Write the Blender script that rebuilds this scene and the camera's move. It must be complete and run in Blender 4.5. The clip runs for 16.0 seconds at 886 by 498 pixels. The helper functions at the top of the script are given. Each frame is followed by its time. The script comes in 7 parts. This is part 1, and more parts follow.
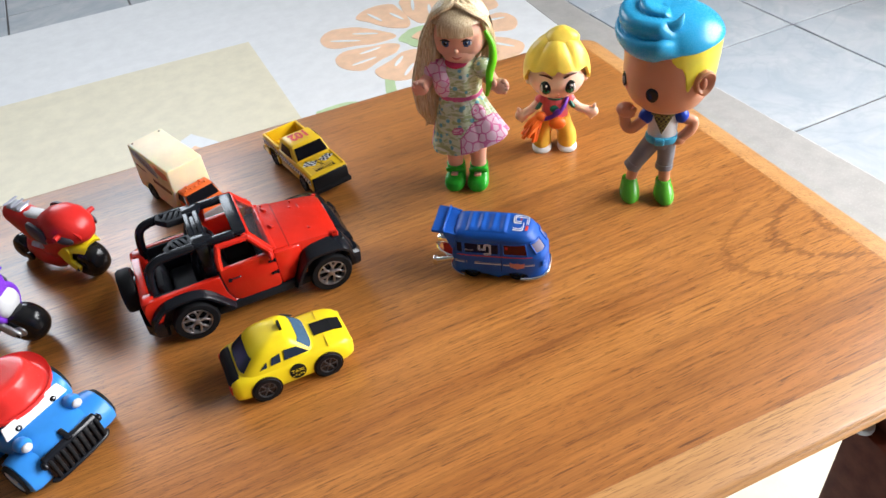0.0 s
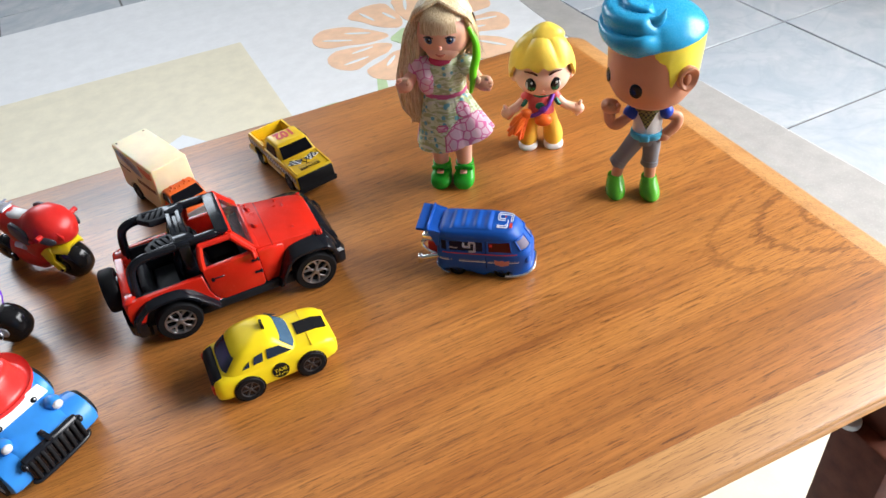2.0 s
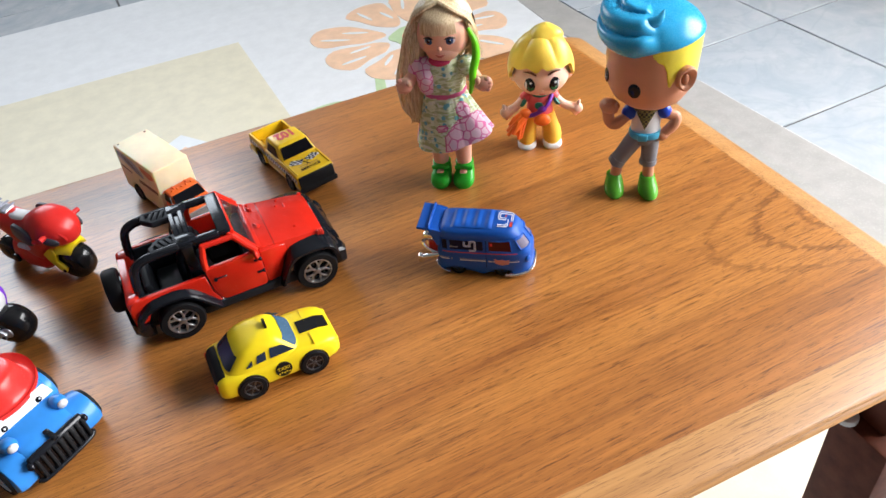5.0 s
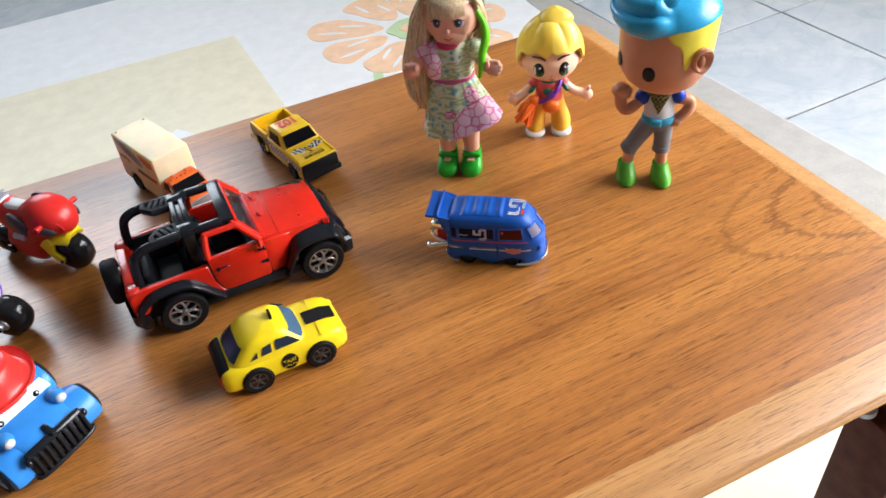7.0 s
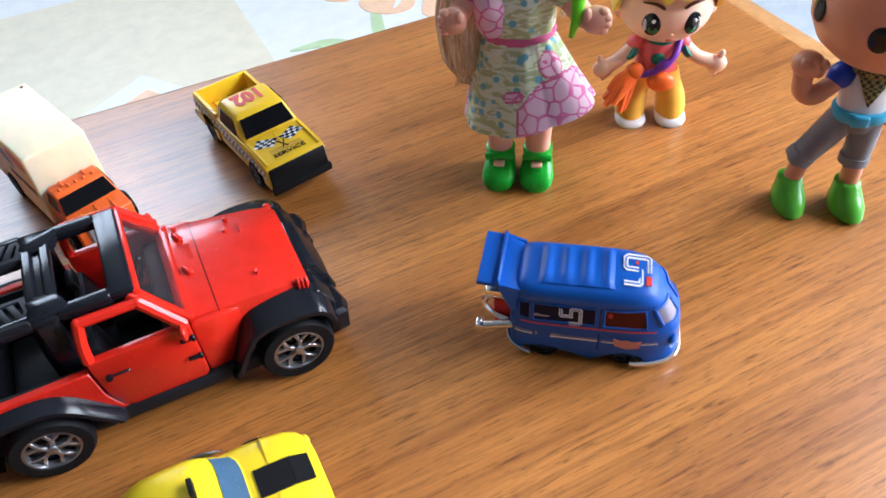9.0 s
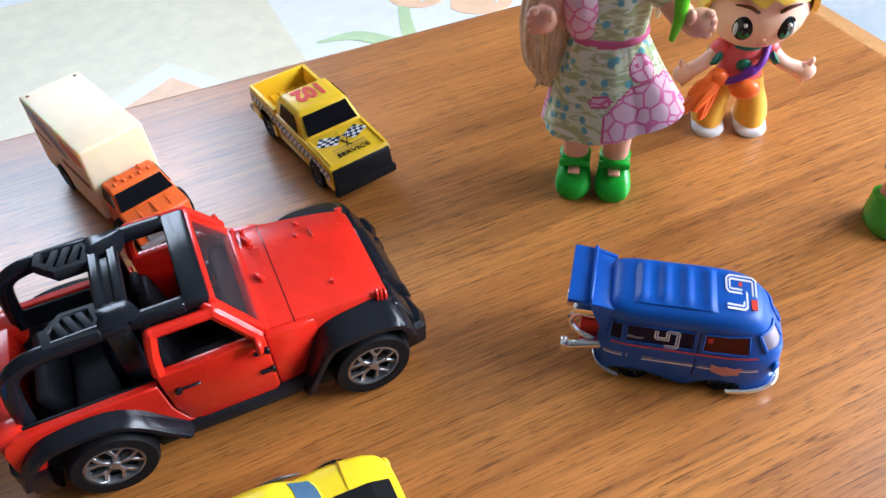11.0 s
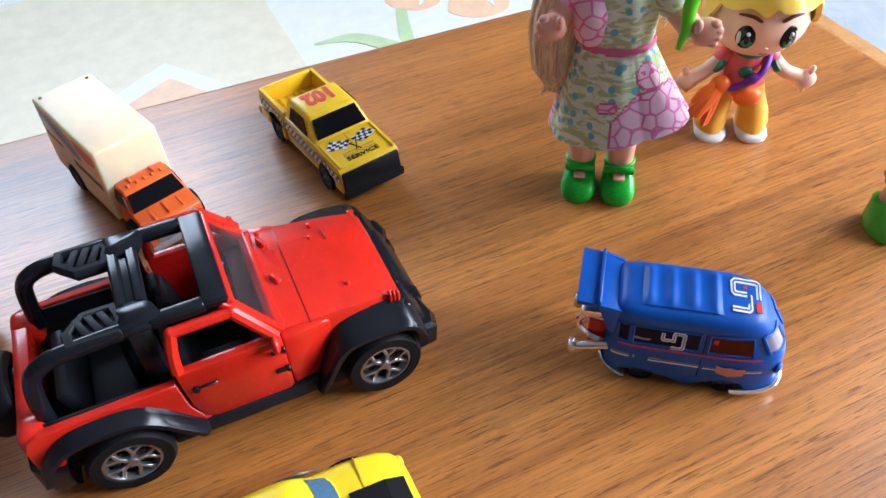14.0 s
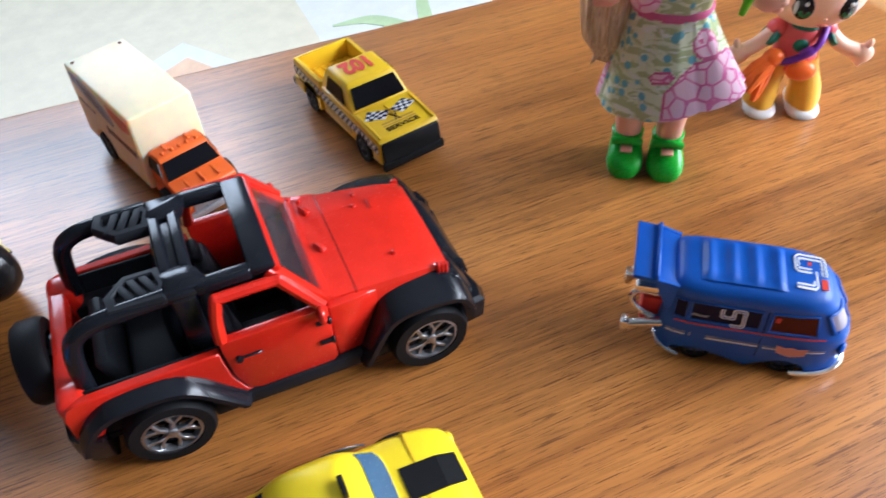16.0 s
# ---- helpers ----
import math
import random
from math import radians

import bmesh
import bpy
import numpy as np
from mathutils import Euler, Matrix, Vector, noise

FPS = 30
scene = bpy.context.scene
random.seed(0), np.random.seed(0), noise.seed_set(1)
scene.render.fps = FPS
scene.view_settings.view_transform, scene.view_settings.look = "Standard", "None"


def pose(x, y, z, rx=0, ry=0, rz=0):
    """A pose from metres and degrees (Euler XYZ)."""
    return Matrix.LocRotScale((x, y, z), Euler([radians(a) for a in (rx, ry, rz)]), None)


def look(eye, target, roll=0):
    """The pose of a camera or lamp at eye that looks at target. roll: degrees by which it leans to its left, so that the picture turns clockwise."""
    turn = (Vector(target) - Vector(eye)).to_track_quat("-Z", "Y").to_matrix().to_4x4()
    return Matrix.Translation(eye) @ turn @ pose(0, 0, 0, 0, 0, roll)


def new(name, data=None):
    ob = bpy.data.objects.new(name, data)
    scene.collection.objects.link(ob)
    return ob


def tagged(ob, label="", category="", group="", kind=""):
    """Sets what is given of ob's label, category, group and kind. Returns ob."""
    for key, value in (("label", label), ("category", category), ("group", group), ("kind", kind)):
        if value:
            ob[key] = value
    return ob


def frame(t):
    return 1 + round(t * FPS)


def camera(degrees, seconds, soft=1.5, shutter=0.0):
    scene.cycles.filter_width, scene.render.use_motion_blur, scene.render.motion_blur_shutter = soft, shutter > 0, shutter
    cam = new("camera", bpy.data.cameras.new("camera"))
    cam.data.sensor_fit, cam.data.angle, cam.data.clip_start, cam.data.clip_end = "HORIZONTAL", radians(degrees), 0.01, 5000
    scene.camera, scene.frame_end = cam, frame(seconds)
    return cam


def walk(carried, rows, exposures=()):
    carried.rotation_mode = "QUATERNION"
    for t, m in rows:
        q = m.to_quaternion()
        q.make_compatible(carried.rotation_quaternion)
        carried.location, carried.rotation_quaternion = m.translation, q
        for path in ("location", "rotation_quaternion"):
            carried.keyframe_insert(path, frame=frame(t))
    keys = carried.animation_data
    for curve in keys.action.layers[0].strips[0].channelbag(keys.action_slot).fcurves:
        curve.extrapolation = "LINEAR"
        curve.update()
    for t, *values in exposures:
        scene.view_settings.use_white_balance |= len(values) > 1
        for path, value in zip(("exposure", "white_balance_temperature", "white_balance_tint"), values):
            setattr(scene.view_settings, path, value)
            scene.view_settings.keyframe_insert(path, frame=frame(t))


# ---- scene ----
cam = camera(60.00, 16.0, shutter=0.5)
EXPOSURE, W_BACK, W_SIDE, W_REAR = 0.04, 42.0, 115.0, 0.5
PATH = [
    (0, (0.04678, 0.02503, 0.74408), (0.17230, 0.38491, 0.42046), -6.768),
    (0.5, (0.04925, 0.02491, 0.74372), (0.17538, 0.38489, 0.42045), -6.739),
    (1, (0.04892, 0.02452, 0.74325), (0.17555, 0.38383, 0.41943), -6.824),
    (1.5, (0.05034, 0.02331, 0.74299), (0.17772, 0.38257, 0.41940), -6.858),
    (2, (0.05294, 0.02279, 0.74154), (0.18039, 0.38179, 0.41770), -6.950),
    (2.5, (0.05186, 0.02239, 0.74619), (0.17990, 0.38047, 0.42156), -6.987),
    (3, (0.05300, 0.02220, 0.74430), (0.18221, 0.38023, 0.42009), -6.951),
    (3.5, (0.05100, 0.02312, 0.74305), (0.18008, 0.38135, 0.41900), -6.967),
    (4, (0.05044, 0.02090, 0.74406), (0.17888, 0.37853, 0.41909), -7.015),
    (6.5, (0.05096, 0.02309, 0.74242), (0.18028, 0.38178, 0.41896), -7.042),
    (7, (0.04562, 0.03026, 0.73358), (0.17610, 0.38592, 0.40727), -6.949),
    (7.3, (0.03133, 0.04125, 0.73008), (0.15550, 0.39601, 0.40034), -6.607),
    (7.5, (0.02269, 0.06365, 0.71985), (0.14227, 0.41801, 0.38800), -5.586),
    (7.8, (0.04634, 0.11952, 0.70817), (0.17019, 0.47608, 0.38026), -5.287),
    (8, (0.05843, 0.14871, 0.70005), (0.19055, 0.50058, 0.37030), -4.566),
    (8.2, (0.06863, 0.16121, 0.69011), (0.20709, 0.50816, 0.35776), -3.664),
    (8.5, (0.08246, 0.17473, 0.66399), (0.21434, 0.51172, 0.31895), -4.888),
    (9, (0.08551, 0.19008, 0.65421), (0.20944, 0.52159, 0.30103), -5.541),
    (9.5, (0.07735, 0.20725, 0.65404), (0.19874, 0.53727, 0.29858), -4.920),
    (9.7, (0.07466, 0.20995, 0.65329), (0.19524, 0.54030, 0.29786), -4.660),
    (11.8, (0.06676, 0.21489, 0.64837), (0.18498, 0.54679, 0.29359), -4.405),
    (12, (0.06515, 0.21725, 0.65055), (0.18429, 0.54920, 0.29613), -4.355),
    (12.5, (0.05953, 0.21884, 0.65234), (0.17762, 0.54924, 0.29613), -4.002),
    (13, (0.06291, 0.21622, 0.64919), (0.18189, 0.54877, 0.29528), -3.933),
    (13.5, (0.06391, 0.21561, 0.64841), (0.18473, 0.54651, 0.29358), -3.852),
    (14, (0.06277, 0.21165, 0.65285), (0.18589, 0.54188, 0.29819), -3.501),
    (14.5, (0.06122, 0.21280, 0.65425), (0.18561, 0.54119, 0.29833), -3.279),
    (15, (0.06462, 0.20985, 0.65277), (0.19112, 0.54097, 0.30013), -3.107),
    (15.5, (0.06240, 0.21249, 0.65020), (0.18806, 0.54212, 0.29587), -3.103),
    (16, (0.05225, 0.21832, 0.64356), (0.16765, 0.54595, 0.28392), -3.351),
]
walk(cam, [(t, look(eye, target, roll)) for t, eye, target, roll in PATH], exposures=[(0.0, EXPOSURE, 6350, 10), (7.0, EXPOSURE, 6350, 10), (8.6, EXPOSURE + 0.15, 5680, 10), (12.0, EXPOSURE + 0.14, 5620, 10), (16.0, EXPOSURE + 0.14, 5620, 10)])

# ---- daylight ----
TOP = 0.45            # height of the table top
world = bpy.data.worlds.new("sky")
scene.world = world
world.use_nodes = True
wn = world.node_tree
sky = wn.nodes.new("ShaderNodeTexSky")
sky.sky_type = "NISHITA"
sky.sun_disc = False
sky.sun_elevation = radians(48)
sky.sun_rotation = radians(120)
wn.nodes["Background"].inputs["Strength"].default_value = 0.12
wn.links.new(sky.outputs["Color"], wn.nodes["Background"].inputs["Color"])


def window_light(name, place, target, width, height, watts, colour):
    lamp = bpy.data.lights.new(name, "AREA")
    lamp.shape, lamp.size, lamp.size_y = "RECTANGLE", width, height
    lamp.energy, lamp.color = watts, colour
    ob = new(name, lamp)
    ob.matrix_world = look(place, target)
    return ob


# the sky's light in the openings of the back and the side wall
window_light("daylight_back", (-0.38, 3.03, 1.625), (-0.38, 0.0, 0.8), 1.45, 1.1, W_BACK, (0.86, 0.93, 1.0))
window_light("daylight_side", (1.88, -0.10, 1.25), (0.35, 0.40, 0.5), 1.63, 1.15, W_SIDE, (0.99, 0.98, 0.97))
# weak fill added from the south, through an assumed opening out of view
window_light("daylight_rear", (0.9, -2.08, 1.6), (0.3, 0.2, 0.6), 0.95, 1.35, W_REAR, (1.0, 0.97, 0.93))

# ---- materials ----
def mat(name, base=(0.8, 0.8, 0.8), rough=0.5, metal=0.0, coat=0.0, spec=0.5, trans=0.0, sub=0.0, ior=1.45):
    m = bpy.data.materials.new(name)
    m.use_nodes = True
    b = m.node_tree.nodes["Principled BSDF"]
    b.inputs["Base Color"].default_value = (*base, 1)
    b.inputs["Roughness"].default_value = rough
    b.inputs["Metallic"].default_value = metal
    b.inputs["Coat Weight"].default_value = coat
    b.inputs["Coat Roughness"].default_value = 0.08
    b.inputs["Specular IOR Level"].default_value = spec
    b.inputs["Transmission Weight"].default_value = trans
    b.inputs["Subsurface Weight"].default_value = sub
    b.inputs["Subsurface Radius"].default_value = (0.004, 0.002, 0.001)
    b.inputs["IOR"].default_value = ior
    return m


class Net:
    """Short hand for building a node tree round the Principled shader."""

    def __init__(self, m):
        self.t = m.node_tree
        self.b = self.t.nodes["Principled BSDF"]

    def n(self, kind, **kw):
        node = self.t.nodes.new("ShaderNode" + kind)
        for k, v in kw.items():
            if k in node.inputs:
                node.inputs[k].default_value = v
        return node

    def l(self, a, b):
        self.t.links.new(a, b)

    def coords(self, scale=(1, 1, 1), kind="Object", place=(0, 0, 0), turn=(0, 0, 0)):
        c = self.t.nodes.new("ShaderNodeTexCoord")
        p = self.t.nodes.new("ShaderNodeMapping")
        if any(turn):       # turned first, then stretched
            p.vector_type = "TEXTURE"
            scale = tuple(1.0 / x for x in scale)
        p.inputs["Scale"].default_value = scale
        p.inputs["Location"].default_value = place
        p.inputs["Rotation"].default_value = turn
        self.l(c.outputs[kind], p.inputs["Vector"])
        return p.outputs["Vector"]

    def noise(self, vec, scale, detail=4.0, rough=0.55, dist=0.0):
        node = self.n("TexNoise", Scale=scale, Detail=detail, Roughness=rough, Distortion=dist)
        self.l(vec, node.inputs["Vector"])
        return node.outputs["Fac"]

    def ramp(self, fac, stops, mode="LINEAR"):
        r = self.t.nodes.new("ShaderNodeValToRGB")
        r.color_ramp.interpolation = mode
        while len(r.color_ramp.elements) < len(stops):
            r.color_ramp.elements.new(0.5)
        for e, (p, c) in zip(r.color_ramp.elements, stops):
            e.position = p
            e.color = (*c, 1) if len(c) == 3 else c
        self.l(fac, r.inputs["Fac"])
        return r.outputs["Color"]

    def mix(self, fac, a, b, blend="MIX"):
        x = self.t.nodes.new("ShaderNodeMix")
        x.data_type, x.blend_type = "RGBA", blend
        for sock, v in ((x.inputs[0], fac), (x.inputs[6], a), (x.inputs[7], b)):
            if isinstance(v, (int, float)):
                sock.default_value = v
            elif isinstance(v, tuple):
                sock.default_value = (*v, 1)
            else:
                self.l(v, sock)
        return x.outputs[2]

    def math(self, op, a, b=0.0):
        x = self.t.nodes.new("ShaderNodeMath")
        x.operation = op
        for sock, v in ((x.inputs[0], a), (x.inputs[1], b)):
            if isinstance(v, (int, float)):
                sock.default_value = v
            else:
                self.l(v, sock)
        return x.outputs[0]

    def bump(self, height, strength=0.2, distance=0.001):
        x = self.n("Bump", Strength=strength, Distance=distance)
        self.l(height, x.inputs["Height"])
        self.l(x.outputs["Normal"], self.b.inputs["Normal"])

    def base(self, c):
        self.l(c, self.b.inputs["Base Color"])

    def rough(self, fac, lo, hi):
        x = self.t.nodes.new("ShaderNodeMapRange")
        x.inputs["To Min"].default_value, x.inputs["To Max"].default_value = lo, hi
        self.l(fac, x.inputs["Value"])
        self.l(x.outputs["Result"], self.b.inputs["Roughness"])


def toy(name, base, rough=0.35, metal=0.0, coat=0.0, sub=0.0, wear=0.12, scuff=(0.8, 0.8, 0.8), spec=0.4):
    """Moulded plastic or toy paint: slight mottling, fine scuffs and a little uneven gloss."""
    m = mat(name, base, rough, metal, coat, sub=sub, spec=spec)
    k = Net(m)
    v = k.coords()
    soft = k.noise(v, 90, 3)
    fine = k.noise(v, 1400, 2, 0.7)
    dark = tuple(c * (1 - wear) for c in base)
    lite = tuple(min(1.0, c * (1 + wear * 0.6) + 0.01 * wear) for c in base)
    c = k.mix(k.ramp(soft, [(0.3, (0, 0, 0)), (0.7, (1, 1, 1))]), dark, lite)
    marks = k.ramp(k.noise(k.coords((1, 3.5, 1.6)), 420, 6, 0.75), [(0.735, (0, 0, 0)), (0.79, (1, 1, 1))])
    k.base(k.mix(k.math("MULTIPLY", marks, wear * 1.2), c, scuff))
    k.rough(fine, max(0.05, rough - 0.08), rough + 0.12)
    k.bump(fine, 0.02, 0.0002)
    return m


def wood(name, dark, mid, light, gloss=0.22, figure=True, coat=0.25):
    """Varnished wood with the grain along x: broad bands, fine lines, a cathedral figure and short dark pores."""
    m = mat(name, mid, 0.3, coat=coat)
    m.node_tree.nodes["Principled BSDF"].inputs["Coat Roughness"].default_value = 0.28
    k = Net(m)
    along = (0, 0, radians(2.0 if figure else 0.0))
    band = k.noise(k.coords((1.6, 17.0, 17.0), turn=along), 1.0, 4, 0.55, 0.5)
    ring_ = k.noise(k.coords((4.0, 110.0, 110.0), turn=along), 1.0, 4, 0.6, 0.8)
    line = k.noise(k.coords((14.0, 760.0, 760.0), turn=along), 1.0, 4, 0.6, 0.3)
    pore = k.noise(k.coords((95.0, 2500.0, 2500.0), turn=along), 1.0, 2, 0.5, 0.15)
    pore2 = k.noise(k.coords((48.0, 1300.0, 1300.0), place=(3, 7, 1), turn=along), 1.0, 2, 0.5, 0.25)
    c = k.mix(k.ramp(band, [(0.34, (0, 0, 0)), (0.68, (1, 1, 1))]), mid, light)
    c = k.mix(k.math("MULTIPLY", k.ramp(ring_, [(0.34, (1, 1, 1)), (0.52, (0, 0, 0))]), 0.36), c, dark)
    c = k.mix(k.math("MULTIPLY", k.ramp(ring_, [(0.55, (0, 0, 0)), (0.72, (1, 1, 1))]), 0.3), c, light)
    c = k.mix(k.math("MULTIPLY", k.ramp(line, [(0.36, (1, 1, 1)), (0.50, (0, 0, 0))]), 0.30), c, dark)
    c = k.mix(k.math("MULTIPLY", k.ramp(line, [(0.54, (0, 0, 0)), (0.68, (1, 1, 1))]), 0.26), c, light)
    if figure:
        # nested arches of the growth rings, drawn out along the grain
        w = k.n("TexWave", Scale=9.5, Distortion=3.2, Detail=3.0)
        w.inputs["Detail Scale"].default_value = 9.0
        w.inputs["Detail Roughness"].default_value = 0.65
        w.wave_type, w.rings_direction = "RINGS", "SPHERICAL"
        k.l(k.coords((1.0, 4.6, 0.0), place=(-0.593, -1.205, 0)), w.inputs["Vector"])
        rings = k.ramp(w.outputs["Fac"], [(0.0, (1, 1, 1)), (0.05, (0.8, 0.8, 0.8)), (0.16, (0, 0, 0))])
        d = k.t.nodes.new("ShaderNodeVectorMath")
        d.operation = "LENGTH"
        k.l(k.coords((1.0, 4.6, 0.0), place=(-0.593, -1.205, 0)), d.inputs[0])
        where = k.ramp(d.outputs["Value"], [(0.29, (1, 1, 1)), (0.335, (0, 0, 0))])
        c = k.mix(k.math("MULTIPLY", where, 0.35), c, light)
        c = k.mix(k.math("MULTIPLY", k.math("MULTIPLY", rings, where), 0.5), c, dark)
    vein = k.noise(k.coords((9.0, 330.0, 330.0), place=(1, 5, 2), turn=along), 1.0, 5, 0.62, 0.5)
    c = k.mix(k.math("MULTIPLY", k.ramp(vein, [(0.455, (0, 0, 0)), (0.49, (1, 1, 1)), (0.51, (1, 1, 1)), (0.545, (0, 0, 0))]), 0.30), c, dark)
    dots = k.math("MAXIMUM", k.ramp(pore, [(0.615, (0, 0, 0)), (0.645, (1, 1, 1))]), k.ramp(pore2, [(0.625, (0, 0, 0)), (0.65, (1, 1, 1))]))
    c = k.mix(k.math("MULTIPLY", dots, 0.7), c, tuple(0.62 * x for x in dark))
    flecks = k.ramp(k.noise(k.coords((150.0, 260.0, 260.0)), 1.0, 2, 0.8), [(0.815, (0, 0, 0)), (0.835, (1, 1, 1))])
    c = k.mix(k.math("MULTIPLY", flecks, 0.5), c, (0.75, 0.6, 0.45))
    k.base(c)
    k.rough(k.noise(k.coords((3, 8, 8)), 5, 5), gloss, gloss + 0.14)
    k.bump(k.math("ADD", k.math("MULTIPLY", dots, -0.8), line), 0.09, 0.0005)
    return m


def tile_mat():
    m = mat("glazed_tile", (0.75, 0.77, 0.80), 0.18)
    k = Net(m)
    info = k.t.nodes.new("ShaderNodeObjectInfo")
    shift = k.t.nodes.new("ShaderNodeVectorMath")
    shift.operation = "ADD"
    k.l(k.coords(), shift.inputs[0])
    comb = k.t.nodes.new("ShaderNodeCombineXYZ")
    k.l(k.math("MULTIPLY", info.outputs["Random"], 37.0), comb.inputs["X"])
    k.l(comb.outputs["Vector"], shift.inputs[1])
    v = shift.outputs["Vector"]
    cloud = k.noise(v, 7, 6, 0.6, 1.2)
    vein = k.noise(v, 4.5, 5, 0.55, 2.2)
    c = k.mix(k.ramp(cloud, [(0.35, (0, 0, 0)), (0.68, (1, 1, 1))]), (0.43, 0.475, 0.52), (0.57, 0.585, 0.60))
    c = k.mix(k.math("MULTIPLY", k.ramp(vein, [(0.44, (0, 0, 0)), (0.5, (1, 1, 1)), (0.55, (0, 0, 0))]), 0.25), c, (0.33, 0.39, 0.43))
    k.base(c)
    k.rough(cloud, 0.12, 0.3)
    return m


def cloth_mat(name, a, b, spots, size=1.0):
    """Printed cotton: wavy streaks with round spots, and a fine weave."""
    m = mat(name, a, 0.85, spec=0.2)
    k = Net(m)
    v = k.coords((140 * size, 140 * size, 420 * size))
    streak = k.noise(v, 1.0, 2, 0.5, 0.8)
    c = k.mix(k.ramp(streak, [(0.47, (0, 0, 0)), (0.53, (1, 1, 1))]), a, b)
    c = k.mix(k.ramp(k.noise(k.coords((150, 150, 430), place=(9, 4, 2)), 1.0, 2, 0.5, 0.8), [(0.58, (0, 0, 0)), (0.64, (1, 1, 1))]), c, (0.80, 0.84, 0.74))
    vo = k.n("TexVoronoi", Scale=210.0 * size)
    k.l(k.coords(), vo.inputs["Vector"])
    c = k.mix(k.ramp(vo.outputs["Distance"], [(0.0, (1, 1, 1)), (0.26, (1, 1, 1)), (0.32, (0, 0, 0))]), c, spots)
    k.base(c)
    k.bump(k.noise(k.coords(), 2600, 2), 0.3, 0.0004)
    return m


def shell_mat(name, fill, line, scale):
    """Cloth print of rounded cells with darker outlines."""
    m = mat(name, fill, 0.85, spec=0.2)
    k = Net(m)
    vo = k.t.nodes.new("ShaderNodeTexVoronoi")
    vo.feature = "DISTANCE_TO_EDGE"
    vo.inputs["Scale"].default_value = scale
    k.l(k.coords((1, 1, 1.15)), vo.inputs["Vector"])
    c = k.mix(k.ramp(vo.outputs["Distance"], [(0.0, (1, 1, 1)), (0.045, (1, 1, 1)), (0.075, (0, 0, 0))]), fill, line)
    k.base(k.mix(k.math("MULTIPLY", k.ramp(k.noise(k.coords(), 190, 3), [(0.4, (0, 0, 0)), (0.7, (1, 1, 1))]), 0.25), c, (0.9, 0.75, 0.82)))
    k.bump(k.noise(k.coords(), 2600, 2), 0.3, 0.0004)
    return m


def hair_mat(name, dark, light):
    m = mat(name, light, 0.42, spec=0.6)
    k = Net(m)
    s = k.noise(k.coords((1500, 1500, 60)), 1.0, 3, 0.6, 0.4)
    k.base(k.mix(k.ramp(s, [(0.35, (0, 0, 0)), (0.65, (1, 1, 1))]), dark, light))
    k.bump(s, 0.22, 0.0003)
    return m


def mat_print(name, base, grain=0.1):
    """Printed vinyl with a faint emboss."""
    m = mat(name, base, 0.42)
    k = Net(m)
    a = k.noise(k.coords(), 28, 6, 0.65)
    f = k.noise(k.coords(), 330, 3)
    c = k.mix(k.ramp(a, [(0.35, (0, 0, 0)), (0.65, (1, 1, 1))]), tuple(x * (1 - grain) for x in base), tuple(min(1, x * (1 + grain * 0.5)) for x in base))
    k.base(k.mix(k.math("MULTIPLY", k.ramp(f, [(0.56, (0, 0, 0)), (0.66, (1, 1, 1))]), grain), c, (0.9, 0.9, 0.88)))
    k.rough(f, 0.34, 0.52)
    k.bump(f, 0.12, 0.001)
    return m


def checker_mat(name, a, b, size):
    m = mat(name, a, 0.4)
    k = Net(m)
    ch = k.n("TexChecker", Scale=1.0 / size)
    ch.inputs["Color1"].default_value, ch.inputs["Color2"].default_value = (*a, 1), (*b, 1)
    k.l(k.coords(place=(0.0003, 0.0003, 0.0003)), ch.inputs["Vector"])
    k.base(ch.outputs["Color"])
    return m


M_WOOD = wood("varnished_wood", (0.115, 0.031, 0.0065), (0.375, 0.130, 0.0245), (0.54, 0.222, 0.050), 0.30, True, 0.5)
M_LEG = toy("dark_stained_wood", (0.12, 0.034, 0.018), 0.5, wear=0.3, scuff=(0.10, 0.03, 0.015), spec=0.2)
# paler than the table top, all round the moulding
M_EDGE = wood("worn_edge_wood", (0.30, 0.125, 0.034), (0.51, 0.245, 0.078), (0.62, 0.33, 0.12), 0.32, False, 0.5)
M_TILE = tile_mat()
M_GROUT = mat_print("grout", (0.085, 0.078, 0.075), 0.2)
# unseen walls and ceiling, kept dark so that they bounce little light
M_WALL = mat_print("painted_wall", (0.12, 0.115, 0.11), 0.04)
M_CEIL = mat_print("painted_ceiling", (0.26, 0.26, 0.25), 0.03)
M_FRAME = mat_print("window_frame_paint", (0.75, 0.75, 0.74), 0.03)
M_RUG = mat_print("printed_vinyl_white", (0.78, 0.785, 0.79), 0.05)
M_RUG_TAN = mat_print("printed_vinyl_tan", (0.76, 0.70, 0.53), 0.07)
M_RUG_GREY = mat_print("printed_vinyl_beige", (0.43, 0.41, 0.385), 0.1)
M_RUG_ORANGE = mat_print("printed_vinyl_orange", (0.88, 0.58, 0.38), 0.1)
M_RUG_GREEN = mat_print("printed_vinyl_green", (0.52, 0.66, 0.38), 0.1)
M_RUG_PALE = mat_print("printed_vinyl_pale", (0.80, 0.82, 0.84), 0.05)
M_FELT = mat_print("white_felt", (0.7, 0.7, 0.68), 0.1)
M_SOFA = mat_print("dark_upholstery", (0.07, 0.065, 0.075), 0.2)

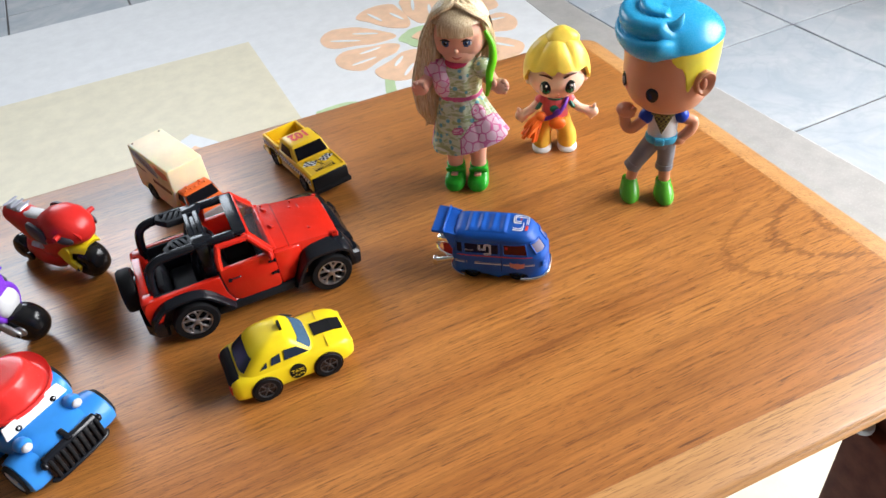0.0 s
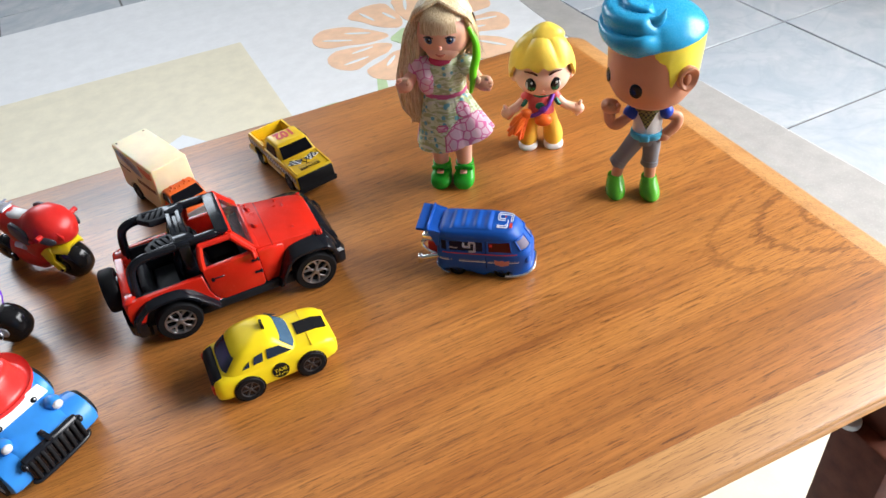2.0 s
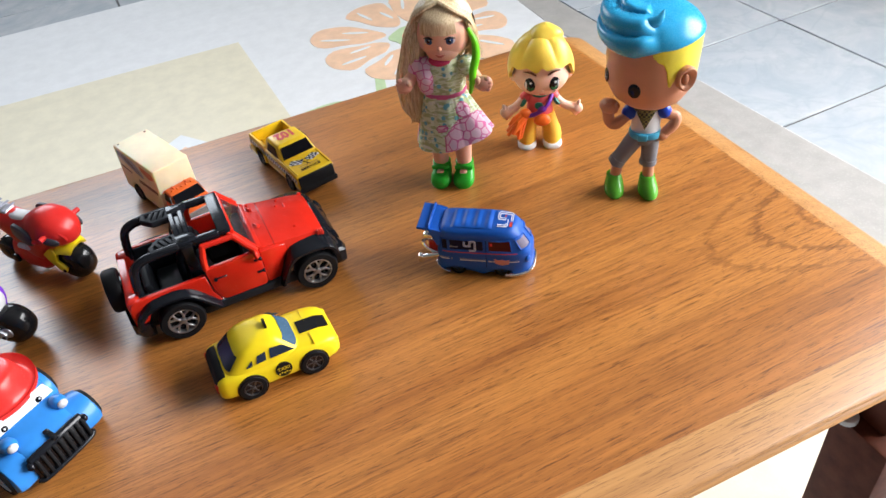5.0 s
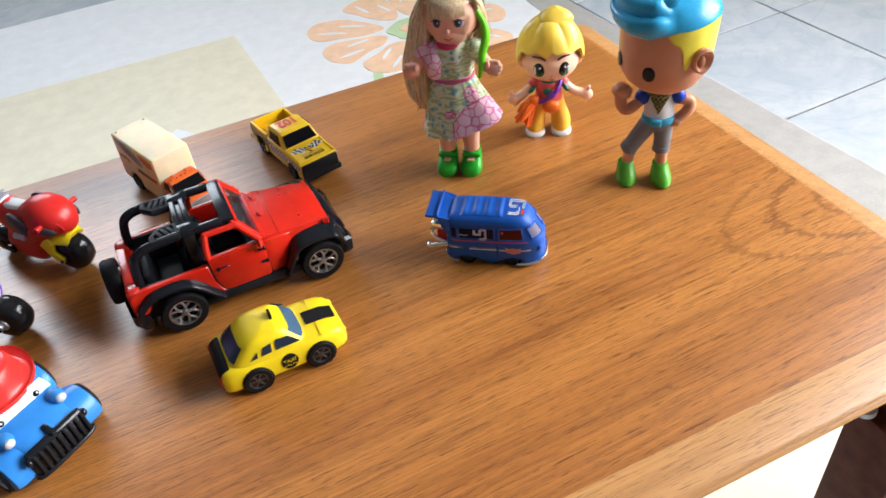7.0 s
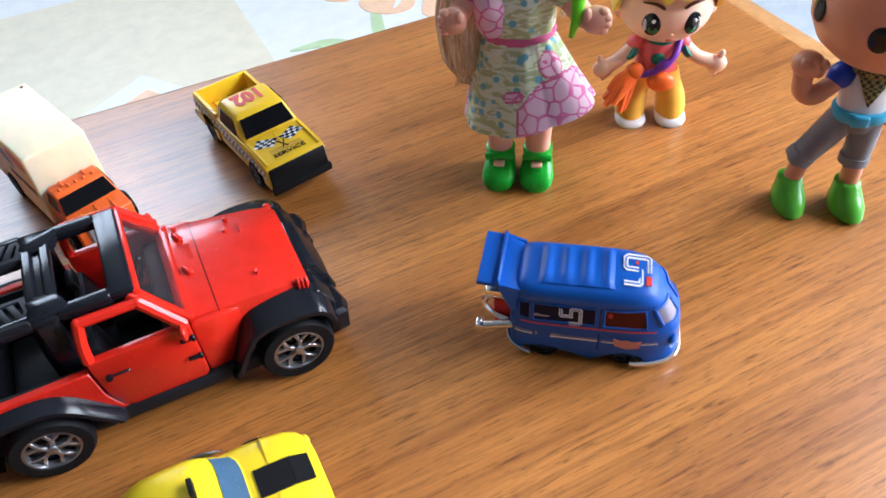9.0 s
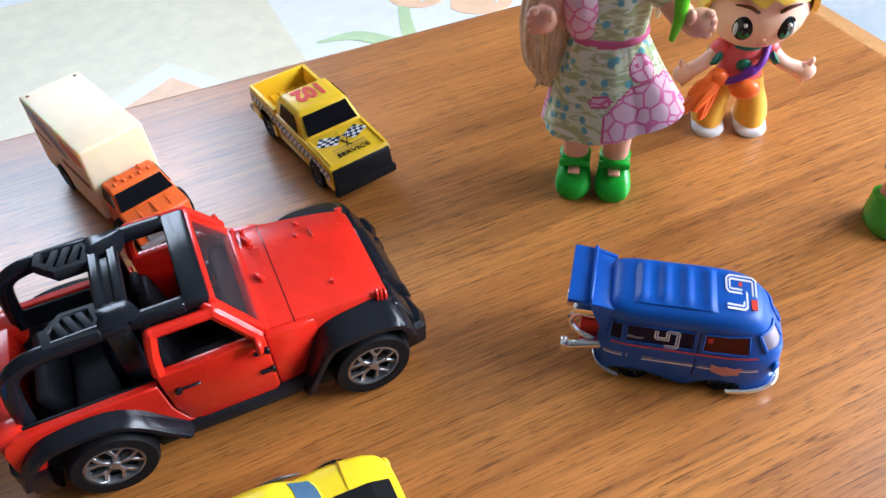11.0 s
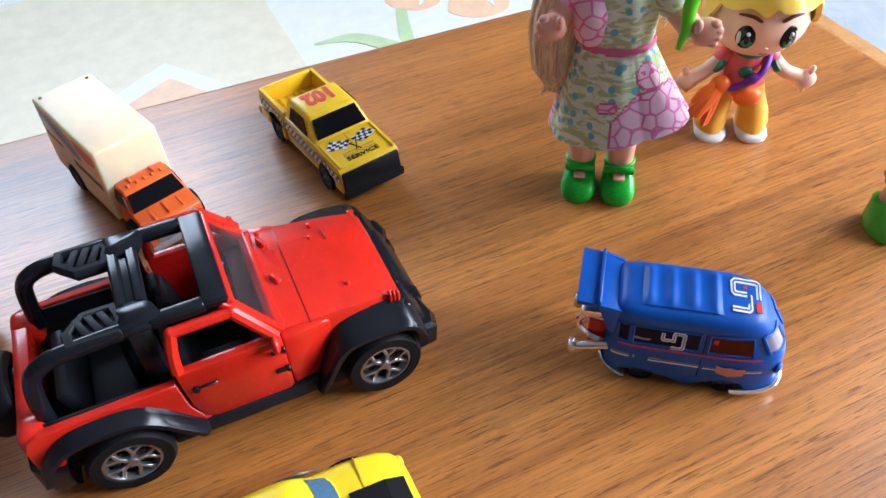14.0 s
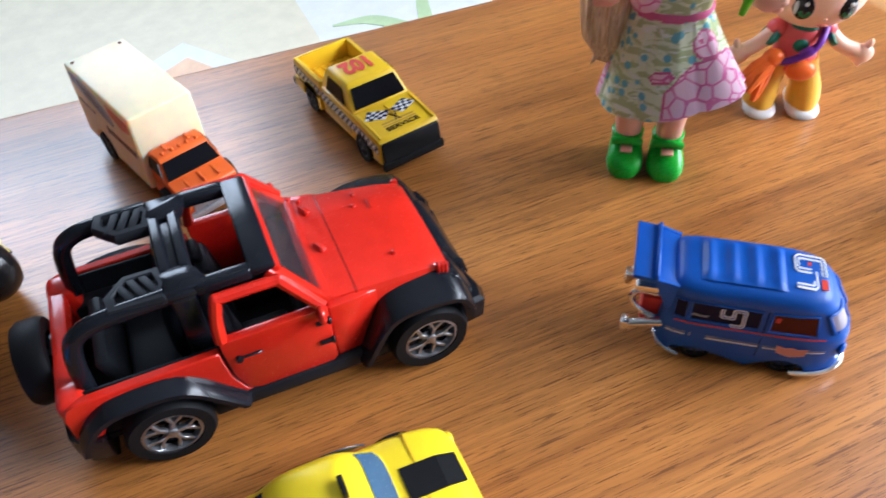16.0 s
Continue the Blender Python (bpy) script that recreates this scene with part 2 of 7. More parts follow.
M_RED = toy("red_toy_paint", (0.66, 0.020, 0.008), 0.22, coat=0.3)
M_REDP = toy("red_plastic", (0.60, 0.022, 0.018), 0.3)
M_HAT = toy("red_translucent_plastic", (0.72, 0.035, 0.03), 0.22, sub=0.25)
M_BLACK = toy("black_plastic", (0.0080, 0.0092, 0.0130), 0.17, wear=0.07, scuff=(0.12, 0.125, 0.14), spec=0.38)
M_TYRE = toy("black_rubber", (0.0075, 0.0078, 0.009), 0.55, wear=0.1, scuff=(0.06, 0.06, 0.06), spec=0.15)
M_GLOSSBLACK = toy("gloss_black_plastic", (0.010, 0.010, 0.011), 0.16, wear=0.1)
M_INTERIOR = toy("charcoal_plastic", (0.011, 0.0125, 0.016), 0.5, spec=0.22)
M_RIM = mat("silver_rim", (0.36, 0.37, 0.39), 0.28, 0.9)
M_RIMD = mat("dark_rim", (0.10, 0.10, 0.105), 0.35, 0.8)
M_CHROME = mat("chrome_plating", (0.90, 0.90, 0.91), 0.2, 1.0)
M_YELLOW = toy("yellow_toy_paint", (0.82, 0.52, 0.012), 0.3, coat=0.25, wear=0.06)
M_YELLOWT = toy("bright_yellow_plastic", (0.86, 0.64, 0.012), 0.3, wear=0.04)
M_ORANGE = toy("orange_toy_paint", (0.80, 0.135, 0.020), 0.33)
M_CREAM = toy("cream_plastic", (0.84, 0.71, 0.48), 0.42, sub=0.75, wear=0.08)
M_CREAM.node_tree.nodes["Principled BSDF"].inputs["Subsurface Scale"].default_value = 3.0
M_BLUE = toy("matt_blue_paint", (0.006, 0.085, 0.42), 0.42)
M_BLUED = toy("dark_blue_glaze", (0.003, 0.006, 0.035), 0.15, spec=0.15)
M_SKYBLUE = toy("sky_blue_plastic", (0.035, 0.24, 0.68), 0.3)
M_SMOKE = mat("smoked_window", (0.005, 0.005, 0.007), 0.14, spec=0.25)
# lighter than M_BOOTGLASS: the sky's reflection is put into the colour
M_TAXIGLASS = toy("blue_grey_window_paint", (0.055, 0.11, 0.18), 0.22)
M_GLASS = mat("clear_plastic_window", (0.56, 0.47, 0.50), 0.04, trans=0.97, ior=1.08, spec=0.3)
M_REDGLASS = mat("dark_red_interior", (0.085, 0.010, 0.008), 0.2, spec=0.2)
M_WHITE = toy("white_print", (0.78, 0.78, 0.78), 0.4, wear=0.05)
M_PRINTBLK = toy("black_print", (0.009, 0.009, 0.010), 0.5, wear=0.05, spec=0.15)
M_PRINTRED = toy("red_print", (0.62, 0.05, 0.03), 0.4, wear=0.05)
M_PRINTPINK = toy("salmon_print", (0.62, 0.25, 0.22), 0.4, wear=0.05)
M_PRINTORANGE = toy("orange_red_print", (0.72, 0.20, 0.10), 0.4, wear=0.15, scuff=(0.8, 0.5, 0.3))
M_PRINTGOLD = toy("gold_print", (0.55, 0.33, 0.05), 0.4)
M_PRINTGREY = toy("grey_print", (0.28, 0.28, 0.34), 0.4)
M_PRINTSLATE = toy("slate_print", (0.20, 0.22, 0.34), 0.4)
M_PRINTBLUE = toy("faded_blue_grey_print", (0.42, 0.45, 0.55), 0.45, wear=0.4, scuff=(0.75, 0.70, 0.55))
M_PRINTBROWN = toy("brown_print", (0.16, 0.06, 0.02), 0.4)
M_CHECK = checker_mat("checker_print", (0.012, 0.012, 0.014), (0.75, 0.72, 0.62), 0.00165)
M_FLAG = toy("navy_flag_print", (0.012, 0.015, 0.05), 0.45, wear=0.05)
M_SILVER = toy("silver_plastic", (0.42, 0.43, 0.46), 0.28, metal=0.5)
M_PURPLE = toy("purple_plastic", (0.20, 0.045, 0.56), 0.25)
M_GREYWHITE = toy("pale_grey_plastic", (0.62, 0.62, 0.63), 0.4)
M_SKIN = toy("doll_skin_vinyl", (0.92, 0.50, 0.36), 0.45, sub=0.2, wear=0.05)
M_SKINP = toy("pale_skin_vinyl", (0.94, 0.59, 0.44), 0.42, sub=0.2, wear=0.05)
M_SKINT = toy("tan_skin_plastic", (0.62, 0.285, 0.165), 0.4, sub=0.1, wear=0.04)
M_GREENSHOE = toy("green_shoe_plastic", (0.030, 0.46, 0.03), 0.26)
M_GREENBOOT = toy("apple_green_plastic", (0.09, 0.36, 0.025), 0.22)
M_LIME = toy("lime_plastic", (0.20, 0.75, 0.015), 0.3, sub=0.15)
M_HAIR = hair_mat("blonde_doll_hair", (0.56, 0.37, 0.19), (0.88, 0.74, 0.50))
M_DRESS = cloth_mat("green_printed_cotton", (0.50, 0.58, 0.30), (0.76, 0.82, 0.60), (0.20, 0.50, 0.58))
M_PINK = shell_mat("pink_cell_print", (0.90, 0.60, 0.72), (0.76, 0.17, 0.40), 165.0)
M_PINKBAND = toy("pink_ribbon", (0.70, 0.16, 0.33), 0.75)
M_MAGENTA = toy("raspberry_cloth", (0.60, 0.05, 0.13), 0.8)
M_BLOND = toy("yellow_moulded_hair", (0.88, 0.63, 0.085), 0.34, sub=0.1)
M_CORAL = toy("coral_plastic", (0.75, 0.11, 0.12), 0.4)
M_ORANGEP = toy("orange_plastic", (0.95, 0.17, 0.02), 0.35, sub=0.2)
M_PANTS = toy("amber_plastic", (0.88, 0.48, 0.05), 0.38)
M_TEAL = toy("dark_green_trim", (0.02, 0.17, 0.11), 0.4)
M_VIOLET = toy("violet_plastic", (0.16, 0.03, 0.36), 0.35)
M_HAIRBLUE = toy("turquoise_moulded_hair", (0.035, 0.36, 0.64), 0.25)
M_HAIRYEL = toy("lemon_plastic", (0.84, 0.74, 0.06), 0.32)
M_GREY = toy("grey_trouser_plastic", (0.20, 0.205, 0.225), 0.5)
M_ROYAL = toy("royal_blue_plastic", (0.012, 0.055, 0.46), 0.35)
M_BELT = toy("light_blue_plastic", (0.06, 0.40, 0.62), 0.35)
M_EYE = toy("black_eye_print", (0.008, 0.008, 0.010), 0.2)
M_EYEGREEN = toy("green_eye_print", (0.02, 0.16, 0.06), 0.25)
M_EYEBLUE = toy("blue_eye_print", (0.045, 0.085, 0.19), 0.25)
M_BROW = toy("brown_print_line", (0.10, 0.028, 0.012), 0.5)
M_LIP = toy("lip_print", (0.62, 0.17, 0.13), 0.4)
M_BOOTGLASS = toy("dark_blue_window_paint", (0.018, 0.030, 0.055), 0.2)
# the pale mauve stands for light reflected in the van's windscreen
M_VANGLASS = mat("mauve_tinted_window", (0.20, 0.18, 0.24), 0.12)

# ---- building tools ----
MM = 0.001


def finish(bm, name, mats, sharp=40.0):
    bmesh.ops.recalc_face_normals(bm, faces=bm.faces)
    me = bpy.data.meshes.new(name)
    bm.to_mesh(me)
    bm.free()
    for m in mats if isinstance(mats, (list, tuple)) else [mats]:
        me.materials.append(m)
    me.polygons.foreach_set("use_smooth", [True] * len(me.polygons))
    me.set_sharp_from_angle(angle=radians(sharp))
    return me


def part(name, bm, material, parent=None, label="", sharp=40.0):
    """Links a bmesh as one mesh object under a thing or a part."""
    ob = new(name, finish(bm, name, material, sharp))
    if parent is not None:
        ob.parent = parent
    if label:
        tagged(ob, label)
    return ob


def again(ob, parent, m=None):
    """A further piece of the same mesh."""
    o = new(ob.name.split(".")[0], ob.data)
    o.parent = parent
    if m is not None:
        o.matrix_basis = m
    if "label" in ob:
        o["label"] = ob["label"]
    return o


def thing(name, m, label, category, group="", kind=""):
    e = new(name)
    e.empty_display_size = 0.01
    e.matrix_world = m
    return tagged(e, label, category, group, kind)


def B():
    return bmesh.new()


def join(bm, sub, mi=0, m=None):
    """Adds a bmesh to another as material number mi."""
    if m is not None:
        bmesh.ops.transform(sub, matrix=m, verts=sub.verts)
    for f in sub.faces:
        f.material_index = mi
    me = bpy.data.meshes.new("t")
    sub.to_mesh(me)
    sub.free()
    bm.from_mesh(me)
    bpy.data.meshes.remove(me)
    return bm


def box(x0, x1, y0, y1, z0, z1, bev=0.0, seg=2, taper=None):
    bm = B()
    x0, x1, y0, y1, z0, z1 = min(x0, x1), max(x0, x1), min(y0, y1), max(y0, y1), min(z0, z1), max(z0, z1)
    bmesh.ops.create_cube(bm, size=1.0)
    for v in bm.verts:
        top = v.co.z > 0
        a = [x0 if v.co.x < 0 else x1, y0 if v.co.y < 0 else y1, z1 if top else z0]
        if taper and top:
            cx, cy = (x0 + x1) / 2, (y0 + y1) / 2
            a[0], a[1] = cx + (a[0] - cx) * taper[0] + (taper[2] if len(taper) > 2 else 0), cy + (a[1] - cy) * taper[1]
        v.co = a
    if bev:
        bmesh.ops.bevel(bm, geom=bm.edges[:], offset=bev, segments=seg, profile=0.5, affect="EDGES", clamp_overlap=True)
    return bm


def prism(profile, y0, y1, bev=0.0, seg=2, lean=0.0, zlean=0.0):
    """A side profile of (x, z), carried from y0 to y1. lean: how far the sides come in for each metre above zlean."""
    bm = B()
    a = [bm.verts.new((x, y0, z)) for x, z in profile]
    b = [bm.verts.new((x, y1, z)) for x, z in profile]
    n = len(profile)
    for i in range(n):
        bm.faces.new((a[i], a[(i + 1) % n], b[(i + 1) % n], b[i]))
    bm.faces.new(a[::-1])
    bm.faces.new(b)
    if lean:
        for v in bm.verts:
            if v.co.z > zlean:
                mid = (y0 + y1) / 2
                d = lean * (v.co.z - zlean)
                v.co.y += -d if v.co.y > mid else d
    if bev:
        bmesh.ops.recalc_face_normals(bm, faces=bm.faces)
        bmesh.ops.bevel(bm, geom=bm.edges[:], offset=bev, segments=seg, profile=0.5, affect="EDGES", clamp_overlap=True)
    return bm


def plate(pts, thick, bev=0.0):
    """A flat polygon in space, given thickness along its normal."""
    bm = B()
    vs = [bm.verts.new(p) for p in pts]
    f = bm.faces.new(vs)
    f.normal_update()
    n = f.normal.copy()
    r = bmesh.ops.extrude_face_region(bm, geom=[f])
    bmesh.ops.translate(bm, verts=[g for g in r["geom"] if isinstance(g, bmesh.types.BMVert)], vec=n * thick)
    if bev:
        bmesh.ops.recalc_face_normals(bm, faces=bm.faces)
        bmesh.ops.bevel(bm, geom=bm.edges[:], offset=bev, segments=2, profile=0.5, affect="EDGES", clamp_overlap=True)
    return bm


def cyl(p0, p1, r0, r1=None, seg=20, bev=0.0):
    bm = B()
    p0, p1 = Vector(p0), Vector(p1)
    r1 = r0 if r1 is None else r1
    d = p1 - p0
    bmesh.ops.create_cone(bm, cap_ends=True, segments=seg, radius1=r0, radius2=r1, depth=d.length)
    if bev:
        caps = [e for e in bm.edges if abs(e.verts[0].co.z - e.verts[1].co.z) < 1e-9]
        bmesh.ops.bevel(bm, geom=caps, offset=bev, segments=2, profile=0.5, affect="EDGES", clamp_overlap=True)
    q = Vector((0, 0, 1)).rotation_difference(d.normalized())
    bmesh.ops.transform(bm, matrix=Matrix.Translation((p0 + p1) / 2) @ q.to_matrix().to_4x4(), verts=bm.verts)
    return bm


def ball(c, r, seg=20, rings=12, turn=(0, 0, 0)):
    bm = B()
    bmesh.ops.create_uvsphere(bm, u_segments=seg, v_segments=rings, radius=1.0)
    r = (r, r, r) if isinstance(r, (int, float)) else r
    m = pose(*c, *turn) @ Matrix.Diagonal((*r, 1))
    bmesh.ops.transform(bm, matrix=m, verts=bm.verts)
    return bm


def loft(rings, caps=True):
    bm = B()
    vs = [[bm.verts.new(p) for p in ring] for ring in rings]
    n = len(vs[0])
    for a, b in zip(vs, vs[1:]):
        for i in range(n):
            bm.faces.new((a[i], a[(i + 1) % n], b[(i + 1) % n], b[i]))
    if caps:
        bm.faces.new(vs[0][::-1])
        bm.faces.new(vs[-1])
    return bm


def mesh_grid(rows, closed=True):
    """A surface through rows of points."""
    bm = B()
    vs = [[bm.verts.new(p) for p in r] for r in rows]
    n = len(vs[0])
    for a, b in zip(vs, vs[1:]):
        for i in range(n if closed else n - 1):
            bm.faces.new((a[i], a[(i + 1) % n], b[(i + 1) % n], b[i]))
    return bm


def strip(pts, w, thick):
    """A flat band of width w along a line in the xy plane, with mitred corners."""
    P = [Vector((x, y, 0)) for x, y in pts]
    rows = []
    for i, p in enumerate(P):
        a = (p - P[i - 1]).normalized() if i else (P[1] - p).normalized()
        b = (P[i + 1] - p).normalized() if i + 1 < len(P) else a
        n = Vector((-a.y - b.y, a.x + b.x, 0)).normalized()
        k = w / 2 / max(0.3, n.dot(Vector((-a.y, a.x, 0))))
        rows.append([p + n * k, p + n * k + Vector((0, 0, thick)), p - n * k + Vector((0, 0, thick)), p - n * k])
    return loft(rows)


def oval(c, rx, ry, n=24, k=2.0, axis="z", turn=0.0):
    """A ring round an axis; k over 2 squares it off."""
    out = []
    for i in range(n):
        a = 2 * math.pi * i / n
        ca, sa = math.cos(a), math.sin(a)
        u = rx * math.copysign(abs(ca) ** (2 / k), ca)
        v = ry * math.copysign(abs(sa) ** (2 / k), sa)
        u, v = u * math.cos(turn) - v * math.sin(turn), u * math.sin(turn) + v * math.cos(turn)
        out.append({"z": (c[0] + u, c[1] + v, c[2]), "x": (c[0], c[1] + u, c[2] + v), "y": (c[0] + u, c[1], c[2] + v)}[axis])
    return out


def tube(pts, r, seg=10, caps=True):
    """A round bar through the points; r one radius or one for each point."""
    pts = [Vector(p) for p in pts]
    rs = r if isinstance(r, (list, tuple)) else [r] * len(pts)
    rings = []
    side = None
    for i, p in enumerate(pts):
        d = (pts[min(i + 1, len(pts) - 1)] - pts[max(i - 1, 0)]).normalized()
        if side is None:
            side = d.orthogonal().normalized()
        side = (side - d * side.dot(d)).normalized()
        up = d.cross(side)
        rings.append([p + rs[i] * (math.cos(2 * math.pi * j / seg) * side + math.sin(2 * math.pi * j / seg) * up) for j in range(seg)])
    return loft(rings, caps)


def bend(pts, steps=6):
    """A smooth line through the points."""
    P = [Vector(p) for p in pts]
    P = [2 * P[0] - P[1]] + P + [2 * P[-1] - P[-2]]
    out = []
    for a, b, c, d in zip(P, P[1:], P[2:], P[3:]):
        for i in range(steps):
            t = i / steps
            out.append(0.5 * (2 * b + (c - a) * t + (2 * a - 5 * b + 4 * c - d) * t * t + (3 * b - a - 3 * c + d) * t ** 3))
    out.append(P[-2])
    return out


def spin(profile, seg=28, m=None):
    """(radius, height) turned round z."""
    bm = loft([[(r * math.cos(2 * math.pi * j / seg), r * math.sin(2 * math.pi * j / seg), z) for j in range(seg)] for r, z in profile], caps=True)
    if m is not None:
        bmesh.ops.transform(bm, matrix=m, verts=bm.verts)
    return bm


def letters(text, size, thick=0.0001, bold=0.0):
    """A word in the built-in font as a bmesh, lying in the xy plane and centred."""
    cu = bpy.data.curves.new("t", "FONT")
    cu.body, cu.size, cu.extrude, cu.align_x, cu.align_y = text, size, thick / 2, "CENTER", "CENTER"
    cu.resolution_u = 3
    cu.offset = bold * size
    ob = bpy.data.objects.new("t", cu)
    me = bpy.data.meshes.new_from_object(ob)
    bm = B()
    bm.from_mesh(me)
    bpy.data.objects.remove(ob)
    bpy.data.curves.remove(cu)
    bpy.data.meshes.remove(me)
    return bm


def moved(bm, m):
    bmesh.ops.transform(bm, matrix=m, verts=bm.verts)
    return bm


def between(x, steps):
    """Smooth value at x between (x, value) steps."""
    if x <= steps[0][0]:
        return steps[0][1]
    for (a, u), (b, w) in zip(steps, steps[1:]):
        if x <= b:
            t = (x - a) / (b - a)
            t = t * t * (3 - 2 * t)
            return u + (w - u) * t
    return steps[-1][1]


def wheel(parent, x, y, z, r, w, out, rim_r, rim_mat, tyre_mat=None, spokes=5, name="wheel", twin=True, hub=True):
    """A wheel with its face towards out (+1 or -1 along y): tyre with a rounded shoulder, dished rim and spokes."""
    e = new(name)
    e.empty_display_size = 0.003
    e.parent = parent
    e.matrix_basis = pose(x, y, z, -90 * out)
    t = [(rim_r, -w / 2), (r * 0.93, -w / 2), (r, -w * 0.32), (r, w * 0.32), (r * 0.93, w / 2), (rim_r, w / 2), (rim_r * 0.97, w * 0.28), (rim_r * 0.97, -w * 0.4)]
    part("tyre", loft([[(a * math.cos(2 * math.pi * j / 28), a * math.sin(2 * math.pi * j / 28), b) for j in range(28)] for a, b in t + t[:1]], caps=False), tyre_mat or M_TYRE, e)
    edge = [(rim_r * 0.97, w * 0.05), (rim_r * 0.99, w * 0.46), (rim_r * 0.90, w * 0.48), (rim_r * 0.84, w * 0.2)]
    bm = loft([[(a * math.cos(2 * math.pi * j / 24), a * math.sin(2 * math.pi * j / 24), b) for j in range(24)] for a, b in edge], caps=False)
    part("rim_well", spin([(rim_r * 0.96, w * 0.0), (rim_r * 0.96, w * 0.14)], 20), M_BLACK, e)
    if spokes:
        for i in range(spokes):
            a = 2 * math.pi * i / spokes
            h = rim_r * 0.08
            join(bm, box(rim_r * 0.12, rim_r * (0.50 if twin else 0.90), -h, h, w * 0.24, w * 0.42, rim_r * 0.02, 1), 0, Matrix.Rotation(a, 4, "Z"))
            for d in (-0.62, 0.62) if twin else ():
                # the spoke forks towards the rim
                join(bm, box(-h, rim_r * 0.52, -h * 0.8, h * 0.8, w * 0.25, w * 0.41, rim_r * 0.02, 1), 0, Matrix.Rotation(a, 4, "Z") @ Matrix.Translation((rim_r * 0.44, 0, 0)) @ Matrix.Rotation(d, 4, "Z"))
    part("rim", bm, rim_mat, e)
    if hub:
        part("hub_cap", cyl((0, 0, w * 0.15), (0, 0, w * 0.5), rim_r * 0.2, seg=12, bev=rim_r * 0.05), rim_mat, e)
    return e

# ---- the room ----
RX0, RX1, RY0, RY1, RH = -2.3, 1.80, -2.0, 2.95, 2.6


def wall(name, x0, x1, y0, y1, hole=None, along="x"):
    """A wall of the room; hole: the window's start, end, sill and head along the wall."""
    bm = B()
    if hole is None:
        join(bm, box(x0, x1, y0, y1, 0, RH))
    else:
        a, b, lo, hi = hole
        spans = [(None, a, 0, RH), (b, None, 0, RH), (a, b, 0, lo), (a, b, hi, RH)]
        for s, e, z0, z1 in spans:
            if along == "x":
                join(bm, box(x0 if s is None else s, x1 if e is None else e, y0, y1, z0, z1))
            else:
                join(bm, box(x0, x1, y0 if s is None else s, y1 if e is None else e, z0, z1))
    return tagged(part(name, bm, M_WALL), "plain dark grey wall, unseen, closing the room", "wall", kind="structure")


wall("wall_north", RX0 - 0.15, RX1 + 0.15, RY1, RY1 + 0.15, (-1.13, 0.37, 1.05, 2.20))
# the opening here is assumed, made for the added rear fill
wall("wall_south", RX0 - 0.15, RX1 + 0.15, RY0 - 0.15, RY0, (0.4, 1.4, 0.9, 2.3))
wall("wall_west", RX0 - 0.15, RX0, RY0, RY1)
wall("wall_east", RX1, RX1 + 0.15, RY0, RY1, (-0.94, 0.74, 0.65, 1.85), "y")
tagged(part("ceiling", box(RX0 - 0.15, RX1 + 0.15, RY0 - 0.15, RY1 + 0.15, RH, RH + 0.1), M_CEIL), "plain grey ceiling, unseen, closing the room", "ceiling", kind="structure")


def window(name, m, w, h):
    win = thing(name, m, "unseen white framed window in a wall of the room", "window", kind="structure")
    bm = B()
    for a in (box(-w / 2, w / 2, -0.02, 0.02, 0, 0.05, 0.004), box(-w / 2, w / 2, -0.02, 0.02, h - 0.05, h, 0.004),
              box(-w / 2, -w / 2 + 0.05, -0.019, 0.019, 0.05, h - 0.05, 0.004), box(w / 2 - 0.05, w / 2, -0.019, 0.019, 0.05, h - 0.05, 0.004),
              box(-0.025, 0.025, -0.019, 0.019, 0.05, h - 0.05, 0.004)):
        join(bm, a)
    part("window_frame", bm, M_FRAME, win)
    return win


window("window_1", pose(-0.38, RY1 + 0.03, 1.05), 1.5, 1.15)
window("window_2", pose(RX1 + 0.03, -0.10, 0.65, 0, 0, 90), 1.68, 1.20)
# unseen frame added for the rear fill's opening
window("window_3", pose(0.9, RY0 - 0.03, 0.9), 1.0, 1.4)

# floor of glazed tiles, laid a little askew to the table, on a bed of dark grout
floor = tagged(part("floor", box(RX0 - 0.15, RX1 + 0.15, RY0 - 0.15, RY1 + 0.15, -0.1, -0.003), M_GROUT), "pale marbled glazed tile floor with dark grout", "floor", kind="structure")

# ---- the printed mat on the floor ----
rug = thing("play_mat", pose(0, 0, 0), "large printed vinyl floor mat with tan squares and orange flowers", "mat")


def flat(name, pts, z0, z1, material, label="", parent=rug):
    bm = B()
    lo = [bm.verts.new((x, y, z0)) for x, y in pts]
    hi = [bm.verts.new((x, y, z1)) for x, y in pts]
    n = len(pts)
    for i in range(n):
        bm.faces.new((lo[i], lo[(i + 1) % n], hi[(i + 1) % n], hi[i]))
    bm.faces.new(hi)
    return part(name, bm, material, parent, label)


flat("sheet", [(-1.25, -1.0), (1.024, -1.0), (0.990, 0.62), (0.940, 1.44), (0.927, 2.17), (-1.2, 2.13)], 0.0005, 0.003, M_RUG)
flat("border", [(0.80, -0.98), (1.022, -0.98), (0.988, 0.62), (0.938, 1.44), (0.925, 2.15), (0.88, 2.15), (0.86, 1.44)], 0.003, 0.0040, M_RUG_GREY, "beige border of the mat")


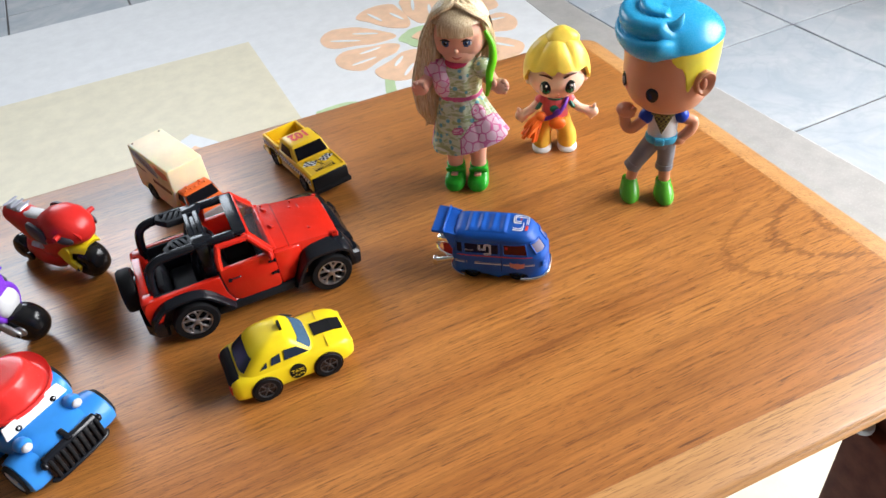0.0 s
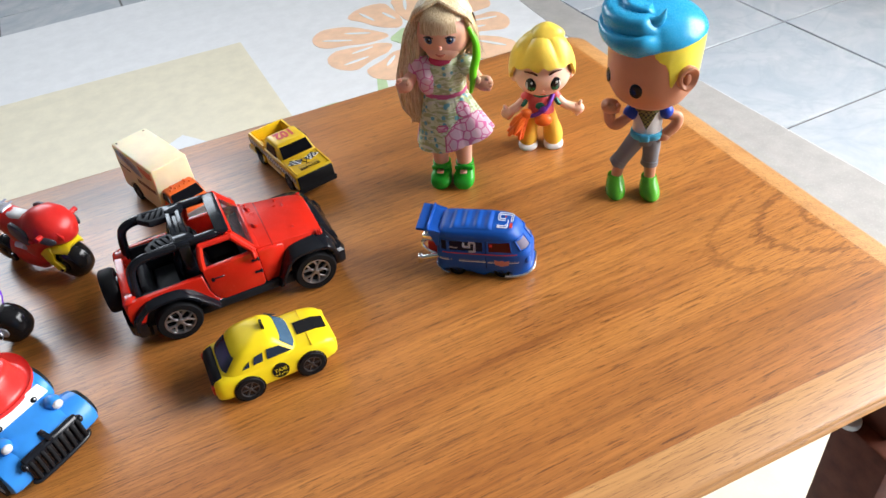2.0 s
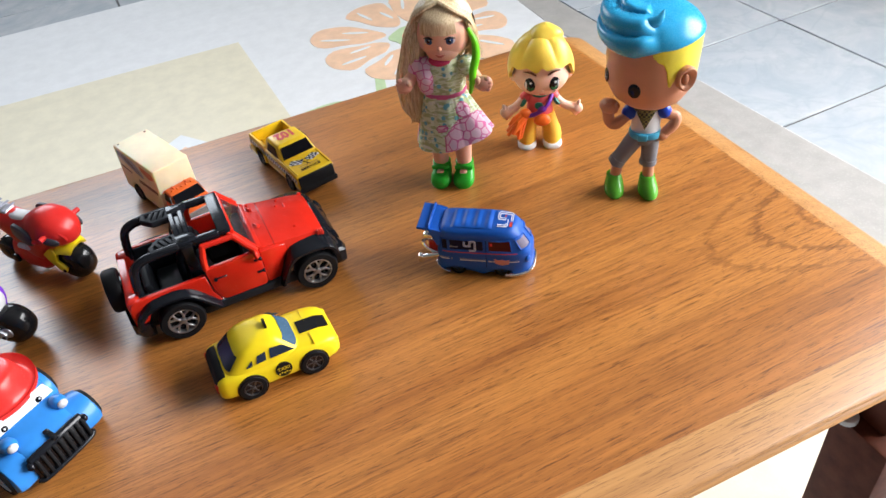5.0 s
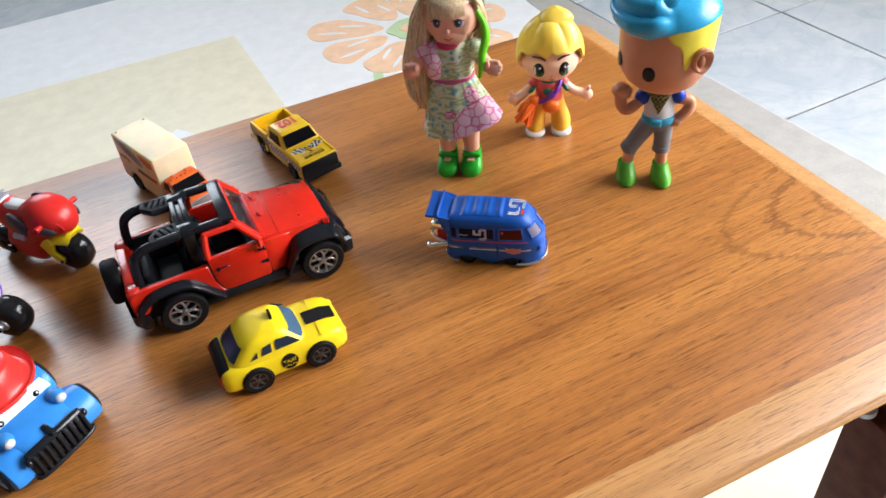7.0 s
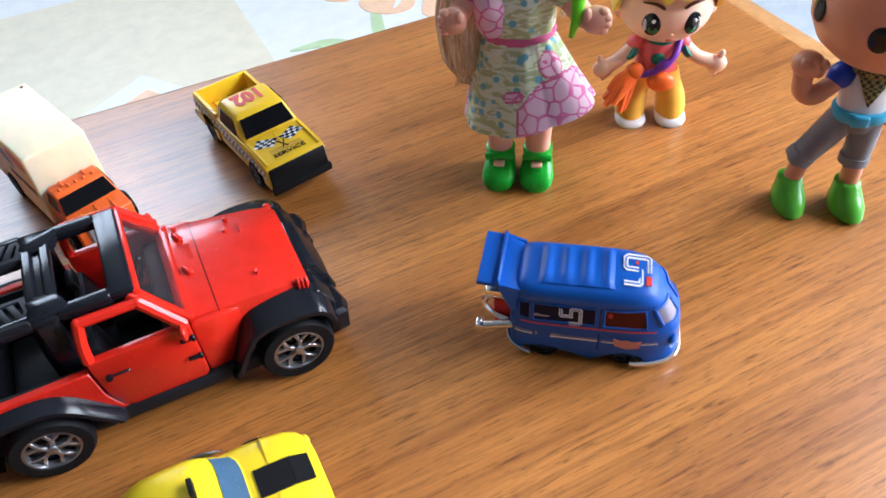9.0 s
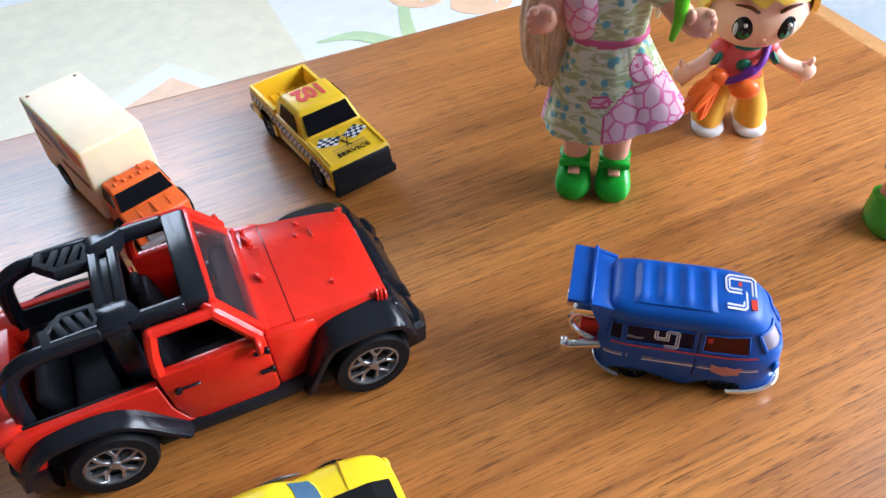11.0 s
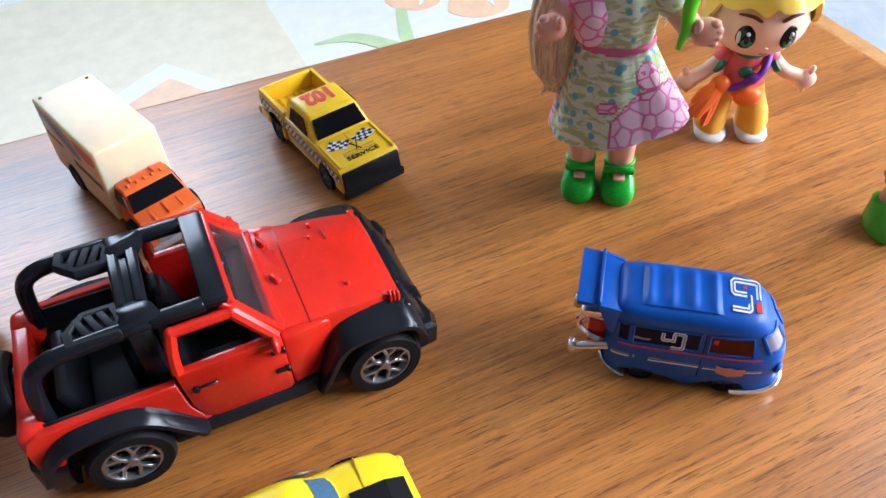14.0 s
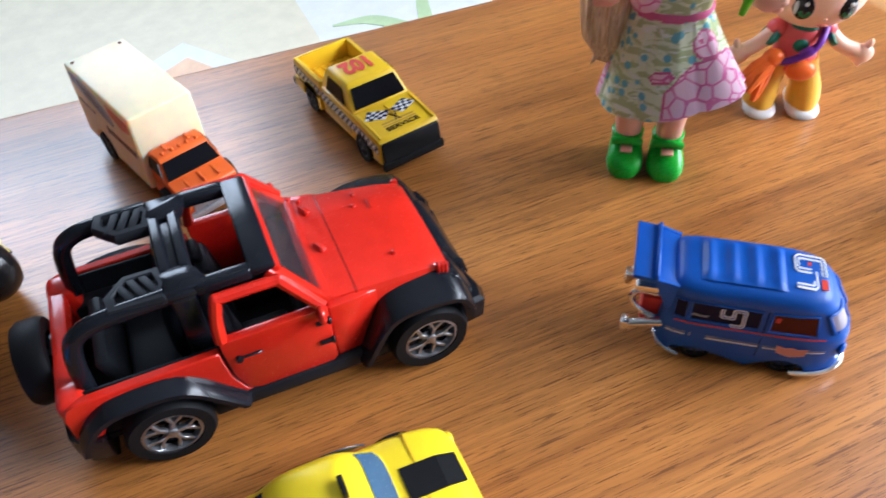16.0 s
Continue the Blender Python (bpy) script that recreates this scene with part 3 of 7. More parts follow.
def tan_square(x0, x1, y0, y1):
    flat("tan_square", [(x0, y0), (x1 + 0.03, y0), (x1, y1), (x0 - 0.01, y1)], 0.003, 0.0040, M_RUG_TAN, "tan square printed on the mat")
    cx, cy = 0.05, y1 - 0.46
    cx = (x0 + x1) / 2 + 0.08
    flat("pale_diamond", [(cx - 0.19, cy - 0.02), (cx + 0.02, cy - 0.2), (cx + 0.15, cy - 0.085), (cx, cy + 0.115)], 0.0040, 0.0050, M_RUG_PALE)
    flat("orange_diamond", [(cx - 0.14, cy - 0.03), (cx + 0.02, cy - 0.16), (cx + 0.10, cy - 0.075), (cx, cy + 0.065)], 0.0050, 0.0060, M_RUG_ORANGE)


tan_square(-0.303, 0.235, 0.95, 1.742)
flat("tan_square", [(0.27, 0.12), (0.78, 0.12), (0.78, 0.62), (0.27, 0.62)], 0.003, 0.0040, M_RUG_TAN, "tan square printed on the mat")
flat("tan_square", [(-0.88, 0.12), (-0.33, 0.12), (-0.33, 0.9), (-0.88, 0.9)], 0.003, 0.0040, M_RUG_TAN, "tan square printed on the mat")


def flower(cx, cy):
    rnd = random.Random(5)
    for i in range(9):
        a = radians(28 + 40 * i + rnd.uniform(-3, 3))
        reach, half = 0.225 + rnd.uniform(-0.02, 0.02), 0.062 + rnd.uniform(-0.004, 0.004)
        pts = []
        for j in range(30):
            t = 2 * math.pi * j / 30
            u = 0.5 - 0.5 * math.cos(t)
            r = 0.066 + (reach - 0.066) * u
            wdt = min(half * abs(math.sin(t)) * (0.45 + 0.75 * u), r * math.tan(radians(16.5))) * (1 + 0.06 * math.sin(5 * t + i))
            wdt = math.copysign(wdt, math.sin(t))
            pts.append((cx + r * math.cos(a) - wdt * math.sin(a), cy + r * math.sin(a) + wdt * math.cos(a)))
        flat("petal", pts, 0.003, 0.0040, M_RUG_ORANGE, "orange printed petal")
        for s, e, off in ((0.45, 0.85, 0.42), (0.25, 0.6, -0.36)):
            q = []
            for j in range(12):
                t = 2 * math.pi * j / 12
                r = 0.066 + (reach - 0.066) * (s + (e - s) * (0.5 - 0.5 * math.cos(t)))
                d = off * half * 0.75 + 0.0042 * math.sin(t)
                q.append((cx + r * math.cos(a) - d * math.sin(a), cy + r * math.sin(a) + d * math.cos(a)))
            flat("petal_highlight", q, 0.0040, 0.0048, M_RUG_PALE)
    ring = lambda k: [(cx + k * 0.056 * math.cos(t) * (1 + 0.10 * math.sin(5 * t)), cy + k * 0.052 * math.sin(t)) for t in [2 * math.pi * j / 40 for j in range(40)]]
    flat("flower_centre", ring(1.0), 0.003, 0.0042, M_RUG_GREEN, "green printed flower centre")
    flat("flower_heart", ring(0.5), 0.0042, 0.0050, M_RUG_ORANGE, "orange printed flower heart")


def ribbon(name, line, widths, material, z):
    pts = bend([(x, y, 0) for x, y in line], 6)
    bm = B()
    rows = []
    for i, p in enumerate(pts):
        d = (pts[min(i + 1, len(pts) - 1)] - pts[max(i - 1, 0)]).normalized()
        f = i / (len(pts) - 1) * (len(widths) - 1)
        k = min(int(f), len(widths) - 2)
        w = widths[k] + (widths[k + 1] - widths[k]) * (f - k)
        rows.append([bm.verts.new((p.x + e * d.y * w, p.y - e * d.x * w, h)) for e, h in ((-1, 0.003), (-1, z), (1, z), (1, 0.003))])
    for a, b in zip(rows, rows[1:]):
        for j in range(3):
            bm.faces.new((a[j], a[j + 1], b[j + 1], b[j]))
    part(name, bm, material, rug)


flower(0.592, 1.537)
ribbon("flower_stem", [(0.456, 1.405), (0.434, 1.328), (0.422, 1.256), (0.43, 1.13), (0.47, 0.98)], [0.009, 0.012, 0.010, 0.010], M_RUG_GREEN, 0.0036)
ribbon("leaf", [(0.281, 1.343), (0.345, 1.334), (0.392, 1.283), (0.424, 1.235)], [0.002, 0.014, 0.016, 0.004], M_RUG_GREEN, 0.0046)

# ---- the table ----
TX0, TX1, TY0, TY1 = -0.47, 0.389, 0.153, 0.554
table = thing("coffee_table", pose(0, 0, 0), "varnished orange-brown wooden coffee table with a moulded edge", "table")


def slab(rings, mat_, name, parent, r=0.012):
    """A board whose edge follows (inset, height) steps, with rounded corners."""
    out = []
    for inset, z in rings:
        ring = []
        x0, x1, y0, y1 = TX0 + inset, TX1 - inset, TY0 + inset, TY1 - 0.3 * inset
        for cx, cy, a0 in ((x1 - r, y1 - r, 0), (x0 + r, y1 - r, 90), (x0 + r, y0 + r, 180), (x1 - r, y0 + r, 270)):
            for i in range(6):
                a = radians(a0 + 18 * i)
                ring.append((cx + r * math.cos(a), cy + r * math.sin(a), z))
        out.append(ring)
    return part(name, loft(out), mat_, parent, sharp=50)


slab([(0.03, TOP - 0.0150), (0.023, TOP - 0.0148), (0.0215, TOP - 0.0007), (0.0245, TOP)], M_WOOD, "tabletop", table)
# the moulding round the board: a broad chamfer, a groove and a bead
edge = slab([(0.0222, TOP - 0.0008), (0.0212, TOP - 0.0008), (0.0125, TOP - 0.0034), (0.0042, TOP - 0.0062), (0.0018, TOP - 0.0074), (0.0016, TOP - 0.0082), (0.0032, TOP - 0.0090), (0.0012, TOP - 0.0100), (0.0004, TOP - 0.0116), (0.0016, TOP - 0.0134), (0.0055, TOP - 0.0146), (0.0222, TOP - 0.0146)], M_EDGE, "edge_moulding", table)
tagged(edge, "paler chamfered edge moulding with a bead")


def leg(x, y, sx, sy):
    g = part("leg", box(x - 0.018, x + 0.018, y - 0.020, y + 0.020, 0, TOP - 0.105, 0.0025), M_LEG, table, "dark stained square table leg")
    part("leg_neck", box(x - 0.018 + (0.010 if sx > 0 else 0), x + 0.018 - (0.010 if sx < 0 else 0), y - 0.020 + (0.012 if sy < 0 else 0), y + 0.020 - (0.012 if sy > 0 else 0), TOP - 0.105, TOP - 0.0154, 0.002), M_LEG, g)
    part("felt_pad", cyl((x - sx * 0.016, y + 0.012, TOP - 0.105), (x - sx * 0.016, y + 0.012, TOP - 0.1), 0.0065, seg=14, bev=0.001), M_FELT, g, "white felt pad")


for lx, ly, sx, sy in ((0.371, 0.182, 1, -1), (0.371, 0.520, 1, 1), (-0.440, 0.182, -1, -1), (-0.440, 0.520, -1, 1)):
    leg(lx, ly, sx, sy)
for y in (0.196, 0.508):
    part("apron", box(-0.424, 0.350, y - 0.009, y + 0.009, TOP - 0.085, TOP - 0.0154, 0.0015), M_LEG, table)
for x in (-0.432, 0.366):
    part("apron", box(x - 0.009, x + 0.009, 0.21, 0.494, TOP - 0.085, TOP - 0.0154, 0.0015), M_LEG, table)

# low dark seat at the edge of the tiles
seat = thing("sofa", pose(1.265, 1.285, 0, 0, 0, 3), "dark upholstered sofa standing on the tiles", "sofa")
part("base", box(0, 0.50, 0, 1.5, 0.0, 0.3, 0.012), M_SOFA, seat)
part("seat_cushion", box(0.02, 0.48, 0.02, 1.48, 0.3, 0.44, 0.03, 3), M_SOFA, seat)
part("backrest", box(0.34, 0.50, 0.0, 1.5, 0.44, 0.82, 0.03, 3), M_SOFA, seat)

# ---- red off-road car with an open top ----
def jeep():
    car = thing("toy_jeep", pose(0.0550, 0.3790, TOP, 0, 0, 1.3), "red open-top toy off-road car with black roll cage and arches", "toy car")
    P = lambda n, bm, m, parent=car, label="", sharp=40.0: part(n, bm, m, parent, label, sharp)
    hw = 0.0252
    # tub: two sides, tail, cowl, floor
    for s in (-1, 1):
        side = [(-0.0605, 0.0165), (-0.0605, 0.0270), (-0.0590, 0.0308), (-0.0560, 0.0318), (-0.0235, 0.0324), (-0.0194, 0.0324), (-0.0184, 0.0215), (-0.0157, 0.0150), (-0.0137, 0.0136), (-0.0225, 0.0118)] + \
               [(-0.038 + 0.0162 * math.cos(a), 0.0132 + 0.0150 * math.sin(a)) for a in [radians(d) for d in (8, 35, 60, 90, 120, 150, 168)]]
        bm = prism(side, s * hw, s * (hw - 0.0028), 0.0004, 1)
        P("body_side", bm, M_RED)
        # door with its window frame
        lower = [(-0.0186, 0.0324), (-0.0176, 0.0215), (-0.0150, 0.0150), (-0.0122, 0.0136), (0.0095, 0.0136), (0.0108, 0.0152), (0.0108, 0.0364), (0.0084, 0.0368), (-0.0186, 0.0362)]
        d = P("door", prism(lower, s * (hw + 0.0004), s * (hw - 0.0026), 0.0005, 2), M_RED, label="red door with an open window frame")
        fr = B()
        yt, yb = s * (hw - 0.0035), s * (hw - 0.0008)
        A, Bq, C, D = (-0.0178, yb, 0.0362), (-0.0156, yt, 0.0490), (0.0006, yt, 0.0490), (0.0096, yb, 0.0368)
        join(fr, tube(bend([A, (-0.0172, (yb + yt) / 2, 0.0425), Bq], 4), 0.0017, 8))
        join(fr, tube([Bq, C], 0.0016, 8))
        join(fr, tube([C, D], 0.0018, 8))
        join(fr, ball(Bq, 0.0017, 10, 6))
        join(fr, ball(C, 0.0017, 10, 6))
        part("door_frame", fr, M_RED, d)
        hd = B()
        join(hd, box(-0.0150, -0.0088, s * (hw + 0.0003), s * (hw + 0.0013), 0.0288, 0.0295, 0.0003, 1))
        join(hd, cyl((-0.0150, s * hw, 0.0290), (-0.0150, s * (hw + 0.0016), 0.0290), 0.0010, seg=10))
        part("door_handle", hd, M_BLACK, d, "black door handle")
        for hz in (0.0232, 0.0315):
            hg = B()
            join(hg, box(0.0066, 0.0108, s * (hw + 0.0003), s * (hw + 0.0015), hz, hz + 0.0013, 0.0003, 1))
            join(hg, box(0.0098, 0.0110, s * (hw + 0.0003), s * (hw + 0.0017), hz - 0.0005, hz + 0.0018, 0.0003, 1))
            part("hinge", hg, M_BLACK, d)
        mir = B()
        join(mir, ball((0.0086, s * (hw + 0.0022), 0.0366), (0.0013, 0.0026, 0.0027), 16, 10, (s * 20, 0, 0)))
        join(mir, cyl((0.0090, s * (hw - 0.0010), 0.0350), (0.0088, s * (hw + 0.0015), 0.0358), 0.0009, seg=8))
        part("wing_mirror", mir, M_RED, d)
        bm = prism([(0.0110, 0.0136), (0.0110, 0.0350), (0.0190, 0.0345), (0.0262, 0.0330), (0.0275, 0.0300), (0.0225, 0.0200), (0.0190, 0.0136)], s * (hw - 0.0055), s * (hw - 0.0006), 0.0009, 2)
        for v in bm.verts:
            if abs(v.co.y) > hw - 0.0030 and v.co.x > 0.016:
                v.co.y -= s * (v.co.x - 0.016) * 0.28
        P("side_panel", bm, M_RED)
        P("tub_liner", box(-0.0570, -0.0190, s * (hw - 0.0030), s * (hw - 0.0042), 0.0120, 0.0316, 0.0003, 1), M_INTERIOR, label="dark inner side of the tub")
        P("sill", box(-0.026, 0.027, s * (hw - 0.003), s * (hw + 0.0012), 0.0084, 0.0137, 0.0010), M_INTERIOR)
        # flared arches: rear hooped, front long and flat-topped
        for cx, pts in ((-0.038, [(-0.0606, 0.0160), (-0.0590, 0.0212), (-0.0540, 0.0276), (-0.047, 0.0306), (-0.034, 0.0309), (-0.0265, 0.0268), (-0.0200, 0.0186), (-0.0155, 0.0130)]),
                        (0.038, [(0.0165, 0.0110), (0.0195, 0.0172), (0.0235, 0.0255), (0.0280, 0.0302), (0.038, 0.0314), (0.0474, 0.0300), (0.0512, 0.0262), (0.0528, 0.0205)])):
            up = bend([(x, 0, z) for x, z in pts], 3)
            rows = []
            for v in up:
                d_ = Vector((v.x - cx, 0, v.z - 0.011)).normalized()
                i_ = v - d_ * 0.0024
                ya, yb2 = s * (hw - (0.0050 if cx > 0 else 0.0028)), s * (hw + 0.0050)
                drop = (0.0022 if cx > 0 else 0.0012) * max(0.0, min(1.0, (v.z - 0.016) / 0.012))
                rows.append([(v.x, ya, v.z), (v.x, yb2 - s * 0.0018, v.z - drop), (v.x - d_.x * 0.0009, yb2, v.z - d_.z * 0.0009 - drop), (i_.x, yb2, i_.z - drop), (i_.x, yb2 - s * 0.0016, i_.z - drop), (i_.x, ya, i_.z)])
            P("wheel_arch", loft(rows), M_BLACK, label="black flared wheel arch", sharp=35)
    P("tailgate", box(-0.0608, -0.0562, -hw + 0.0026, hw - 0.0026, 0.0155, 0.0313, 0.0008), M_RED)
    P("floor_pan", box(-0.0578, 0.020, -hw + 0.0026, hw - 0.0026, 0.0105, 0.0125), M_INTERIOR)
    for s in (-1, 1):
        P("wheel_box", box(-0.0565, -0.0235, s * (hw - 0.0027), s * (hw - 0.0095), 0.0125, 0.0245, 0.0015), M_INTERIOR)
    # bonnet, sloping down to the grille, with rows of small fittings
    st = [(0.0104, 0.0222, 0.0358), (0.0118, 0.0224, 0.0366), (0.0200, 0.0222, 0.0360), (0.0300, 0.0217, 0.0350), (0.0400, 0.0210, 0.0338), (0.0460, 0.0205, 0.0325), (0.0482, 0.0201, 0.0306)]
    crown = lambda x: between(x, [(q[0], q[2] + 0.0004) for q in st])
    rings = []
    for x, w, zt in st:
        rings.append([(x, -w, 0.0175), (x, -w, zt - 0.0030), (x, -w * 0.965, zt - 0.0010), (x, -w * 0.90, zt - 0.0002), (x, -w * 0.45, zt + 0.0004), (x, 0, zt + 0.0006), (x, w * 0.45, zt + 0.0004), (x, w * 0.90, zt - 0.0002), (x, w * 0.965, zt - 0.0010), (x, w, zt - 0.0030), (x, w, 0.0175)])
    bonnet = P("bonnet", loft(rings), M_RED, label="red bonnet with small vents and latches", sharp=32)
    fit = B()
    for x, y in ((0.0315, 0.0160), (0.0300, 0.0105), (0.0345, -0.0125), (0.0150, 0.0185), (0.0122, 0.0200)):
        join(fit, cyl((x, y, crown(x) - 0.0004), (x, y, crown(x) + 0.0009), 0.0008, seg=8, bev=0.0002))
    for y in (0.0135, -0.0035):
        join(fit, moved(box(-0.0012, 0.0014, -0.0022, 0.0022, 0, 0.0015, 0.0005, 1, (0.6, 0.9)), pose(0.0152, y, crown(0.0152) - 0.0002, 0, 0, 24)))
        join(fit, moved(box(-0.0002, 0.0002, -0.0018, 0.0018, 0.0012, 0.0018), pose(0.0148, y, crown(0.0152) - 0.0002, 0, 0, 24)))
    join(fit, box(0.0345, 0.0350, 0.0080, 0.0125, crown(0.0345) - 0.0003, crown(0.0345) + 0.0008, 0.0002, 1))
    part("bonnet_fitting", fit, M_RED, bonnet)
    vent = B()
    for i in range(9):
        join(vent, box(0.0142, 0.0182, 0.0018 + 0.0009 * i, 0.0022 + 0.0009 * i, 0.0362, crown(0.0182) + 0.0004))
    part("vent", vent, M_RED, bonnet)
    bm = B()
    for i in range(3):
        join(bm, box(0.0442 + 0.0012 * i, 0.0451 + 0.0012 * i, -0.0216, -0.0196, 0.0280, 0.0337 - 0.0002 * i, 0.0003, 1))
    join(bm, box(0.0440, 0.0478, -0.0209, -0.0196, 0.0272, 0.0328, 0.0004, 1))
    part("latch", bm, M_RED, bonnet)
    part("latch", box(0.0450, 0.0474, 0.0192, 0.0208, 0.0275, 0.0326, 0.0005, 2), M_RED, bonnet)
    seam = [[(x, y * 0.0222, 0.0360 + dz + 0.00006) for y, dz in ((-1.004, -0.0060), (-1.004, -0.0030), (-0.965, -0.0010), (-0.90, -0.0002), (-0.45, 0.0004), (0, 0.0006), (0.45, 0.0004), (0.90, -0.0002), (0.965, -0.0010), (1.004, -0.0030), (1.004, -0.0060))] for x in (0.0198, 0.02015)]
    part("seam", loft(seam), M_REDGLASS, bonnet)
    # black nose: a sloping centre panel, two lower cheeks and a wedge-ended bumper
    g = P("nose_panel", prism([(0.0476, 0.0130), (0.0476, 0.0302), (0.0496, 0.0301), (0.0524, 0.0282), (0.0562, 0.0205), (0.0568, 0.0130)], -0.0118, 0.0118, 0.0009, 2), M_BLACK, label="sloping black nose panel")
    for s in (-1, 1):
        part("cheek", prism([(0.0476, 0.0130), (0.0476, 0.0292), (0.0500, 0.0286), (0.0540, 0.0215), (0.0550, 0.0130)], s * 0.0116, s * 0.0236, 0.0008, 2), M_BLACK, g)
        part("ridge", box(0.0520, 0.0578, s * 0.0104, s * 0.0132, 0.0160, 0.0226, 0.0010, 2, (0.6, 0.8, -0.0008)), M_BLACK, g)
    b = [(0.0485, -0.0255), (0.0545, -0.0272), (0.0580, -0.0262), (0.0592, -0.0215), (0.0576, -0.0150), (0.0582, 0), (0.0576, 0.0150), (0.0592, 0.0215), (0.0580, 0.0262), (0.0545, 0.0272), (0.0485, 0.0255)]
    bm = loft([[(x - d - 0.0012, y * k, z - 0.0014 * max(0, (x - 0.0562) / 0.003)) for x, y in b] for z, d, k in ((0.0094, 0.0022, 0.95), (0.0114, 0.0004, 0.99), (0.0186, 0.0, 1.0), (0.0206, 0.0014, 0.97))])
    P("front_bumper", bm, M_BLACK, label="black wedge-ended front bumper", sharp=25)
    b = [(-0.0540, -0.0272), (-0.0595, -0.0268), (-0.0632, -0.0225), (-0.0644, -0.0120), (-0.0646, 0), (-0.0644, 0.0120), (-0.0632, 0.0225), (-0.0595, 0.0268), (-0.0540, 0.0272), (-0.0540, 0.0200), (-0.0575, 0.0180), (-0.0575, -0.0180), (-0.0540, -0.0200)]
    bm = loft([[(x + 0.0012 * (z < 0.0086), y * (0.97 if z < 0.0086 else 1), z) for x, y in b] for z in (0.0076, 0.0096, 0.0150, 0.0166)])
    P("rear_bumper", bm, M_BLACK, label="chunky black rear bumper")
    for s in (-1, 1):
        P("rear_corner", box(-0.0612, -0.0530, s * 0.0160, s * (hw - 0.0003), 0.0160, 0.0320, 0.0024, 3), M_RED)
    # windscreen: red pillars, black header, clear pane
    ws = P("windscreen_frame", B_screen(), M_RED, label="red windscreen frame")
    part("windscreen_pane", plate([(0.0108, -0.0192, 0.0368), (0.0108, 0.0192, 0.0368), (0.0008, 0.0166, 0.0502), (0.0008, -0.0166, 0.0502)], 0.0005), M_GLASS, ws)
    part("header", box(-0.0056, 0.0012, -0.0190, 0.0190, 0.0496, 0.0526, 0.0008), M_BLACK, ws, "black header bar")
    P("dashboard", box(0.0030, 0.0108, -0.0205, 0.0205, 0.0240, 0.0340, 0.0020), M_INTERIOR)
    sw = P("steering_wheel", moved(loft([[(0.0046 * math.cos(u) + 0.0007 * math.cos(v) * math.cos(u), 0.0046 * math.sin(u) + 0.0007 * math.cos(v) * math.sin(u), 0.0007 * math.sin(v)) for v in [2 * math.pi * j / 6 for j in range(6)]] for u in [2 * math.pi * i / 18 for i in range(19)]], caps=False), pose(0.0002, 0.0110, 0.0310, 0, -62)), M_BLACK)
    # seats
    for s in (-1, 1):
        seat_ = P("seat", box(-0.0130, 0.0015, s * 0.0045, s * 0.0180, 0.0125, 0.0195, 0.0018), M_INTERIOR, label="charcoal moulded seat")
        part("seat_back", moved(box(-0.0022, 0.0022, s * 0.0045, s * 0.0180, 0.0, 0.0170, 0.0018), pose(-0.0140, 0, 0.0175, 0, -12)), M_INTERIOR, seat_)
        part("headrest", moved(box(-0.0016, 0.0016, s * 0.0075, s * 0.0150, 0.0175, 0.0220, 0.0014), pose(-0.0140, 0, 0.0175, 0, -12)), M_INTERIOR, seat_)
    rear = P("rear_seat", box(-0.0440, -0.0305, -0.0130, 0.0130, 0.0125, 0.0200, 0.0018), M_INTERIOR)
    part("seat_back", moved(box(-0.0022, 0.0022, -0.0130, 0.0130, 0.0, 0.0130, 0.0016), pose(-0.0460, 0, 0.0175, 0, -14)), M_INTERIOR, rear)
    # roll cage
    cage = P("roll_cage", box(-0.0272, -0.0192, -0.0215, 0.0215, 0.0474, 0.0498, 0.0010, 2), M_BLACK, label="black roll cage with slotted pads")
    for x in (-0.0258, -0.0206):
        part("bar_ridge", box(x - 0.0017, x + 0.0017, -0.0130, 0.0130, 0.0488, 0.0508, 0.0009, 3), M_BLACK, cage)
    for s in (-1, 1):
        part("cage_rail", box(-0.0200, -0.0050, s * 0.0168, s * 0.0212, 0.0468, 0.0504, 0.0011, 3), M_BLACK, cage)
        hoop = bend([(-0.0270, s * 0.0190, 0.0486), (-0.0390, s * 0.0193, 0.0484), (-0.0465, s * 0.0195, 0.0476), (-0.0515, s * 0.0199, 0.0444), (-0.0535, s * 0.0203, 0.0370), (-0.0542, s * 0.0205, 0.0285)], 4)
        part("cage_hoop", tube(hoop, 0.0024, 12), M_BLACK, cage)
        part("cage_post", box(-0.0262, -0.0200, s * 0.0178, s * 0.0218, 0.0290, 0.0485, 0.0010, 2), M_BLACK, cage)
        corner = loft([[(-0.0228 + a * k, s * (0.0165 + c * k), z) for a, c in ((-0.0062, 0.0046), (0.0066, 0.0046), (0.0080, 0.0020), (0.0056, -0.0040), (0.0030, -0.0068), (-0.0044, -0.0068), (-0.0072, -0.0030))] for k, z in ((0.80, 0.0476), (0.86, 0.0494), (0.83, 0.0504), (0.74, 0.0508))])
        part("cage_corner", corner, M_BLACK, cage, "rounded black corner cap")
        pad = slotted([(-0.0412, 0.0210), (-0.0268, 0.0214), (-0.0252, 0.0160), (-0.0268, 0.0086), (-0.0362, 0.0084), (-0.0420, 0.0150)], 4, s)
        part("cage_pad", pad, M_INTERIOR, cage, "black pad with three slots")
        part("cage_brace", tube(bend([(-0.0245, s * 0.0140, 0.0480), (-0.0285, s * 0.0110, 0.0380), (-0.0300, s * 0.0085, 0.0270), (-0.0300, s * 0.0080, 0.0180)], 4), 0.0020, 8), M_BLACK, cage)
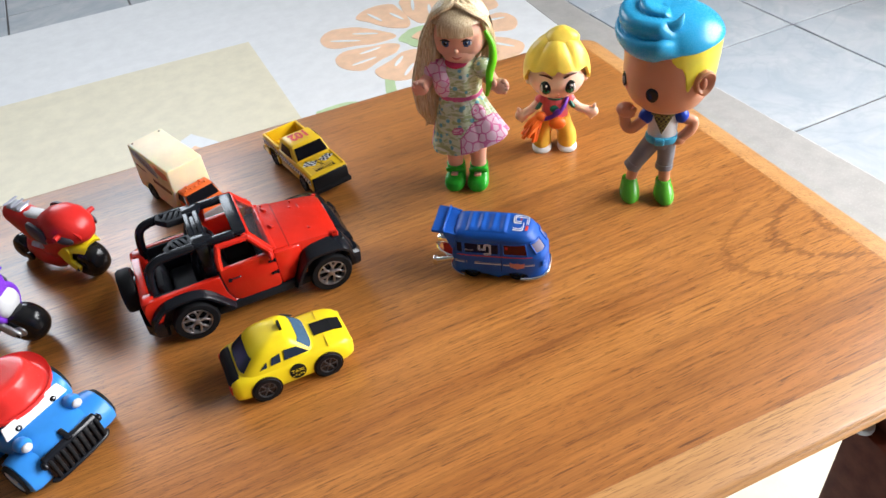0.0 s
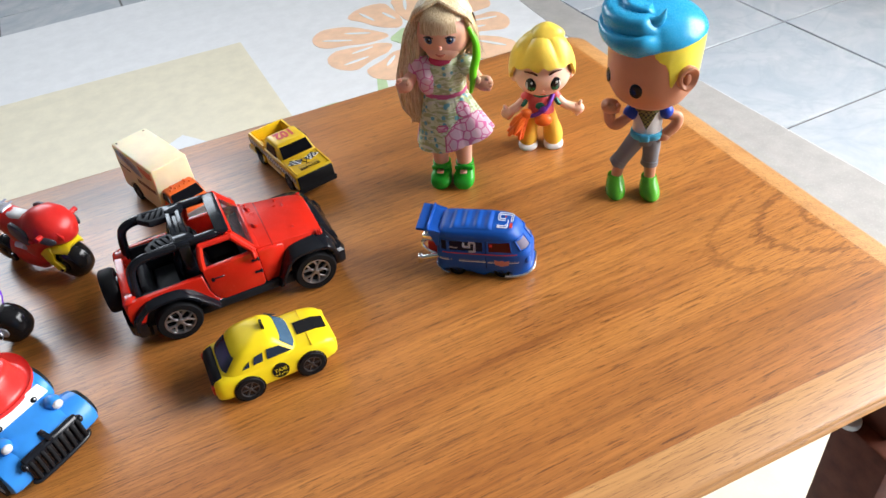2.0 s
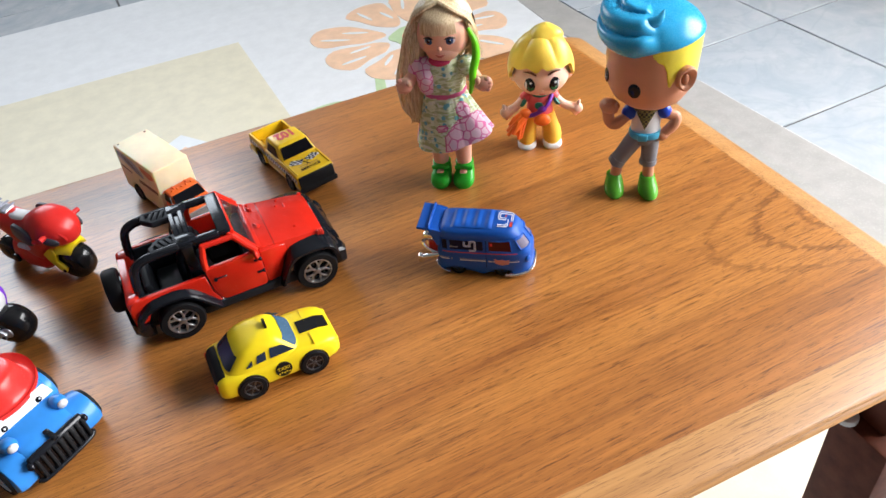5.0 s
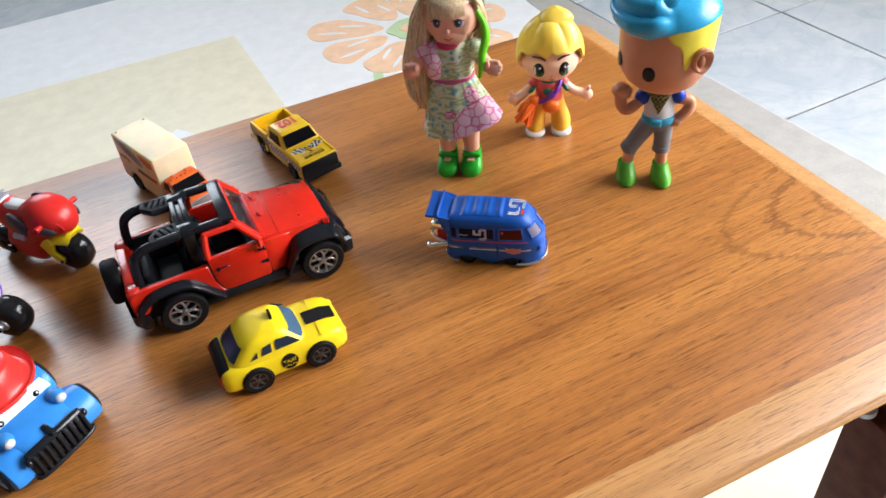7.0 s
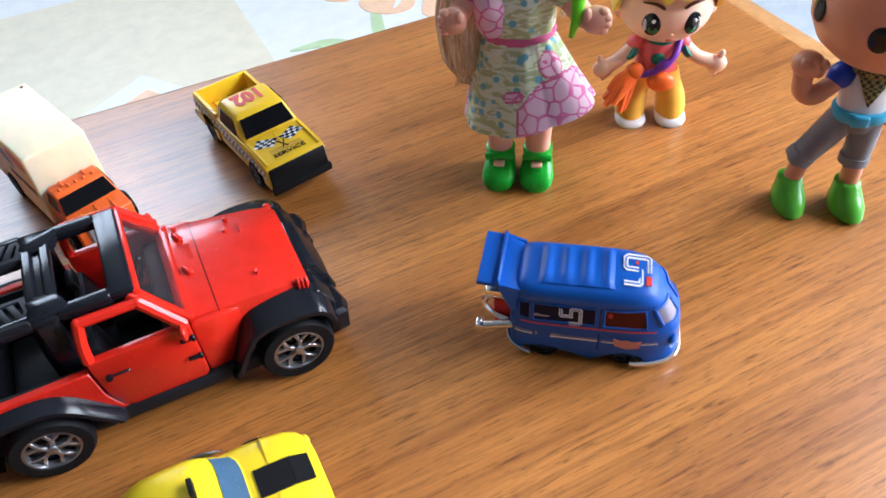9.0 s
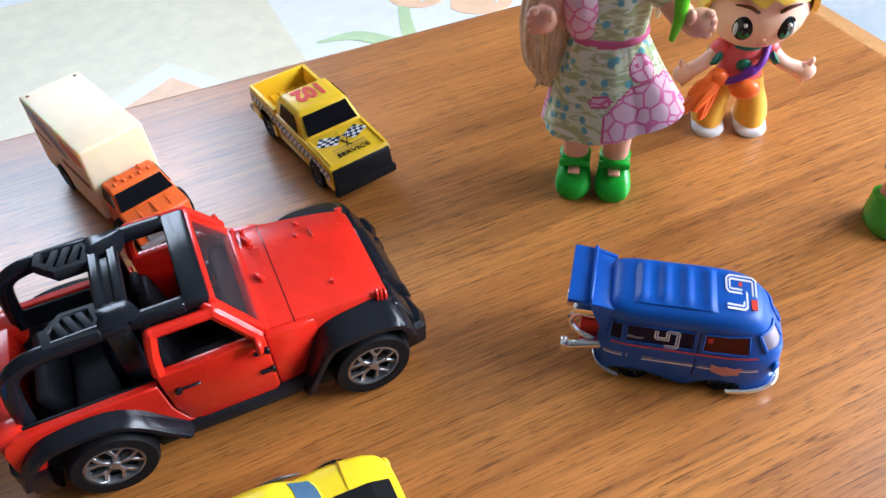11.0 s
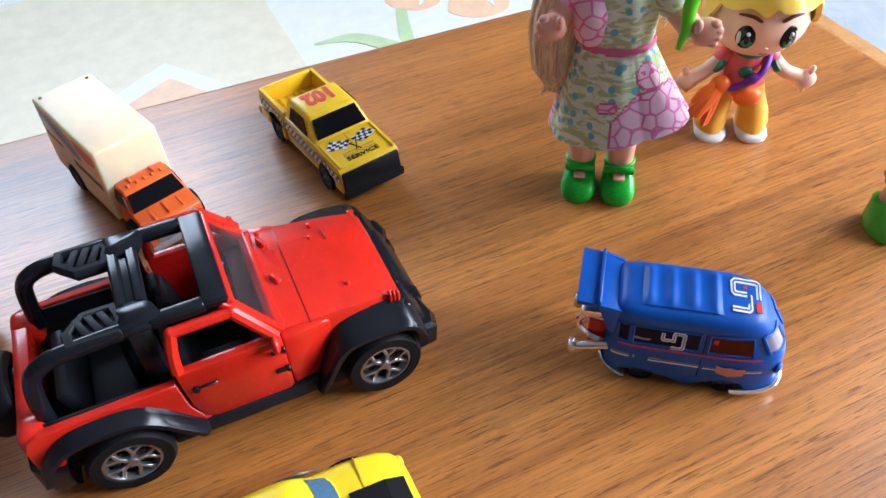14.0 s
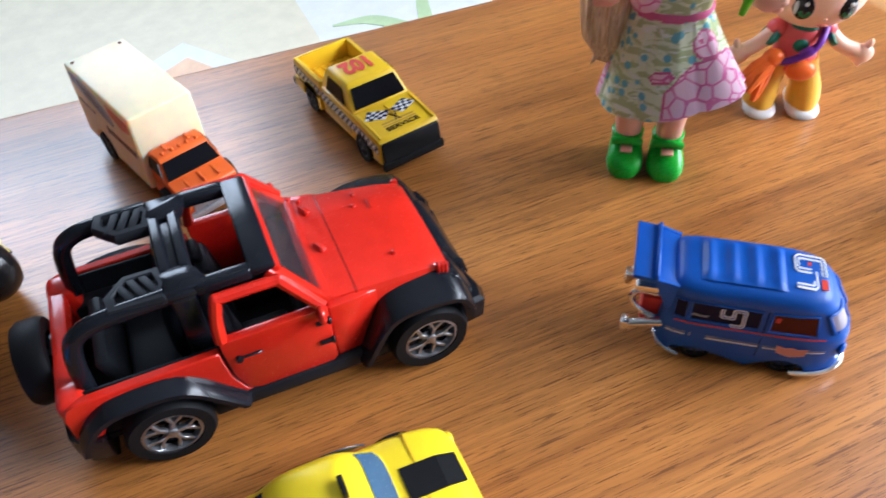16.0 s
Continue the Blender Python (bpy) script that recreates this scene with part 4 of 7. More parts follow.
    cage.matrix_basis = Matrix.Translation((0, 0, 0.0285)) @ Matrix.Diagonal((0.985, 0.91, 1.11, 1.0)) @ Matrix.Translation((0, 0, -0.0285))
    # wheels
    for x in (-0.038, 0.038):
        for s in (-1, 1):
            wheel(car, x, s * 0.0256, 0.0122, 0.0122, 0.0082, s, 0.0083, M_RIM, spokes=5)
    sp = wheel(car, -0.0, 0.0, 0.0, 0.0122, 0.0078, 1, 0.0075, M_RIM, spokes=5, name="spare_wheel")
    sp.matrix_basis = pose(-0.0655, 0.0, 0.0250, 0, -90, 0)
    P("spare_mount", box(-0.0660, -0.0600, -0.004, 0.004, 0.020, 0.030, 0.0006), M_BLACK)
    return car


def slotted(outline, count, s):
    """A thick plate with a raised rim and slanting bars over a sunken floor, mirrored by s."""
    cx, cy = sum(p[0] for p in outline) / len(outline), sum(p[1] for p in outline) / len(outline)
    ring = lambda k, z: [(cx + (x - cx) * k, s * (cy + (y - cy) * k), z) for x, y in outline]
    bm = loft([ring(0.92, 0.0474), ring(1.0, 0.0486), ring(0.98, 0.0500), ring(0.92, 0.0507), ring(0.70, 0.0509), ring(0.66, 0.0506), ring(0.65, 0.0496)])
    for i in range(count - 1):
        x = cx + (i - (count - 2) / 2) * 0.0032
        join(bm, plate([(x - 0.0026, s * (cy - 0.0042), 0.0494), (x - 0.0004, s * (cy - 0.0042), 0.0494), (x + 0.0026, s * (cy + 0.0042), 0.0494), (x + 0.0004, s * (cy + 0.0042), 0.0494)][::s], 0.0014, 0.0003))
    bmesh.ops.recalc_face_normals(bm, faces=bm.faces)
    return bm


def B_screen():
    bm = B()
    for s in (-1, 1):
        join(bm, plate([(0.0128, s * 0.0226, 0.0358), (0.0106, s * 0.0186, 0.0374), (0.0016, s * 0.0162, 0.0500), (-0.0010, s * 0.0194, 0.0508)][::s], 0.0024, 0.0005), 0)
    join(bm, box(0.0086, 0.0130, -0.0222, 0.0222, 0.0346, 0.0374, 0.0009))
    join(bm, box(0.0000, 0.0024, -0.0190, 0.0190, 0.0488, 0.0512, 0.0006))
    return bm


jeep()


# ---- blue van with a rear wing ----
def van():
    car = thing("toy_van", pose(0.1822, 0.3246, TOP, 0, 0, -35.5), "matt blue toy van with chrome exhaust, rear wing and white stripes", "toy van")
    P = lambda n, bm, m, parent=car, label="", sharp=40.0: part(n, bm, m, parent, label, sharp)
    # plan outlines at each height: front, rear, half width
    LEVEL = [(0.0000, 0.0298, -0.0228, 0.0127), (0.0120, 0.0300, -0.0230, 0.0129), (0.0160, 0.0298, -0.0228, 0.0128), (0.0176, 0.0290, -0.0224, 0.0123), (0.0215, 0.0268, -0.0218, 0.0117), (0.0252, 0.0246, -0.0216, 0.0114), (0.0262, 0.0240, -0.0216, 0.0117), (0.0278, 0.0228, -0.0214, 0.0115), (0.0296, 0.0212, -0.0206, 0.0107), (0.0309, 0.0190, -0.0190, 0.0089), (0.0314, 0.0160, -0.0166, 0.0062)]
    NOSE, TAIL = 3.6, 7.0

    def plan(z):
        for p, q in zip(LEVEL, LEVEL[1:]):
            if z <= q[0]:
                k = (z - p[0]) / (q[0] - p[0])
                return [u + (w - u) * k for u, w in zip(p[1:], q[1:])]
        return LEVEL[-1][1:]

    def at(theta, z, out=0.0):
        """The surface at an angle round the plan; 0 is the nose, -90 degrees the near side."""
        xf, xr, w = plan(z)
        c, n = math.cos(theta), math.sin(theta)
        e = 2 / (NOSE if c > 0 else TAIL)
        return ((xf + xr) / 2 + ((xf - xr) / 2 + out) * math.copysign(abs(c) ** e, c), (w + out) * math.copysign(abs(n) ** e, n), z)

    def side(x, z, s, out=0.0):
        xf, xr, w = plan(z)
        u = (x - (xf + xr) / 2) / ((xf - xr) / 2)
        e = NOSE if u > 0 else TAIL
        return (x, s * (w * (1 - min(1.0, abs(u)) ** e) ** (1 / e) + out), z)

    def low(x):
        """The lower edge: arches over both axles between deeper sills."""
        return between(x, [(-0.0195, 0.0022), (-0.0178, 0.0050), (-0.0120, 0.0060), (-0.0050, 0.0052), (-0.0030, 0.0018), (0.0060, 0.0018), (0.0085, 0.0050), (0.0135, 0.0062), (0.0188, 0.0052), (0.0208, 0.0016)])

    rows = []
    turn = [2 * math.pi * i / 120 for i in range(120)]
    rows.append([(x, y * 0.985, low(x)) for x, y, z in [at(t, 0.004) for t in turn]])
    rows.append([(x, y, max(z, low(x) + 0.0006)) for x, y, z in [at(t, 0.0055) for t in turn]])
    for z in (0.0085, 0.0120, 0.0152, 0.0160, 0.0168, 0.0176, 0.0200, 0.0225, 0.0250, 0.0257, 0.0262, 0.0268, 0.0278, 0.0287, 0.0296, 0.0303, 0.0309, 0.0312, 0.0314):
        rows.append([at(t, z) for t in turn])
    body = P("body", loft(rows), M_BLUE, label="matt blue van body", sharp=48)
    # raised roof panel with ribs
    panel = []
    for i in range(49):
        x = -0.0150 + 0.0246 * i / 48
        end = min(1.0, 10 * (i / 48), 10 * (1 - i / 48))
        wave = 0.0003 + 0.0008 * (0.5 - 0.5 * math.cos(2 * math.pi * 4 * i / 48)) ** 1.6
        panel.append([(x, y, 0.0310 + (0.0006 + wave * max(0.0, 1 - (abs(y) / 0.0080) ** 6)) * end - 18.0 * max(0, abs(y) - 0.0055) ** 2) for y in [-0.0084 + 0.0168 * j / 16 for j in range(17)]])
    part("roof_panel", mesh_grid(panel, False), M_BLUE, body, "ribbed roof panel")

    def pane(x0, x1, z0, z1, s, out, slant=0.0, n=8):
        return mesh_grid([[side(x0 + (x1 - x0) * i / n + slant * (z - z0) * (i / n), z, s, out) for i in range(n + 1)] for z in [z0 + (z1 - z0) * j / 4 for j in range(5)]], False)

    def rim(x0, x1, z0, z1, s, slant=0.0):
        line = [side(x0, z0, s, 0.0001), side((x0 + x1) / 2, z0, s, 0.0001), side(x1, z0, s, 0.0001), side(x1 + slant * (z1 - z0), z1, s, 0.0001), side((x0 + x1) / 2, z1, s, 0.0001), side(x0, z1, s, 0.0001)]
        return tube(line + line[:1], 0.0004, 6, False)

    for s in (-1, 1):
        for x0, x1 in ((-0.0196, -0.0160), (-0.0150, 0.0040)):
            w = part("side_window", pane(x0, x1, 0.0183, 0.0246, s, 0.00012), M_BLUED, body, "dark blue side window")
            part("window_frame", rim(x0, x1, 0.0182, 0.0248, s), M_BLUE, w)
        w = part("cab_window", pane(0.0066, 0.0196, 0.0182, 0.0246, s, 0.00012, -0.16), M_REDGLASS, body, "dark red tinted cab window")
        part("window_frame", rim(0.0066, 0.0196, 0.0181, 0.0248, s, -0.16), M_BLUE, w)
        part("seat_back", box(0.0074, 0.0092, s * 0.0080, s * 0.0118, 0.0184, 0.0236, 0.0003, 1), M_REDP, w, "red seat seen behind the window")
        stripe = lambda n, x0, x1, z0, z1, m, lab="": part(n, pane(x0, x1, z0, z1, s, 0.00016, 0.0, 12), m, body, lab)
        stripe("red_stripe", -0.0190, 0.0225, 0.0166, 0.0171, M_PRINTRED)
        stripe("white_stripe", -0.0208, -0.0152, 0.0117, 0.0123, M_WHITE)
        stripe("white_stripe", -0.0208, -0.0152, 0.0127, 0.0131, M_PRINTGREY)
        stripe("white_stripe", -0.0142, -0.0136, 0.0116, 0.0132, M_PRINTGREY)
        stripe("white_stripe", -0.0095, 0.0052, 0.0113, 0.0120, M_WHITE)
        stripe("white_stripe", -0.0095, -0.0060, 0.0124, 0.0130, M_PRINTGREY)
        stripe("white_stripe", -0.0058, 0.0052, 0.0124, 0.0127, M_PRINTGREY)
        stripe("white_stripe", 0.0064, 0.0235, 0.0112, 0.0117, M_WHITE)
        stripe("white_stripe", 0.0064, 0.0235, 0.0121, 0.0124, M_PRINTGREY)
        ys = s * 0.01315
        part("badge", plate([(0.0100, ys, 0.0138), (0.0104, ys, 0.0106), (0.0142, ys, 0.0094), (0.0180, ys, 0.0106), (0.0184, ys, 0.0138), (0.0160, ys, 0.0130), (0.0142, ys, 0.0136), (0.0124, ys, 0.0130)][::-s], 0.0002), M_PRINTPINK, body, "faded salmon badge")
        mark(body, Matrix.Translation((-0.0036, s * 0.01212, 0.0214)) @ Matrix.Rotation(radians(-s * 82), 4, "X") @ Matrix.Rotation(radians(0 if s < 0 else 180), 4, "Z"), 0.0066)
        part("flame_print", plate([(-0.0150, s * 0.01195, 0.0200), (-0.0104, s * 0.01205, 0.0198), (-0.0098, s * 0.0120, 0.0206), (-0.0120, s * 0.0120, 0.0204), (-0.0142, s * 0.0119, 0.0210)][::-s], 0.0002), M_PRINTGREY, body)
        part("door_seam", tube([side(0.0054, z, s, -0.0001) for z in (0.0070, 0.0110, 0.0150, 0.0176, 0.0210, 0.0250)], 0.00022, 5), M_BLUED, body)
    mark(body, Matrix.Translation((0.0150, 0.0, 0.03128)) @ Matrix.Rotation(radians(4), 4, "Y") @ Matrix.Diagonal((0.76, 1.12, 1.0, 1.0)), 0.0108, True)
    for s in (-1, 1):
        ws = part("windscreen", mesh_grid([[at(s * radians(a), z, 0.00015) for a in range(6, 43, 4)] for z in (0.0190, 0.0202, 0.0220, 0.0238, 0.0248)], False), M_VANGLASS, body, "curved windscreen with a pale reflection painted in")
        edge = [at(s * radians(a), 0.0187, 0.0001) for a in range(4, 45, 4)] + [at(s * radians(a), 0.0250, 0.0001) for a in range(44, 3, -4)]
        part("screen_frame", tube(edge + edge[:1], 0.0006, 6, False), M_BLUE, ws)
        part("headlamp", ball(at(s * radians(30), 0.0118, 0.0002), (0.0010, 0.0020, 0.0020), 14, 8, (0, 0, s * 30)), M_BLUE, body)
    wrap = lambda a0, a1, z, out: [at(radians(a0 + (a1 - a0) * i / 24), z(i / 24), out) for i in range(25)]
    part("front_bumper", tube(wrap(-76, 76, lambda k: 0.0022 + 0.0020 * math.sin(math.pi * k) ** 2, 0.0008), 0.0009, 8), M_CHROME, body, "bright chrome front bumper")
    part("rear_bumper", tube(wrap(108, 252, lambda k: 0.0024 + 0.0040 * math.sin(math.pi * k), 0.0006), 0.0006, 8), M_CHROME, body)
    # wing: a broad flat blade on a sloping deck
    w = P("rear_wing", plate([(-0.0325, -0.0112, 0.0322), (-0.0325, 0.0112, 0.0322), (-0.0262, 0.0112, 0.0314), (-0.0262, -0.0112, 0.0314)], 0.0016, 0.0004), M_BLUE, label="matt blue rear wing")
    part("wing_deck", plate([(-0.0266, -0.0112, 0.0310), (-0.0266, 0.0112, 0.0310), (-0.0190, 0.0100, 0.0288), (-0.0190, -0.0100, 0.0288)], 0.0012, 0.0003), M_BLUE, w)
    part("wing_lip", box(-0.0266, -0.0255, -0.0112, 0.0112, 0.0300, 0.0330, 0.0004, 1), M_BLUE, w)
    for s in (-1, 1):
        part("wing_post", plate([(-0.0268, s * 0.0108, 0.0312), (-0.0195, s * 0.0104, 0.0290), (-0.0208, s * 0.0112, 0.0200), (-0.0222, s * 0.0112, 0.0200)], 0.0010), M_BLUE, w)
    # engine and pipes
    P("engine", box(-0.0285, -0.0215, -0.0062, 0.0062, 0.0070, 0.0180, 0.0010), M_REDP, label="red engine block")
    for s in (-1, 1):
        p = P("exhaust_pipe", tube([(-0.0205, s * 0.0094, 0.0120), (-0.0320, s * 0.0098, 0.0092)], 0.0015, 10), M_CHROME, label="chrome exhaust pipe")
        part("pipe_tip", moved(box(-0.0012, 0.0012, -0.0019, 0.0019, -0.0023, 0.0023, 0.0004, 2), pose(-0.0324, s * 0.0098, 0.0090)), M_CHROME, p)
        P("header_pipe", tube(bend([(-0.0225, s * 0.0040, 0.0172), (-0.0290, s * 0.0046, 0.0190), (-0.0315, s * 0.0056, 0.0165), (-0.0290, s * 0.0068, 0.0132), (-0.0235, s * 0.0074, 0.0110)], 4), 0.0011, 8), M_CHROME)
        P("valve_cover", box(-0.0310, -0.0235, s * 0.0018, s * 0.0066, 0.0196, 0.0228, 0.0009), M_CHROME)
    for x in (-0.0112, 0.0138):
        for s in (-1, 1):
            wheel(car, x, s * 0.0100, 0.0048, 0.0048, 0.0040, s, 0.0032, M_RIMD, spokes=5, twin=False)


def mark(parent, m, h, red=False):
    """The squared emblem of the van: a white band with a blue line along it."""
    u = h / 10.0
    line = [(4.6, -0.6), (4.6, 4.2), (3.9, 4.7), (-3.4, 4.7), (-4.2, 4.0), (-4.2, 1.0), (-3.6, 0.4), (0.8, 0.4), (1.5, -0.2), (1.5, -4.0), (0.9, -4.6), (-4.6, -4.6)] if red else [(-4.6, 3.8), (-4.6, 0.2), (-4.0, -0.4), (0.2, -0.4), (0.2, 3.4), (0.8, 4.0), (4.0, 4.0), (4.6, 3.4), (4.6, -4.0), (4.0, -4.6), (-0.6, -4.6)]
    line = [(x * u, y * u) for x, y in line]
    e = part("emblem", moved(strip(line, 1.7 * u, 0.00015), m), M_WHITE, parent, "white squared emblem")
    part("emblem_line", moved(strip(line, 0.42 * u, 0.00024), m), M_BLUE, e)
    if red:
        part("emblem_block", moved(box(3.4 * u, 5.4 * u, -4.8 * u, -1.6 * u, 0, 0.00022), m), M_PRINTRED, e)
        part("emblem_block", moved(box(-0.6 * u, 0.6 * u, 2.0 * u, 3.2 * u, 0, 0.00022), m), M_PRINTRED, e)


van()


def wheel_cut(pts, wheels, r, cz, z):
    """The lower edge of a side profile, from front to back, with an arch over each wheel."""
    out = []
    for cx in sorted(wheels, reverse=True):
        a0 = math.asin(max(-1, min(1, (z - cz) / r)))
        out += [(cx + r * math.cos(a0 + (math.pi - 2 * a0) * i / 10), cz + r * math.sin(a0 + (math.pi - 2 * a0) * i / 10)) for i in range(11)]
    return pts + out


# ---- yellow racing service pickup ----
def pickup():
    car = thing("toy_pickup", pose(0.1129, 0.4772, TOP, 0, 0, -77.0) @ Matrix.Diagonal((0.95, 1.02, 1.10, 1.0)), "yellow toy pickup with chequered stripes and black windows", "toy pickup")
    P = lambda n, bm, m, parent=car, label="", sharp=40.0: part(n, bm, m, parent, label, sharp)
    hw = 0.0132
    prof = wheel_cut([(-0.0112, 0.0045), (-0.0112, 0.0160), (0.0165, 0.0160), (0.0345, 0.0150), (0.0368, 0.0138), (0.0372, 0.0050)], (0.0232,), 0.0068, 0.0058, 0.0045)
    front = P("cab_body", prism(prof, -hw, hw, 0.0006, 2), M_YELLOW, label="yellow cab and bonnet")
    # bed with open top
    for s in (-1, 1):
        prof = wheel_cut([(-0.0360, 0.0060), (-0.0362, 0.0172), (-0.0122, 0.0168), (-0.0122, 0.0045)], (-0.0212,), 0.0068, 0.0058, 0.0048)
        P("bed_side", prism(prof, s * hw, s * (hw - 0.0018), 0.0003, 1), M_YELLOW)
        P("side_step", prism(wheel_cut([(-0.0362, 0.0062), (-0.0362, 0.0098), (-0.0122, 0.0098), (-0.0122, 0.0045)], (-0.0212,), 0.0068, 0.0058, 0.0048), s * (hw + 0.0009), s * (hw - 0.0004), 0.0003, 1), M_YELLOW)
    P("tailgate", box(-0.0365, -0.0350, -hw + 0.0014, hw - 0.0014, 0.0055, 0.0172, 0.0003), M_YELLOW)
    P("bed_front", box(-0.0126, -0.0114, -hw + 0.0014, hw - 0.0014, 0.0060, 0.0170, 0.0003), M_YELLOW)
    bed = P("bed_floor", box(-0.0352, -0.0122, -hw + 0.0014, hw - 0.0014, 0.0058, 0.0098), M_YELLOW)
    for i in range(6):
        part("bed_rib", box(-0.0345, -0.0130, -0.0098 + 0.0037 * i, -0.0085 + 0.0037 * i, 0.0097, 0.0105, 0.0002, 1), M_YELLOW, bed)
    # greenhouse
    xa, xb, ta, tb, zb, zt, wb, wt = -0.0110, 0.0160, -0.0096, 0.0078, 0.0158, 0.0238, 0.0128, 0.0106
    rings = [[(xa, -wb, zb), (xb, -wb, zb), (xb, wb, zb), (xa, wb, zb)], [(ta - 0.0002, -wt - 0.0003, zt - 0.0012), (tb + 0.0010, -wt - 0.0003, zt - 0.0012), (tb + 0.0010, wt + 0.0003, zt - 0.0012), (ta - 0.0002, wt + 0.0003, zt - 0.0012)],
             [(ta + 0.0012, -wt + 0.0009, zt), (tb - 0.0004, -wt + 0.0009, zt), (tb - 0.0004, wt - 0.0009, zt), (ta + 0.0012, wt - 0.0009, zt)]]
    bm = loft(rings)
    bmesh.ops.recalc_face_normals(bm, faces=bm.faces)
    bmesh.ops.bevel(bm, geom=bm.edges[:], offset=0.0013, segments=3, profile=0.5, affect="EDGES", clamp_overlap=True)
    cab = P("cab_roof", bm, M_YELLOW, front)
    part("windscreen", plate([(0.0153, -0.0110, 0.0168), (0.0153, 0.0110, 0.0168), (0.0096, 0.0096, 0.0224), (0.0096, -0.0096, 0.0224)], 0.0004), M_SMOKE, front, "black windscreen")
    for s in (-1, 1):
        part("side_window", plate([(-0.0062, s * 0.0126, 0.0168), (0.0098, s * 0.0126, 0.0168), (0.0056, s * 0.0113, 0.0219), (-0.0056, s * 0.0113, 0.0219)][::-s], 0.0004), M_SMOKE, front, "black side window")
    part("rear_window", plate([(-0.0112, -0.0098, 0.0170), (-0.0112, 0.0098, 0.0170), (-0.0102, 0.0090, 0.0222), (-0.0102, -0.0090, 0.0222)][::-1], 0.0004), M_SMOKE, front)
    # bonnet crease, nose
    part("bonnet_crease", moved(box(0.0, 0.0100, -0.0004, 0.0004, -0.0004, 0.0002, 0.0002, 1), pose(0.0178, 0, 0.0160, 0, 3.2)), M_YELLOW, front)
    for s in (-1, 1):
        part("bonnet_edge", moved(box(0.0, 0.0185, s * 0.0112, s * 0.0122, -0.0003, 0.0005, 0.0002, 1), pose(0.0170, 0, 0.0160, 0, 3)), M_YELLOW, front)
    P("nose", prism([(0.0366, 0.0042), (0.0364, 0.0140), (0.0376, 0.0134), (0.0390, 0.0070), (0.0388, 0.0042)], -0.0126, 0.0126, 0.0004, 1), M_PRINTBLK, label="black grille panel")
    P("front_bumper", box(0.0378, 0.0398, -0.0136, 0.0136, 0.0034, 0.0068, 0.0008), M_PRINTBLK)
    P("chassis", box(-0.0350, 0.0360, -0.0118, 0.0118, 0.0028, 0.0060), M_BLACK)
    for s in (-1, 1):
        P("rear_bumper_end", box(-0.0388, -0.0355, s * 0.0095, s * 0.0142, 0.0052, 0.0084, 0.0008), M_BLACK)
        y = s * (hw + 0.0002)
        part("checker_stripe", plate([(-0.0110, y, 0.0104), (0.0358, y, 0.0092), (0.0358, y, 0.0126), (-0.0110, y, 0.0141)][::-s], 0.0002), M_CHECK, front, "black and white chequered stripe")
        P("checker_stripe", plate([(-0.0358, y, 0.0110), (-0.0128, y, 0.0104), (-0.0128, y, 0.0140), (-0.0358, y, 0.0150)][::-s], 0.0002), M_CHECK, label="black and white chequered stripe")
        part("print_line", plate([(-0.0080, y, 0.0078), (0.0140, y, 0.0072), (0.0140, y, 0.0090), (-0.0080, y, 0.0096)][::-s], 0.0002), M_PRINTGOLD, front)
    # prints on roof and bonnet
    slope = pose(0.0255, 0, 0.01556, 0, 3.2)
    part("number", moved(letters("102", 0.0112, 0.0001, 0.05), pose(-0.0026, 0, 0.02400, 0, 0, -90) @ Matrix.Diagonal((0.80, 1.08, 1.0, 1.0))), M_PRINTRED, front, "red racing number")
    part("lettering", moved(letters("SERVICE", 0.0031, 0.0002, 0.01), slope @ pose(0.0066, 0, 0.00012, 0, 0, 90) @ Matrix.Diagonal((1.26, 1.0, 1.0, 1.0))), M_PRINTBLK, front, "black lettering")
    for x in (0.0026, 0.0042):
        part("print_line", moved(box(-0.0004, 0.0004, -0.0070, 0.0070, 0, 0.00012), slope @ pose(x, 0, 0.0)), M_PRINTGOLD, front)
    for s in (-1, 1):
        at = slope @ pose(-0.0034, s * 0.0058, 0.00006, 0, 0, 90 + s * 24)
        wave = lambda u, v: (u * 0.00165 - s * v * 0.0004, v * 0.00130 + 0.0003 * math.sin(1.4 * u), 0)
        cloth = part("flag_print", moved(plate([wave(u, v) for u, v in ((-2.5, -2), (0, -2), (2.5, -2), (2.5, 2), (0, 2), (-2.5, 2))], 0.00012), at), M_WHITE, front, "chequered flag print")
        bm = B()
        for i in range(5):
            for j in range(4):
                if (i + j) % 2:
                    join(bm, plate([wave(i - 2.5 + a, j - 2 + c) for a, c in ((0, 0), (1, 0), (1, 1), (0, 1))], 0.0002))
        part("flag_check", moved(bm, at), M_FLAG, cloth)
        part("flag_staff", moved(box(-0.0040, 0.0046, -0.0002, 0.0002, 0, 0.00022), slope @ pose(-0.0008, s * 0.0010, 0.00005, 0, 0, -s * 26)), M_PRINTBLK, front)
    for x in (-0.0212, 0.0232):
        for s in (-1, 1):
            wheel(car, x, s * 0.0118, 0.0058, 0.0058, 0.0042, s, 0.0036, M_RIMD, spokes=5, twin=False)


pickup()


